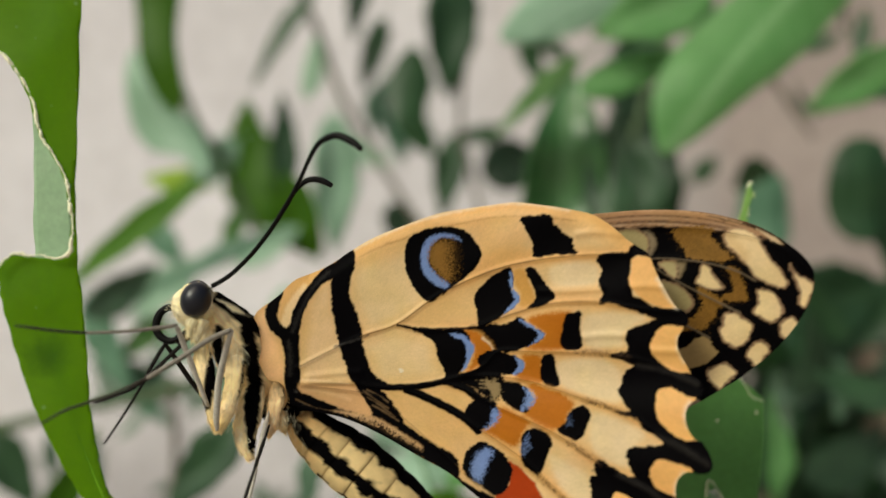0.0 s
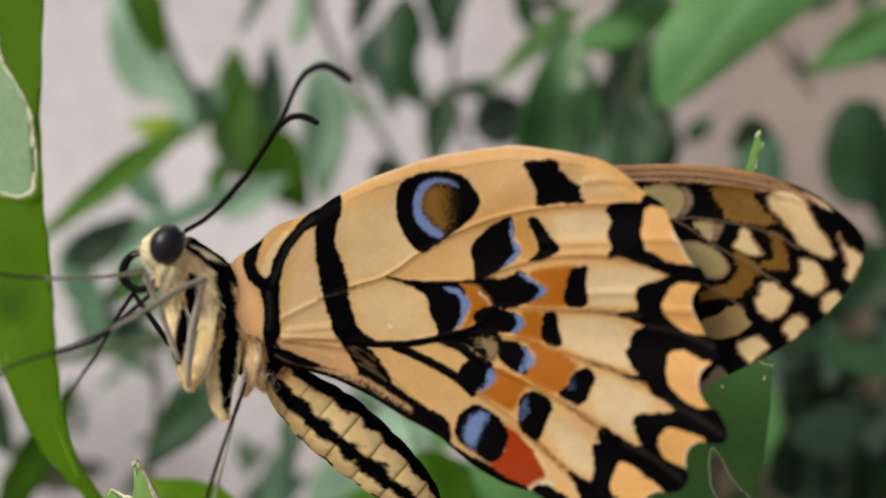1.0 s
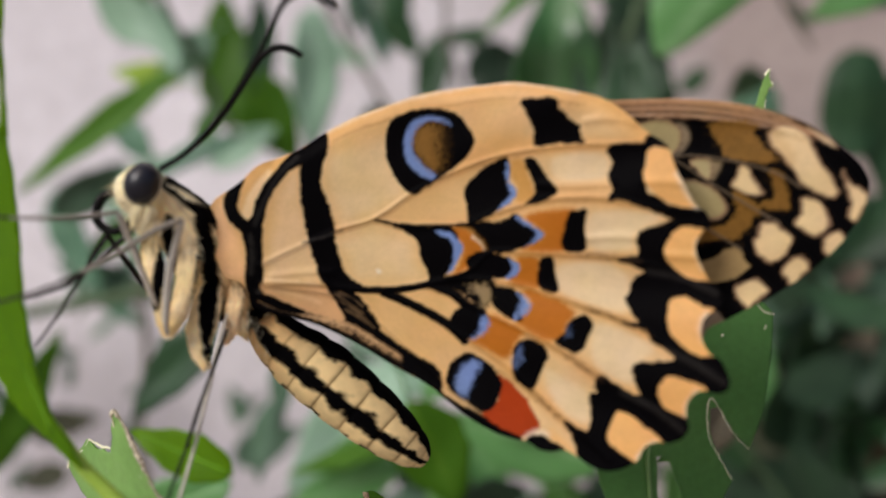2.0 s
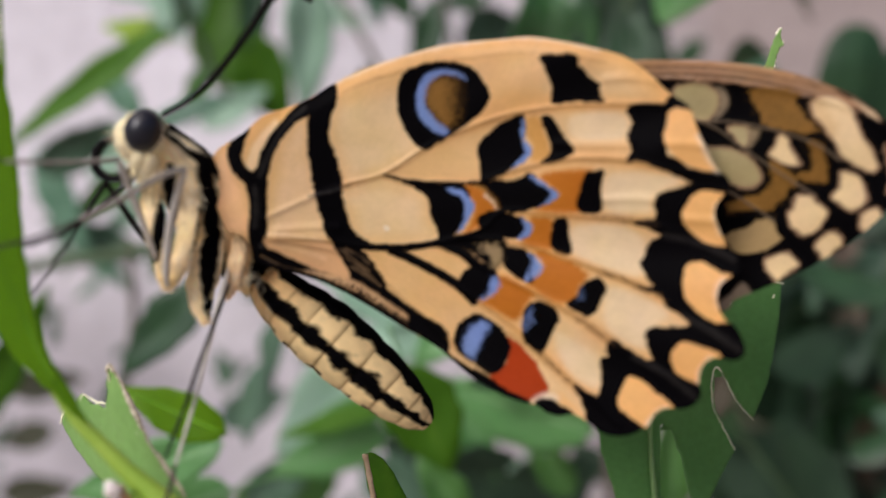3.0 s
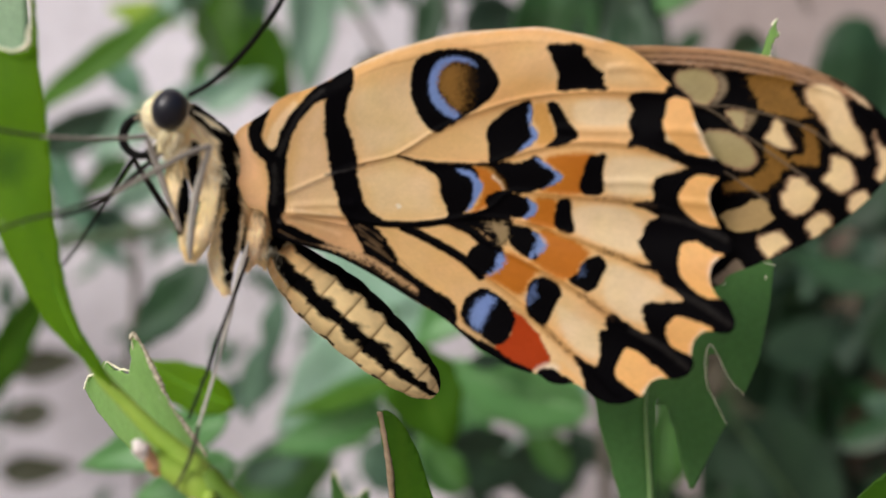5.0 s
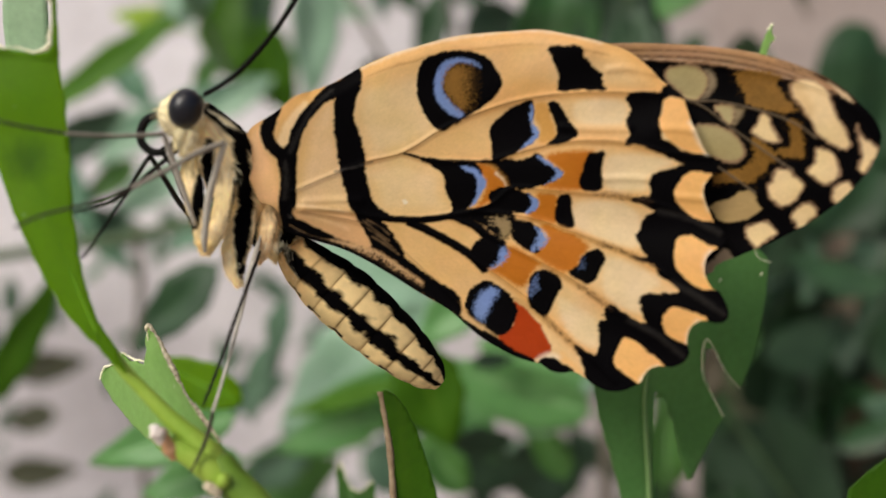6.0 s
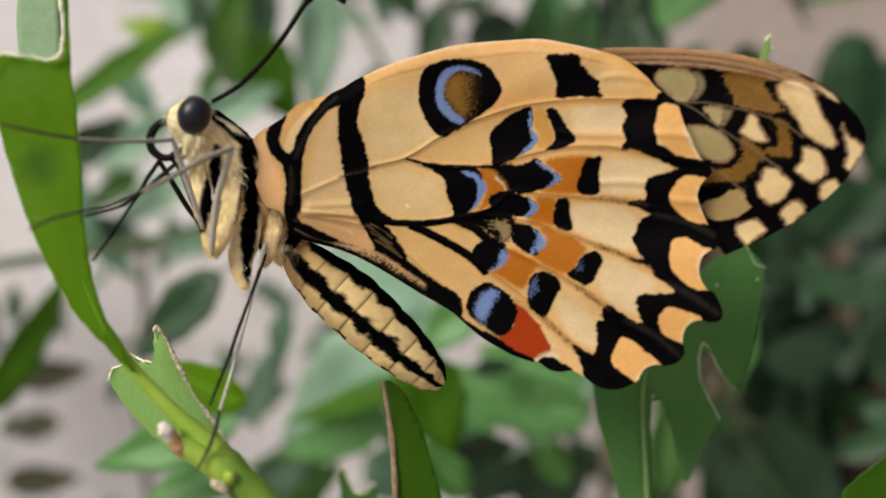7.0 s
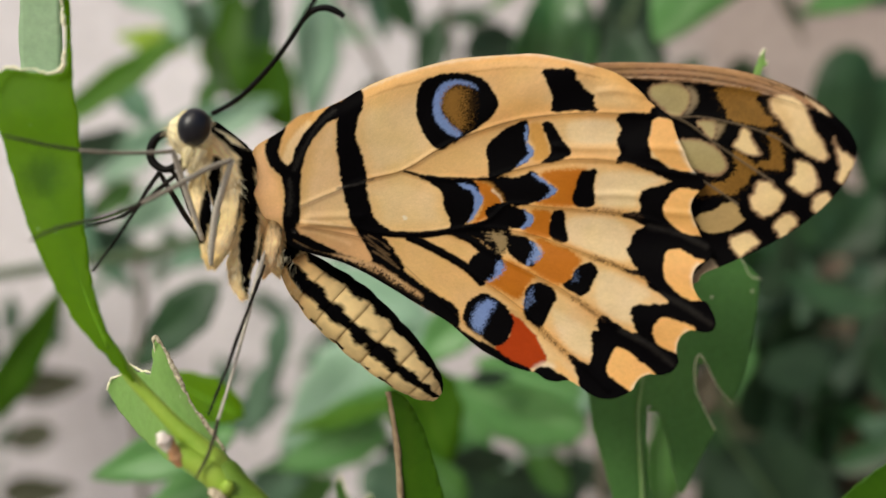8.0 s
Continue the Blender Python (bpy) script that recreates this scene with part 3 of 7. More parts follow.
    spot(OCHRE, [(13.55, 10.8), (14.5, 10.7), (15.05, 10.05), (15.05, 8.8), (14.6, 7.8), (13.95, 7.55), (13.25, 8.3), (12.7, 9.05), (12.7, 9.95), (13.1, 10.6)], soft=0.25, speckle=0.3, shrink=-0.1)
    spot(INK, [(14.75, 10.7), (15.95, 10.05), (16.15, 9.25), (15.45, 8.45), (14.6, 7.95), (14.35, 9.25)], soft=0.45, speckle=0.55, strength=0.9)
    # bars along the leading edge and the first cell
    spot(INK, [(20.6, 11.85), (21.6, 12), (22.8, 11.9), (23.05, 11.25), (23.8, 10.45), (24.4, 9.9), (24.5, 9), (24.75, 8.75), (22.75, 8.85), (21.35, 8.85), (21.35, 9.9), (20.95, 11)], ragged=0.14)
    spot((0.58, 0.29, 0.06), [(19.55, 7.8), (20.45, 7.9), (20.8, 6.95), (21.1, 6.05), (21.25, 5.25), (20.65, 4.75), (19.85, 4.85), (19.95, 5.8), (19.6, 6.65)], soft=0.25, strength=0.9)
    spot(WHITE, [(9.35, 0.4), (9.5, 0.5), (9.7, 0.35), (9.5, 0.2)], soft=0.08)
    spot(INK, [(16.3, 6.3), (16.95, 6.8), (17.85, 7.55), (18.7, 7.9), (19.3, 8), (19.4, 7), (19.25, 6.25), (19.75, 5.65), (19.5, 5.05), (18.8, 4.55), (17.9, 4.1), (17.2, 3.75), (16.4, 3.4), (16.35, 4.7), (16.2, 5.6)])
    spot(BLUE, [(19.2, 7.8), (19.5, 7.55), (19.45, 6.65), (19.9, 5.8), (19.75, 5.1), (19.05, 4.6), (18.25, 4.15), (18.85, 4.9), (19.4, 5.45), (19.2, 6.25), (19.1, 7)], speckle=0.08, shrink=0.06)
    spot(INK, [(20.65, 7.8), (21.2, 7.85), (21.65, 7.2), (22.15, 6.3), (22.75, 5.55), (22.35, 5.15), (21.65, 4.9), (20.55, 4.7), (21.1, 5.15), (21.3, 5.9), (21, 6.8)])
    spot(INK, [(26.45, 8.3), (28.8, 8.25), (28.85, 7.1), (28.6, 6), (28.8, 5), (29.1, 4.4), (27.7, 4.55), (26.3, 4.65), (26.7, 5.4), (26.35, 6.4), (26.65, 7.15)], ragged=0.18)
    spot(INK, [(28.75, 8.15), (29.4, 8.95), (30.4, 8), (30.25, 7.85), (29.5, 8.15), (29, 7.9)])
    spot(INK, [(27.5, 4.55), (29.1, 4.75), (30.25, 4), (32, 3.85), (32.9, 3.15), (32.75, 1.95), (31.5, 2.3), (30.45, 3.05), (29.2, 3.75)])
    # second and third cells
    spot(ORANGE, [(20.5, 3.75), (21.9, 4.15), (23.9, 4.05), (23.4, 3.25), (23.2, 2.1), (23.5, 1.45), (22.35, 1.2), (20.35, 1.35), (20.25, 1.65), (21.2, 2), (21.75, 2.5), (21.25, 3.05)], soft=0.12, speckle=0.12)
    spot(INK, [(16.25, 2.9), (17.2, 3.4), (18.1, 3.5), (19, 3.65), (19.8, 3.9), (20.4, 3.35), (21.25, 2.8), (21.6, 2.45), (21, 1.95), (20.15, 1.65), (18.8, 1.35), (17.45, 1.5), (16.6, 2.05)], ragged=0.14)
    spot(INK, [(15.6, 3.45), (17, 3.6), (17.9, 3.5), (17, 3.05), (16.45, 2.7), (16.1, 2.95)], soft=0.15, speckle=0.1)
    spot(BLUE, [(19.85, 3.9), (20.6, 3.5), (21.3, 2.9), (21.75, 2.45), (21.1, 1.9), (20.2, 1.55), (20.85, 2.15), (21.15, 2.55), (20.5, 3.1), (19.75, 3.6)], speckle=0.08, shrink=0.06)
    spot(INK, [(23.55, 3.8), (24.1, 4), (24.65, 3.95), (24.5, 3), (24.55, 1.9), (24.45, 1.3), (23.65, 1.2), (22.95, 1.6), (23.15, 2.55)])
    spot(ORANGE, [(14.8, 3.3), (16.1, 3.1), (16.8, 2.35), (17.35, 1.55), (17, 0.8), (16.1, 0.25), (15, -0.25), (15.55, 0.7), (15.9, 1.75), (15.4, 2.65)], soft=0.12, speckle=0.12)
    spot(WHITE, [(16.6, 2.6), (17.4, 1.55), (16.7, 0.4)], line=0.07, soft=0.12, strength=0.6)
    spot(INK, [(10.8, 3.75), (12.9, 3.45), (14.8, 3.35), (15.45, 2.6), (15.15, 1.75), (15.1, 0.85), (14.45, 0), (13.45, -0.65), (13.15, 0.4), (12.7, 1.3), (12.65, 2.2), (12.05, 3)], ragged=0.14)
    spot(BLUE, [(13.8, 3.15), (14.7, 3.1), (15.5, 2.5), (15.9, 1.85), (15.6, 1), (15.1, 0.15), (14.6, 0), (15, 0.85), (15.1, 1.75), (14.8, 2.4), (14.15, 2.75)], speckle=0.08, shrink=0.06)
    spot(ORANGE, [(19.85, 0.95), (21.25, 0.75), (21.3, -0.1), (21.65, -1), (21.1, -1.3), (20.05, -1.15), (19.25, -0.8), (19.35, -0.45), (19.95, 0.2)], soft=0.14, speckle=0.12)
    spot(INK, [(16.15, 0.95), (17.45, 1.5), (18.55, 1.1), (19.35, 0.75), (19.8, 0.2), (19.35, -0.35), (18.1, -0.45), (17.2, -0.4), (15.9, -0.5), (16.25, 0.15)], ragged=0.15)
    spot(BLUE, [(19.05, 1), (19.95, 0.35), (19.7, -0.3), (18.8, -0.6), (19.3, 0.1), (19.25, 0.55)], speckle=0.08, shrink=0.06)
    spot(INK, [(21.4, 0.65), (22.15, 0.8), (22.3, -0.1), (22.5, -1.5), (21.75, -1.55), (21.2, -1.1), (21.25, -0.1)])
    # fourth and fifth cells
    spot(ORANGE, [(20.2, -1.45), (21.7, -1.9), (23.05, -2.55), (23.55, -3.15), (22.95, -3.95), (22.6, -4.7), (21.65, -5), (20.5, -4.4), (19.6, -3.8), (20.05, -3.15), (20.6, -2.45)], soft=0.12, speckle=0.12)
    spot(INK, [(17.45, -1.3), (18.35, -1.15), (19.5, -1.45), (20.15, -2.15), (19.85, -2.9), (19.85, -3.5), (19.25, -3.55), (18.45, -2.95), (17.85, -2.15)], ragged=0.14)
    spot(BLUE, [(19.5, -1.55), (20.35, -2), (20.55, -2.6), (20.05, -3.2), (19.25, -3.5), (19.6, -2.75), (19.85, -2.2)], speckle=0.2, shrink=0.06)
    spot(INK, [(23.65, -3.5), (24.35, -3.35), (24.8, -4), (24.45, -4.65), (24.1, -5.5), (23.5, -5.8), (22.75, -5.45), (22.25, -5.1), (22.95, -4.5), (23.2, -3.85)])
    spot(BLUE, [(23.05, -4.2), (23.2, -3.85), (23.3, -4.65), (22.85, -4.85)], speckle=0.3, strength=0.3, shrink=0.1)
    spot(ORANGE, [(17.45, -3.2), (19, -3.75), (19.9, -4.35), (19.3, -5.15), (18.85, -6.05), (18.1, -6.05), (17.15, -5.45), (16.15, -4.9), (16.9, -4.55)], soft=0.12, speckle=0.12)
    spot(INK, [(14.95, -2.95), (16.1, -2.3), (17.15, -2.7), (17.45, -3.6), (16.8, -4.3), (16.15, -4.75), (15.4, -4.55), (14.75, -3.9)], ragged=0.14)
    spot(BLUE, [(17.05, -3.05), (17.55, -3.4), (17.5, -4.05), (16.8, -4.65), (16.05, -4.9), (16.7, -4.2)], speckle=0.2, shrink=0.06)
    spot(INK, [(19.45, -5.35), (20.35, -4.95), (21.25, -5.4), (21.6, -6), (21.15, -6.9), (20.8, -7.8), (20.4, -8.4), (19.7, -8), (19.15, -7.3), (19.2, -6.25)])
    spot(BLUE, [(19.3, -5.9), (19.75, -5.4), (19.85, -6.25), (19.4, -6.95), (19.05, -6.7)], speckle=0.35, strength=0.6, shrink=0.12)
    # red spot and blue-dusted spot by the inner corner
    spot(RED, [(17.85, -7.3), (19, -8.05), (19.9, -9), (20.5, -10.05), (20.85, -11), (20.2, -11.55), (19.4, -11.75), (18.2, -11.35), (17.05, -10.65), (16.8, -10), (17.6, -9.55), (18.05, -8.75)], soft=0.1)
    spot(INK, [(15.05, -6.2), (15.9, -5.85), (16.8, -6.25), (17.7, -6.95), (18.15, -7.85), (18, -8.85), (17.45, -9.7), (16.5, -9.95), (15.45, -9.4), (14.7, -8.6), (14.25, -7.65), (14.55, -6.8)], ragged=0.14)
    spot(BLUE, [(15.6, -6.45), (16.45, -6.15), (16.95, -6.7), (16.5, -7.35), (16.05, -8.35), (15.55, -9), (14.95, -8.55), (14.8, -7.8), (15.1, -7.1)], soft=0.16, speckle=0.22, shrink=0.12)
    spot(WHITE, [(19.65, -11.75), (20.6, -11.2), (21.75, -11.5), (20.95, -11.85)], soft=0.2, strength=0.55)
    spot(WARM, [(21.6, -11.15), (22.7, -12), (23.4, -13.2), (22.5, -12.6), (21.6, -12)], soft=0.3, strength=0.6)
    # dark veins and the inner edge
    spot(INK, [(6.35, -0.8), (7.45, -0.9), (8.75, -1), (10.8, -1.05), (12.9, -0.8), (15.15, -0.35), (16.6, 0.05)], line=0.27, ragged=0.07)
    spot(INK, [(9.85, -1.2), (12.2, -2.35), (14.5, -3.7), (15.7, -4.9)], line=0.34, ragged=0.07)
    spot(INK, [(13.35, -0.75), (15.1, -1.6), (16.15, -2.7)], line=0.36, ragged=0.08)
    spot(INK, [(15.45, -0.5), (17, -0.85), (18.1, -1.35)], line=0.2, ragged=0.08, soft=0.1)
    spot(INK, [(13.55, -0.6), (15.6, -0.35), (17, -0.15), (17.9, -0.9), (17.65, -2.05), (16.8, -2.3), (15.7, -1.4)], soft=0.14, speckle=0.16, ragged=0.2, shrink=-0.15)
    spot((0.48, 0.34, 0.16), [(15.62, -0.87), (17.1, -0.62), (17.89, -1.1), (17.8, -2.15), (16.98, -2.61), (16.5, -1.7)], soft=0.12, speckle=0.1, ragged=0.35, strength=0.55, shrink=0.2)
    spot(INK, [(16.55, 3.35), (15.6, 3.45), (11.5, 3.65), (9.45, 4.15)], line=0.1, ragged=0.06)
    # peach and brown folds along the inner edge, dusted black
    spot((0.68, 0.40, 0.18), [(0.91, -0.24), (3.05, -0.42), (5.61, -0.73), (6.2, -1.46), (6.88, -2.61), (7.07, -3.26), (5.97, -3.08), (4.15, -2.48), (2.36, -1.74), (1.12, -1.06)], soft=0.12)
    spot((0.80, 0.53, 0.27), [(1.3, -0.62), (3.1, -1.05), (5.0, -1.75)], line=0.12, soft=0.2, strength=0.7)
    spot(INK, [(5.7, -0.68), (7.26, -0.96), (7.9, -1.46), (8.54, -2.34), (9.28, -3.45), (9.46, -4.09), (10.57, -4.92), (11.96, -5.92), (13.61, -6.97), (13.75, -8.4), (12.19, -7.57), (11.04, -6.75), (10.34, -6.07), (9.28, -5.2), (8.26, -4.37), (7.07, -3.44), (6.66, -2.38), (6.2, -1.6)], soft=0.08, ragged=0.14, speckle=0.06)
    for streak in ([(6.2, -1.14), (7.25, -1.97), (8.26, -2.71)], [(6.52, -1.69), (7.57, -2.43), (8.73, -3.45)], [(6.89, -2.38), (8.03, -3.08), (9, -3.81)], [(6.5, -1.05), (7.5, -1.6), (8.2, -2.2)]):
        spot((0.24, 0.15, 0.075), streak, line=0.05, soft=0.08, ragged=0.08, strength=0.55)
    spot((0.50, 0.30, 0.135), [(0.57, -1.43), (2.12, -2.25), (3.7, -2.57), (5.97, -3.17), (7.25, -3.45), (8.73, -4.37), (10.02, -5.29), (10.94, -5.93), (10.67, -6.48), (9.42, -5.75), (8.26, -4.92), (7.25, -4.46), (5.96, -3.72), (4.6, -3.07), (2.8, -2.43)], soft=0.12, speckle=0.03)
    spot((0.66, 0.43, 0.22), [(3.7, -2.72), (5.97, -3.32), (7.6, -3.95), (9.2, -4.95)], line=0.1, soft=0.16, strength=0.6)
    spot(INK, [(0.22, -0.97), (1.47, -1.24), (2.58, -1.79), (3.79, -2.34), (3.25, -2.48), (2.13, -2.15), (1.01, -1.61)], soft=0.06)
    spot(INK, [(5.9, -3.55), (7.25, -4.05), (8.7, -4.85), (10.5, -6.0), (11, -6.6), (10.58, -6.76), (8.73, -5.6), (7.34, -4.75)], soft=0.08, speckle=0.28, ragged=0.35, strength=0.95, shrink=0.05)
    spot(INK, [(2.35, -2.5), (4.15, -3.05), (5.96, -3.8), (7.34, -4.72), (8.73, -5.55), (10.58, -6.85), (12.88, -8.25)], line=0.16, speckle=0.08)
    spot(INK, [(-0.15, -1.8), (2.35, -2.55), (5.5, -3.7), (8.75, -5.45), (11.95, -7.4), (14.7, -9.55)], line=0.17, ragged=0.08, speckle=0.08)
    spot((0.62, 0.40, 0.18), [(14, -8.2), (15.05, -8.9), (16.6, -10.05), (15.6, -9.7), (14.5, -9.1)], soft=0.15)
    spot(INK, [(15.45, -9.65), (16.6, -10.15), (17.95, -11.1), (19.55, -11.85), (18.4, -11.8), (16.85, -11.25), (15.4, -10.35), (14, -9.25), (13.35, -8.45), (14.35, -9)], ragged=0.12)
    spot(INK, [(19.9, -11.95), (20.85, -11.65), (21.65, -12.05), (22.45, -12.55), (21.55, -12.85), (20.5, -12.7)])
    # the dark margin with its row of cream crescents
    spot(INK, [(30.05, 3.65), (30.45, 3.15), (29.85, 2.8), (28.8, 2.5), (28.05, 1.9), (28.1, 0.75), (26.75, 0.5), (27.85, 0.05), (28.45, -0.45), (27.75, -0.9), (27.45, -1.7), (27.2, -2.25), (27.5, -3.05), (27.8, -3.85), (26.9, -3.85), (28.35, -4.45), (29.7, -5.45), (30.85, -6.3), (34.45, -6.45), (34.5, -0.45), (33.35, 3.15), (32.3, 3.6)], ragged=0.16)
    spot(INK, [(28.75, -4.7), (30.15, -6.2), (29.4, -6.55), (28.35, -6.6), (27.6, -6.8), (27.35, -7.3), (27.55, -8.15), (27.9, -8.85), (27.15, -8.7), (26, -8.05), (25.1, -7.5), (24.8, -8.15), (25.05, -8.75), (24.5, -8.85), (24.45, -9.5), (24.35, -11.1), (23.6, -11.15), (22.65, -10.65), (23.05, -11.55), (23.45, -12.75), (23.7, -13.7), (24.8, -14.75), (28.2, -14.35), (31.3, -13), (34.4, -9.9), (34.45, -4.75)], ragged=0.16)
    # grey sheen along three veins, painted on the black
    spot(GREY, [(28.8, -0.4), (30.85, -0.95), (32.9, -2)], line=0.16, soft=0.25, strength=0.28)
    spot(GREY, [(29.6, -5.7), (31.45, -6.75), (33.05, -7.9)], line=0.16, soft=0.25, strength=0.28)
    spot(GREY, [(26.6, -8.6), (28.7, -9.75), (30.35, -11.1)], line=0.16, soft=0.25, strength=0.28)
    spot(WARM, [(29.05, 7.9), (29.75, 8), (30.4, 7.75), (30.65, 6.85), (30.95, 6.15), (31.35, 5.35), (31.75, 4.6), (32.15, 3.85), (31.05, 3.85), (30, 4.35), (29.2, 5), (28.65, 5.9), (28.8, 6.9)], soft=0.06)
    spot(WARM, [(30.85, 2.5), (31.7, 2.45), (32.5, 2.1), (32.1, 1.45), (32, 0.8), (32.35, -0.05), (32.8, -1.1), (31.75, -1.1), (30.85, -0.65), (30.15, 0.05), (29.75, 0.95), (30.2, 1.9)], soft=0.06)
    spot(WARM, [(30.35, -2.25), (31.05, -2.2), (31.9, -2.75), (32.8, -3.15), (32.25, -3.8), (32.05, -4.55), (32.2, -5.3), (32.6, -6.15), (31.45, -6.05), (30.65, -5.5), (29.95, -4.6), (29.75, -3.7), (29.95, -2.75)], soft=0.06)
    spot(WARM, [(29.15, -7.9), (29.8, -7.5), (30.8, -7.75), (32, -8.35), (31.3, -8.9), (30.95, -9.45), (30.85, -10.25), (29.95, -10), (29.2, -9.45), (28.9, -8.65)], soft=0.06)
    spot(WARM, [(26.2, -9.95), (26.95, -10.1), (27.85, -10.85), (29.1, -11.9), (28.25, -12.4), (27.85, -12.8), (27.45, -13.4), (26.55, -12.8), (25.7, -12.15), (25.45, -11.5), (25.8, -10.7)], soft=0.06)
    for dust in ([(24.1, 0.95), (26.9, 0.6), (28.2, 0.3)], [(24.5, -2.85), (26, -3.4), (27.6, -4.05)], [(22.9, -6), (24.3, -7.05), (25.2, -7.7)], [(20.4, -8.6), (21.8, -9.9), (22.9, -10.9)]):
        spot((0.06, 0.035, 0.02), dust, line=0.02, soft=0.08, speckle=0.3, ragged=0.15, strength=0.75)
    # white highlights painted on the folded rims of the crescents
    for tip in ([(30.8, 6.1), (31.4, 4.75), (32, 3.85)], [(31.95, 1.5), (31.85, 0.8), (32.25, -0.25)], [(32.3, -3.45), (31.95, -4.1), (32, -5.1)], [(31.35, -8.6), (30.85, -9.25), (30.7, -10)], [(28.6, -12.05), (27.9, -12.45), (27.45, -13.05)]):
        spot(WHITE, tip, line=0.16, soft=0.25, strength=0.75)
    return mottle(p, col)


FORE_OUTLINE = [(-0.7, -0.3), (-0.5, 1.6), (2.1, 4.85), (8.7, 9.45), (15.65, 11.65), (22.4, 12.45), (26.3, 12.6), (28.85, 12.5), (31.8, 12.25), (34.65, 11.75), (36.65, 11.2), (38.25, 10.55), (39.8, 9.75), (40.95, 8.85), (41.95, 7.8), (42.9, 6.65), (43.4, 5.6), (43.45, 4.75), (43.2, 3.75), (42.7, 2.7), (41.85, 1.55), (40.9, 0.5), (39.65, -0.6), (38.4, -1.45), (37, -2.3), (35.6, -2.95), (34.4, -3.5), (33.4, -3.9), (32.75, -4.3), (32.25, -4.9), (29, -5.75), (22.45, -5.1), (13.35, -2.6), (4, -1)]


def fore_pigment(p):
    col = np.tile(INK, (len(p), 1)).astype(float)

    def spot(colour, shape, **more):
        if colour is FORE_SPOT or colour is OLIVE:   # a brownish halo round each spot
            paint(p, col, (0.40, 0.25, 0.14), shape, soft=0.1, ragged=0.16, shrink=-0.05, strength=0.75)
            more["shrink"] = 0.12
        paint(p, col, colour, shape, **more)
        if colour is OCHRE:   # dusted with dark scales
            paint(p, col, (0.10, 0.055, 0.015), shape, soft=0.3, speckle=0.9, ragged=0.3, shrink=0.5, strength=0.4)

    spot((0.36, 0.20, 0.10), [(22.4, 12.45), (26.3, 12.7), (28.85, 12.7), (31.8, 12.4), (34.65, 11.9), (36.65, 11.25), (39.05, 10.15), (40.6, 9.05), (41.75, 7.85), (40.6, 8.45), (39.05, 9), (37.1, 9.75), (34.7, 10.35), (31, 11), (26.75, 11.4), (22.4, 11.45)], soft=0.2, ragged=0.15)
    spot((0.48, 0.27, 0.13), [(25, 12.4), (28.9, 12.35), (31.8, 12.1), (34.65, 11.55), (37.1, 10.8), (39.05, 9.85)], line=0.16, soft=0.15)
    spot(INK, [(36.7, 11.1), (39.05, 9.95), (40.6, 8.95), (42.1, 7.5), (43.05, 6.1)], line=0.12, soft=0.12)
    spot((0.16, 0.09, 0.05), [(26.35, 11.65), (31, 11.3), (34.7, 10.7), (38.3, 9.65)], line=0.12, soft=0.15, strength=0.8)
    costa = [(25, 12.4), (28.9, 12.35), (31.8, 12.1), (34.65, 11.55), (37.1, 10.8), (39.05, 9.85)]
    for drop, tone, half in ((0.32, (0.13, 0.07, 0.04), 0.05), (0.52, (0.42, 0.265, 0.15), 0.07), (0.78, (0.12, 0.07, 0.045), 0.06), (-0.12, (0.6, 0.36, 0.2), 0.06), (1.0, (0.40, 0.27, 0.17), 0.05)):
        spot(tone, [(x, z - drop) for x, z in costa], line=half, soft=0.07, ragged=0.08, strength=0.8)
    spot((0.62, 0.45, 0.26), [(40.0, 9.35), (40.8, 8.75), (41.6, 7.9), (41.35, 7.85), (40.6, 8.55)], soft=0.08, strength=0.9)
    spot(OLIVE, [(29, 10.7), (30.15, 10.9), (31.45, 10.55), (31.95, 10), (31.95, 9.25), (31.65, 8.65), (31.2, 8.25), (30.55, 8.25), (29.85, 8.95), (29.25, 9.45), (28.9, 10.1)], soft=0.12)
    spot((0.25, 0.19, 0.12), [(31.6, 10.55), (32.25, 10.3), (32.55, 9.5), (32.2, 8.7), (31.55, 8.3), (31.95, 9.15), (31.95, 10)], soft=0.2)
    spot(OCHRE, [(33.75, 10.25), (35.1, 10.35), (36.9, 9.95), (36.7, 9.35), (37.2, 8.45), (37.75, 7.6), (37.95, 7.25), (37.15, 7.1), (35.95, 7.35), (34.75, 7.9), (34.45, 8.8), (34, 9.7)], ragged=0.2, speckle=0.12)
    spot(FORE_SPOT, [(37.65, 9.25), (38.45, 9.65), (39.65, 9.2), (40.05, 8.55), (40.3, 7.7), (40.7, 6.75), (41.25, 5.75), (41.6, 4.75), (41.05, 4.4), (40.3, 4.85), (39.45, 5.5), (38.9, 6.45), (38.25, 7.55), (37.7, 8.45)], soft=0.1)
    spot(TAN, [(37.65, 9.25), (38.2, 9.55), (38.6, 8.6), (39.1, 7.5), (38.8, 6.8), (38.15, 7.7), (37.7, 8.45)], soft=0.4, strength=0.35)
    spot(FORE_SPOT, [(41.95, 6.2), (42.35, 5.4), (43.3, 4.55), (43.3, 3.95), (42.85, 3.15), (42.6, 2.65), (42.2, 3), (42.35, 4), (42.1, 5.05)], soft=0.08)
    spot(OLIVE, [(32.4, 7.75), (33.2, 7.85), (33.8, 7.6), (33.8, 6.75), (33.4, 6.25), (32.85, 7)], soft=0.12)
    spot((0.3, 0.22, 0.12), [(33.7, 7.7), (34.45, 7.4), (34.05, 6.55), (33.65, 6.3), (33.8, 7)], soft=0.2, strength=0.8)
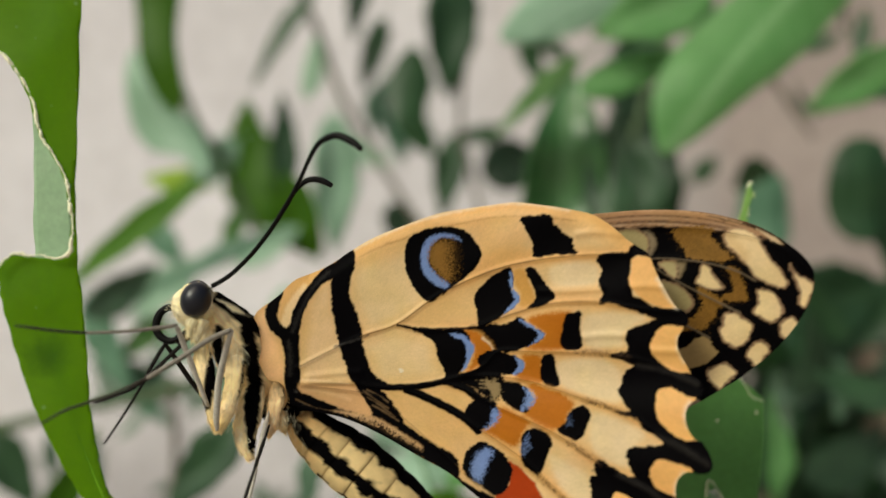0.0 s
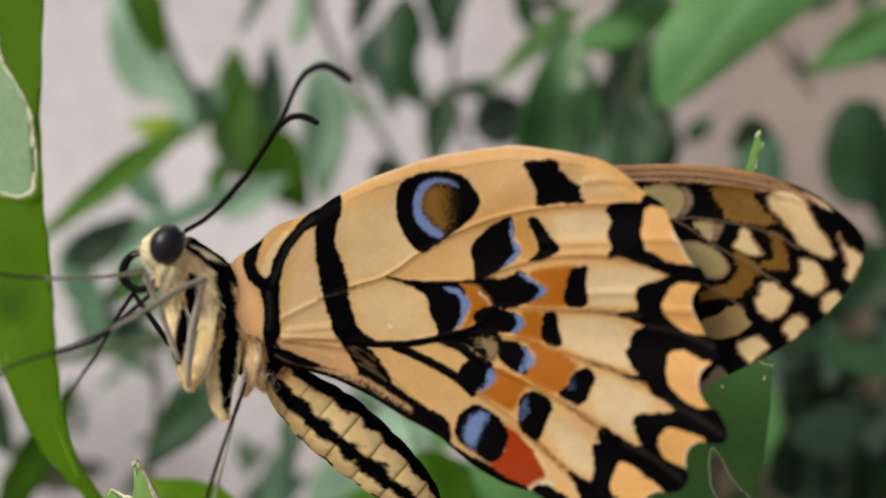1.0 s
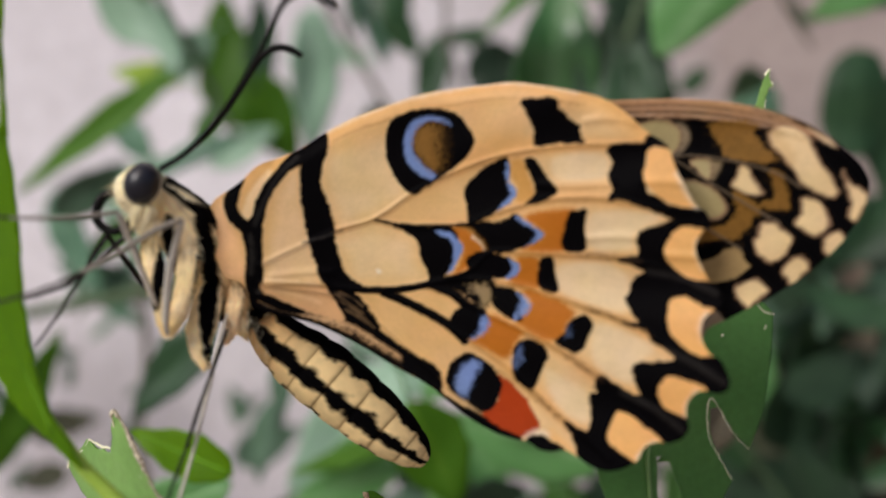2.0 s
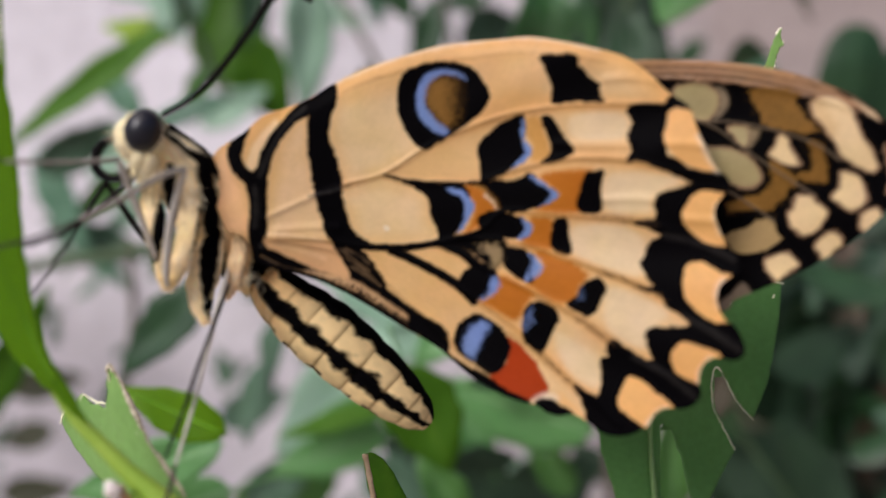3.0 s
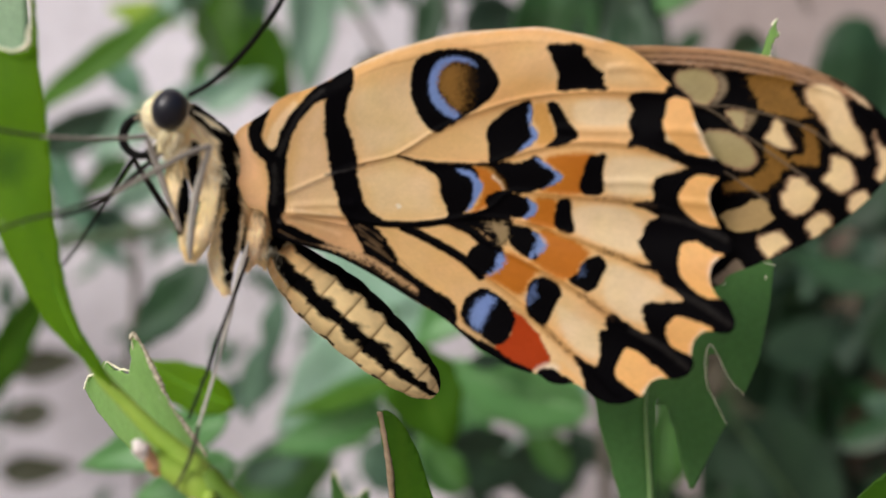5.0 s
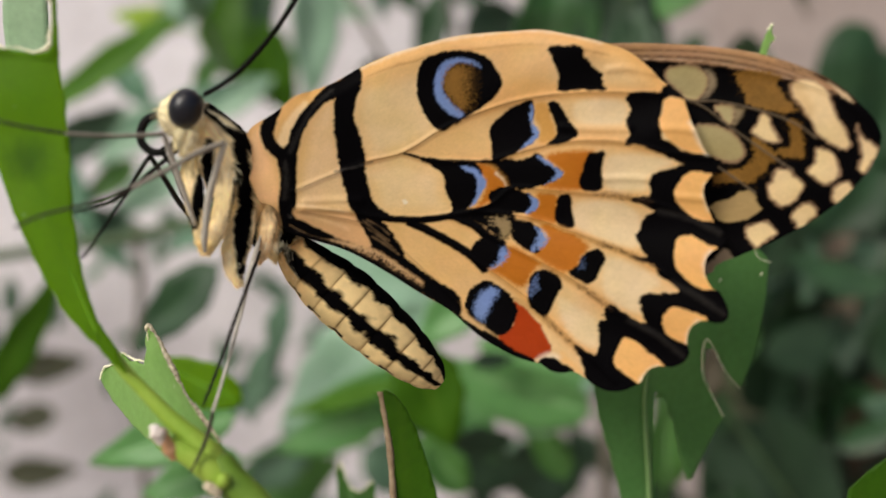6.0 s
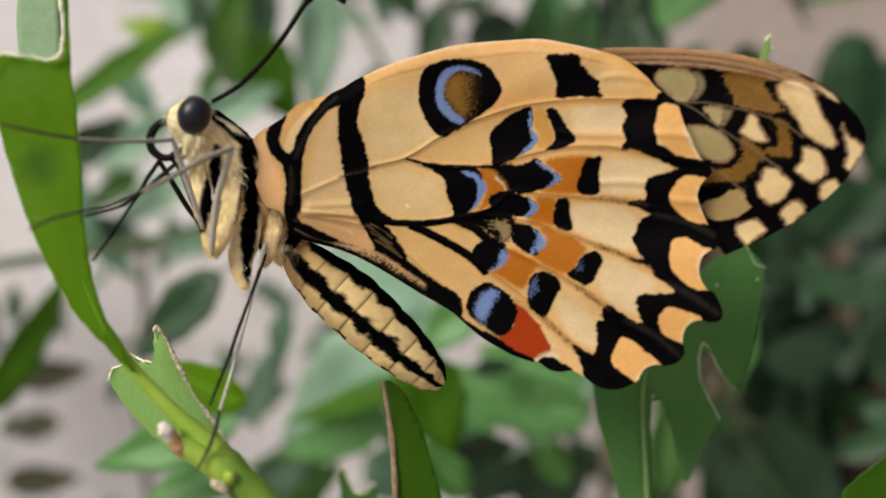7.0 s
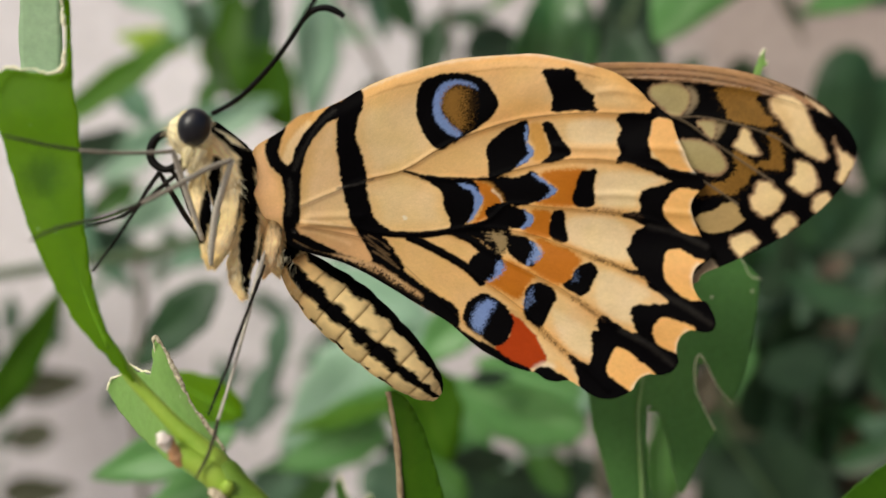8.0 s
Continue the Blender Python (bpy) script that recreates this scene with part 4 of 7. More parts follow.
    spot(FORE_SPOT, [(35.65, 7.15), (36.15, 6.95), (36.4, 6.1), (37, 5.1), (36.2, 5), (35.05, 5.65), (35.35, 6.5)], soft=0.1)
    spot(OCHRE, [(37.35, 6.6), (38.2, 6.3), (38.5, 5.4), (38.65, 4.1), (38, 3.8), (37.1, 3.95), (36.95, 4.55), (37.6, 4.8), (37.65, 5.55)], ragged=0.16, speckle=0.1)
    spot(OCHRE, [(35.1, 5.3), (36, 4.85), (36.8, 4.05), (36.3, 3.3), (35.65, 2.45), (35, 1.95), (34, 2.05), (32.6, 2), (32.8, 2.6), (33.7, 2.95), (34.75, 3.2), (35.2, 4)], ragged=0.18, speckle=0.15)
    spot(OLIVE, [(30.65, 5.95), (31.7, 6.4), (32.75, 6.3), (33.65, 5.8), (34.3, 5.15), (34.65, 4.25), (34.1, 3.6), (32.85, 3.75), (31.6, 4.4)], soft=0.1)
    spot(FORE_SPOT, [(39.4, 4.45), (40.1, 4.5), (40.7, 3.85), (41, 2.95), (40.65, 2.05), (39.95, 1.9), (39.3, 2.35), (38.9, 2.95), (39.35, 3.55)], ragged=0.14)
    spot(FORE_SPOT, [(36.75, 3), (37.55, 3), (38.2, 2.4), (38.7, 1.8), (38.35, 0.95), (37.95, 0.4), (37.2, 0.3), (36.5, 0.9), (36.25, 1.7), (36.6, 2.2)], ragged=0.14)
    spot(FORE_SPOT, [(41.05, 2.05), (41.7, 2.1), (41.95, 1.45), (41.5, 0.85), (41, 0.45), (40.6, 0.85), (40.6, 1.6)], ragged=0.12)
    spot(FORE_SPOT, [(38.65, 0.5), (39.3, 0.45), (39.7, -0.35), (39.15, -0.9), (38.6, -1.35), (38.15, -0.85), (38.05, -0.25)], ragged=0.12)
    spot(FORE_SPOT, [(35.65, -0.95), (36.45, -0.9), (37.1, -1.8), (36.25, -2.4), (35.65, -2.9), (35.1, -2.15), (34.9, -1.5)], ragged=0.12)
    spot((0.43, 0.30, 0.13), [(32.35, 0.25), (33.7, 0.85), (34.4, 1.35), (35.25, 1.3), (35.75, 0.45), (36, 0.05), (35.25, -0.55), (34.2, -0.95), (33.2, -0.85)], ragged=0.12)
    spot((0.40, 0.31, 0.2), [(31.85, -4.55), (32.55, -3.85), (33.5, -3), (34.05, -3.7), (33.4, -4.1), (32.55, -4.9)], soft=0.15)
    for v in FORE_VEINS[:3]:
        spot((0.17, 0.125, 0.08), v, line=0.06, soft=0.06, ragged=0.03, strength=0.9)
    return mottle(p, col)


SLIDE = (20.6, 3.8)   # the middle of the forewing's swing, from the hinge
hindwing = make_wing("hindwing", HIND_OUTLINE, 0.07, hind_pigment, HIND_VEINS, lambda x, z: 1.7 - 0.0045 * (x * x + z * z) - 2.0 * np.exp(-((x + 1) / 7) ** 2 - ((z - 3) / 9) ** 2),
                     "cream hindwing with black bands, orange spots and a blue-ringed eyespot", fold=HIND_COSTA[6:])
forewing = make_wing("forewing", FORE_OUTLINE, 0.085, fore_pigment, FORE_VEINS, lambda x, z: 2.4 - 0.0041 * (x * x + z * z),
                     "black forewing with cream spots and brown patches", centre=SLIDE)
# the other pair, folded close behind
make_wing("hindwing", HIND_OUTLINE, 0.35, hind_pigment, HIND_VEINS, lambda x, z: 7.4 - 0.0068 * (x * x + z * z), "far hindwing folded behind the near pair")
far_fore = make_wing("forewing", FORE_OUTLINE, 0.35, fore_pigment, FORE_VEINS, lambda x, z: 6.4 - 0.0058 * (x * x + z * z), "far forewing folded behind the near pair", centre=SLIDE)

# ---- the butterfly: its body ----
def rel(v):
    return np.asarray(v, float) - np.array(HINGE)


def flesh(name, pts, radii, patches, base, parent, label="", sides=40, n=14, flat=1.0, lump=0.06, fur=0, fur_length=0.6):
    """A furry tube of the body, with pigment laid on seen from the side."""
    v, f = tube(pts, radii, sides, n, flat)
    p = v[:, [0, 2]]
    v = v + np.c_[hash_noise(v[:, 0] + v[:, 1], v[:, 2], 0.5, 8), hash_noise(v[:, 2], v[:, 1], 0.5, 9), hash_noise(v[:, 1], v[:, 0], 0.5, 7)] * lump
    col = np.tile(base, (len(v), 1)).astype(float)
    col *= (1 + 0.13 * hash_noise(v[:, 0] + v[:, 1], v[:, 2], 0.8, 14) + 0.10 * hash_noise(v[:, 0], v[:, 2] + v[:, 1], 0.3, 15))[:, None]
    col[:, 2] *= 1 + 0.12 * hash_noise(v[:, 0], v[:, 2], 1.1, 16)
    for colour, shape in patches:
        paint(p, col, colour, shape, soft=0.12, ragged=0.18)
    k = np.arange(len(v))   # locks of fur, lying along the body
    col *= np.clip(1 + 0.18 * hash_noise(k % sides * 0.55, k // sides * 0.10, 1.0, 17) + 0.12 * hash_noise(k % sides * 1.0, k // sides * 0.3, 1.0, 18), 0.6, 1.25)[:, None]
    ob = link_mesh(name, rel(v), f, BODY, parent, label, pigment=col)
    if fur:
        rng = np.random.RandomState(len(v) + int(abs(v[0, 0]) * 10))
        axis = spline(pts, n)
        flow = np.gradient(axis, axis=0)
        flow /= np.linalg.norm(flow, axis=1, keepdims=True) + 1e-9
        pick = rng.randint(0, len(axis) * sides, fur)
        root, row = v[pick], pick // sides
        out = root - axis[row]
        out /= np.linalg.norm(out, axis=1, keepdims=True) + 1e-9
        d = flow[row] * 0.9 + out * 0.28 + rng.randn(fur, 3) * 0.16
        d *= (fur_length * rng.uniform(0.5, 1.1, fur) / np.linalg.norm(d, axis=1))[:, None]
        s = np.cross(d, rng.randn(fur, 3))
        s *= 0.022 / (np.linalg.norm(s, axis=1, keepdims=True) + 1e-9)
        hv = np.stack([root - s, root + s, root + d], 1).reshape(-1, 3)
        hc = np.repeat(col[pick] * rng.uniform(0.75, 1.25, (fur, 1)), 3, 0)
        coat = link_mesh("fur", rel(hv), np.arange(fur * 3).reshape(-1, 3), BODY, ob, pigment=hc, smooth=False)
        coat["kind"] = "stuff"
    return ob


FUR, FUR_PALE, FUR_WARM = (0.95, 0.77, 0.44), (0.95, 0.85, 0.57), (0.95, 0.72, 0.40)
# the stripes run on from the thorax over the leg bases
STRIPE_A = [(-17.82, 7.09), (-17.25, 6.95), (-17.42, 5.39), (-18, 2.72), (-18.67, 0.49), (-19.25, 1.16), (-18.89, 3.16), (-18.54, 5.39)]
STRIPE_B = [(-15.82, 8.14), (-15.1, 7.09), (-14.92, 5.05), (-14.98, 2.77), (-15.0, 1.86), (-15.1, 0.05), (-15.7, -3.59), (-16.1, -1.32), (-16.3, 0.5), (-16.28, 1.86), (-16.1, 4.14), (-15.98, 5.95), (-16.0, 7.09)]
STRIPE_C = [(-13.13, 2.24), (-11.8, 2.2), (-11.8, 0.5), (-12.6, -1.5), (-13.54, -1.78), (-13.36, -0.41), (-13.13, 0.96)]
WING_ROOT = [(-14.73, 2.52), (-13.91, 2.7), (-13.13, 2.24), (-13.18, 0.96), (-13.45, -0.41), (-14.18, -1.33), (-14.55, 0.05), (-14.91, 1.65)]
thorax = flesh("thorax", [(-18.5, -2, 9.45), (-17.35, -0.4, 7.05), (-16.45, 2.2, 4.7), (-15.2, 4, 2.15), (-13.65, 4.4, 0.05), (-12.75, 4.8, -1.4)], [0.9, 2.1, 2.75, 2.6, 2.0, 1.5], [
    (INK, [(-18.45, 10.5), (-17.1, 9.75), (-15.8, 8.95), (-14, 8), (-14, 5.9), (-15.5, 6.7), (-16.6, 7.85), (-17.5, 8.7), (-18.35, 9.2)]),
    (FUR_PALE, [(-17.6, 9.3), (-16.9, 9.05), (-15.95, 8.3), (-15.5, 7.75), (-16.1, 8.05), (-16.95, 8.75)]),
    (INK, STRIPE_A), (INK, STRIPE_B), (FUR_WARM, WING_ROOT), (INK, STRIPE_C),
], FUR, butterfly, "furry thorax striped cream and black", sides=96, fur=7000, fur_length=0.55)

COXAE = (
    ("coxa", [(-17.2, 1, 6.7), (-16.8, -0.6, 4.8), (-16.9, -1.5, 2.2), (-17.4, -2, 0.05), (-18.05, -2, -1.45)], [0.45, 0.74, 0.74, 0.64, 0.25],
     [(INK, STRIPE_A), (INK, STRIPE_B)], FUR),
    ("coxa", [(-19.65, 0, 7.1), (-19.35, -1.4, 4.95), (-18.85, -2, 2.5), (-18.4, -2.2, 0.05), (-18.15, -2, -1.45)], [0.4, 0.72, 0.72, 0.5, 0.2],
     [(INK, STRIPE_A)], FUR),
)
HIND_COXAE = (
    ("coxa", [(-15.75, 2, 2.85), (-15.85, 0.6, 0.95), (-16.2, -0.2, -1.1), (-16.25, -0.6, -2.65), (-15.85, -0.6, -3.85)], [0.7, 1.1, 1.05, 0.75, 0.2],
     [(INK, STRIPE_B)], FUR),
    ("coxa", [(-13.95, 2.2, 2.75), (-13.85, 1.4, 1.8), (-13.85, 0.7, 0.25), (-14.15, 0.3, -1.2), (-14.55, 0.1, -2.2)], [0.35, 0.6, 0.62, 0.45, 0.1],
     [(INK, STRIPE_C)], FUR_WARM),
)
for name, path, radii, patches, base in COXAE + HIND_COXAE:
    flesh(name, path, radii, patches, base, butterfly, "leg base covered in cream and black scales", sides=48, n=12, flat=0.6, lump=0.08, fur=2200, fur_length=0.38)

head = flesh("head", [(-21.1, -2.6, 9.45), (-20.35, -2.6, 9.2), (-19.3, -2.6, 9), (-18, -2.6, 9.2)], [0.8, 1.65, 1.8, 1.0], [
    (INK, [(-19.7, 11.1), (-17.9, 10.85), (-16.85, 10.2), (-16.5, 8.45), (-17.1, 8.25), (-17.7, 9.45), (-18.75, 10.65)]),
], FUR_PALE, butterfly, "small furry yellow head", sides=72, fur=3200, fur_length=0.36)
bm = bmesh.new()
bmesh.ops.create_uvsphere(bm, u_segments=40, v_segments=24, radius=1.0)
eye_mesh = bpy.data.meshes.new("compound_eye")
bm.to_mesh(eye_mesh)
bm.free()
eye_mesh.materials.append(EYE)
eye_mesh.polygons.foreach_set("use_smooth", np.ones(len(eye_mesh.polygons), bool))
for (ex, ey, ez) in ((-19, -3.9, 9.3), (-19.8, -1.2, 9.7)):
    e = tagged(new("compound_eye", eye_mesh), "glossy black domed compound eye")
    e.parent = head
    e.location = Vector(rel((ex, ey, ez))) * MM
    e.rotation_euler = (0, radians(18), 0)
    e.scale = (1.24 * MM, 1.2 * MM, 1.47 * MM)
for path in ([(-19.15, -3.6, 7.75), (-19.5, -3.6, 7.2), (-19.75, -3.6, 6.3)], [(-18.6, -3.4, 7.75), (-19, -3.4, 6.9), (-19.35, -3.4, 5.85)]):
    flesh("palp", path, [0.55, 0.5, 0.2], [], FUR_PALE, head, "pale furry palp", sides=14, fur=300, fur_length=0.5)
link_mesh("proboscis", *(lambda q: (rel(q[0]), q[1]))(tube([(-21.05, -3, 8.85), (-21.65, -3, 8.85), (-22.25, -3, 8.45), (-22.6, -3, 7.7), (-22.55, -3, 6.95), (-22.1, -3, 6.4), (-21.5, -3, 6.15), (-20.9, -3, 6.25)], [0.26, 0.33, 0.31, 0.26], 12)), BLACK, head, "black coiled proboscis")
link_mesh("proboscis", *(lambda q: (rel(q[0]), q[1]))(tube([(-20.85, -3.4, 6.2), (-20.6, -3.4, 6.4), (-20.25, -3.4, 6.55), (-19.9, -3.4, 6.9), (-19.7, -3.4, 7.15)], [0.3, 0.26, 0.2], 10)), BLACK, head, "inner turn of the coiled proboscis")

# antennae, slender with thick hooked clubs
link_mesh("antenna", *(lambda q: (rel(q[0]), q[1]))(tube([(-17.6, -4, 10.3), (-15.95, -4.4, 11.1), (-14.25, -5, 12.4), (-12.45, -5.8, 14.1), (-10.75, -6.8, 16.05), (-9.55, -7.6, 17.6), (-8.65, -8.4, 18.9), (-7.75, -9, 20.05), (-6.9, -9.4, 20.5), (-6.05, -9.8, 20.55), (-5.2, -10.2, 20.1), (-4.55, -10.4, 19.6), (-4.2, -10.6, 19.2)], [0.2, 0.18, 0.17, 0.17, 0.18, 0.22, 0.28, 0.29, 0.2], 10)), BLACK, head, "long black antenna with a hooked club")
link_mesh("antenna", *(lambda q: (rel(q[0]), q[1]))(tube([(-17.95, -2.5, 10.5), (-16.4, -2.5, 11.35), (-14.8, -2.5, 12.65), (-13.15, -2.5, 14.5), (-11.75, -2.5, 16.4), (-10.95, -2.5, 17.65), (-10.4, -2.5, 18.3), (-9.75, -2.5, 18.7), (-9, -2.5, 18.75), (-8.3, -2.5, 18.5), (-7.7, -2.5, 18.1)], [0.16, 0.15, 0.15, 0.15, 0.16, 0.22, 0.26, 0.27, 0.2], 10)), BLACK, head, "long black antenna with a hooked club")

# legs
FORELEGS = (
    ("leg", GREY_LEG, [("", [(-18.7, -2.6, 0.7), (-19.4, -4, 3.85), (-19.8, -5, 5.8), (-20, -6, 7.25)], [0.2, 0.28, 0.28, 0.22]),
                       ("tibia", [(-20, -6, 7.25), (-20.85, -6.8, 7.1), (-23.2, -8.4, 6.9), (-25.45, -10, 6.9)], [0.2, 0.19, 0.16, 0.14]),
                       ("tarsus", [(-25.45, -10, 6.9), (-27, -11, 7.1), (-28.5, -12, 7.4), (-29.6, -12.6, 7.65)], [0.15, 0.16, 0.15, 0.1])]),
    ("leg", GREY_LEG, [("", [(-18, -2.6, -1.25), (-17.8, -3.4, 0.05), (-17.15, -4.4, 3.05), (-15.65, -6, 6.6)], [0.2, 0.32, 0.34, 0.24]),
                       ("tibia", [(-15.65, -6, 6.6), (-17.2, -6.6, 5.95), (-19, -7.6, 4.75), (-21.4, -9, 3.25)], [0.24, 0.26, 0.24, 0.2]),
                       ("tarsus", [(-21.4, -9, 3.25), (-23.7, -10.4, 2.2), (-26.2, -12, 1.4), (-27.6, -13, 0.55)], [0.19, 0.16, 0.15, 0.1])]),
)
MIDLEGS = (
    ("leg", DARK_LEG, [("", [(-19.8, 1, 1.05), (-20.6, -0.2, 2.55), (-21.35, -1.4, 4.3), (-22.05, -2.6, 5.95)], [0.2, 0.27, 0.26, 0.2]),
                       ("tibia", [(-22.05, -2.6, 5.95), (-22.8, -3, 4.65), (-23.65, -3.6, 2.85)], [0.2, 0.2, 0.17]),
                       ("tarsus", [(-23.65, -3.6, 2.85), (-24.8, -4.4, 0.7), (-26.2, -5.4, -1.65)], [0.16, 0.14, 0.1])]),
    ("leg", DARK_LEG, [("", [(-19.7, 1, 0.95), (-20.35, 0, 3.25), (-20.9, -1, 5.35), (-21.4, -2, 6.25)], [0.2, 0.25, 0.22, 0.18]),
                       ("tibia", [(-19.85, -2, 6.7), (-21.15, -3, 5.3), (-22.9, -4.4, 3.4), (-24.05, -5.4, 2.4)], [0.18, 0.2, 0.18, 0.16]),
                       ("tarsus", [(-24.05, -5.4, 2.4), (-25.25, -6.2, 1.95), (-26.2, -7, 1.6)], [0.15, 0.13, 0.1])]),
)
HINDLEGS = (
    ("leg", GREY_LEG, [("", [(-14.4, 0.6, 0.05), (-14.5, -0.6, -1.15), (-14.8, -1.4, -2.65), (-15.1, -2.2, -4.6)], [0.05, 0.24, 0.22, 0.18]),
                       ("shin", [(-15.1, -2.2, -4.6), (-15.5, -3.2, -6.9), (-15.95, -4.4, -9.4), (-16.6, -6.4, -12.65)], [0.22, 0.16, 0.14, 0.13]),
                       ("tarsus", [(-16.6, -6.4, -12.65), (-16.7, -7.2, -13.75), (-17, -8, -15), (-17.7, -8.4, -16.45)], [0.17, 0.2, 0.18, 0.1])]),
    ("leg", DARK_LEG, [("", [(-14.35, 0, -1.3), (-14.6, -1.8, -2.85), (-14.85, -3.4, -4.3)], [0.1, 0.2, 0.16]),
                       ("tibia", [(-14.85, -3.4, -4.3), (-15.7, -4, -6.85), (-16.3, -4.6, -8.95)], [0.13, 0.17, 0.15]),
                       ("tarsus", [(-16.3, -4.6, -8.95), (-16.9, -5, -10.6), (-17.55, -5.4, -12.4)], [0.14, 0.15, 0.1])]),
)
for hip, mat, segments in FORELEGS + MIDLEGS + HINDLEGS:
    limb = None
    for name, path, radii in segments:
        v, f = tube(path, [(0.72 if name == "tarsus" else 0.84) * q for q in radii], 8, 5)
        pale_shin, name = name == "shin", "tibia" if name == "shin" else name
        ob = link_mesh(name or hip, rel(v), f, {"tarsus": TOE, "tibia": GREY_LEG if pale_shin else MID_LEG}.get(name, mat) if mat is GREY_LEG else mat, limb or butterfly, "" if name else ("pale grey scaled leg" if mat is GREY_LEG else "thin black leg"))
        limb = limb or ob
        # fine spines
        if mat is DARK_LEG and name:
            rng = np.random.RandomState(len(v) + int(abs(path[0][0]) * 7))
            q = spline(path, 9)
            sv, sf = [], []
            for i in range(1, len(q) - 1):
                for _ in range(2):
                    w = q[i + 1] - q[i]
                    w /= np.linalg.norm(w)
                    d = np.cross(w, rng.randn(3))
                    d /= np.linalg.norm(d)
                    side = np.cross(w, d) * 0.03
                    k = len(sv)
                    sv += [q[i] - side, q[i] + side, q[i] + w * 0.05, q[i] + d * rng.uniform(0.3, 0.5) + w * 0.35]
                    sf += [[k, k + 1, k + 3], [k + 1, k + 2, k + 3], [k + 2, k, k + 3]]
            link_mesh("spines", rel(sv), sf, DARK_LEG, ob, smooth=False)["kind"] = "stuff"

# abdomen: overlapping rings with lengthwise stripes
AB_AXIS = spline([(-13.65, 4.4, 0.05), (-12.7, 4.4, -1.2), (-10.95, 4.6, -3), (-9.3, 4.9, -4.5), (-7.5, 5.3, -6.1), (-5.55, 5.6, -7.95), (-3.6, 5.9, -9.75), (-1.9, 6.2, -11.35), (-0.8, 6.4, -12.35), (-0.3, 6.5, -12.75)], 12)
AB_R = np.interp(np.linspace(0, 1, len(AB_AXIS)), np.linspace(0, 1, 10), [1.0, 1.4, 2.1, 2.45, 2.55, 2.45, 2.2, 1.7, 1.1, 0.4])
abdomen = tagged(new("abdomen"), "plump cream abdomen with lengthwise black stripes")
abdomen.parent = butterfly
CUTS = np.linspace(0, len(AB_AXIS) - 1, 10)


def ring_colour(s, a):
    """Pigment by the way along and around (a = 0 faces the viewer, upwards positive)."""
    col = np.tile((0.92, 0.69, 0.34), (len(a), 1)).astype(float)
    wob = 0.12 * hash_noise(s * 24, a * 4, 1.0, 21) + 0.05 * hash_noise(s * 70, a * 9, 1.0, 22)
    warm = np.clip(1.45 - s * 4.2, 0, 1)[:, None]
    col = col * (1 - 0.85 * warm) + np.array((0.95, 0.57, 0.23)) * 0.85 * warm
    tail = np.clip((s - 0.6) * 1.8, 0, 0.6)[:, None]
    col = col * (1 - tail) + np.array((0.76, 0.58, 0.31)) * tail
    jag = 0.13 * np.abs(np.sin(s * math.pi * 9)) ** 2
    for mid, half in ((1.38, 0.56), (-0.12, 0.22), (-1.13, 0.045)):
        if mid < -1:
            half = np.where(np.sin(s * math.pi * 18 + 1.0) > -0.35, 0.05, -0.3)
        if mid > 0:   # the back stripe narrows towards the thorax
            half = half * np.clip(0.35 + 4 * s, 0, 1)
        d = half + jag * (0.6 if mid > 0 else 0.55) - np.abs(a - mid) + wob
        k = np.clip(d / 0.07 + 0.5, 0, 1)[:, None]
        col = col * (1 - k) + np.array(INK) * k
    bend = s * 9 + 0.5 + 0.04 * hash_noise(a * 2.5, s * 9, 1.0, 27)
    seam = np.clip(1 - np.abs((bend % 1) - 0.5) / 0.085, 0, 1)[:, None] * (0.45 + 0.3 * hash_noise(a * 3, s * 9, 1.0, 29))[:, None]
    col *= (0.95 + 0.09 * np.sin(np.floor(s * 9) * 2.4 + np.where(a < -0.1, 1.7, 0)))[:, None]
    col *= (1 + 0.10 * hash_noise(s * 40, a * 5, 1.0, 33))[:, None]
    col = col * (1 - np.clip(seam, 0, 1) * np.array((0.75, 0.85, 0.95)))
    return col


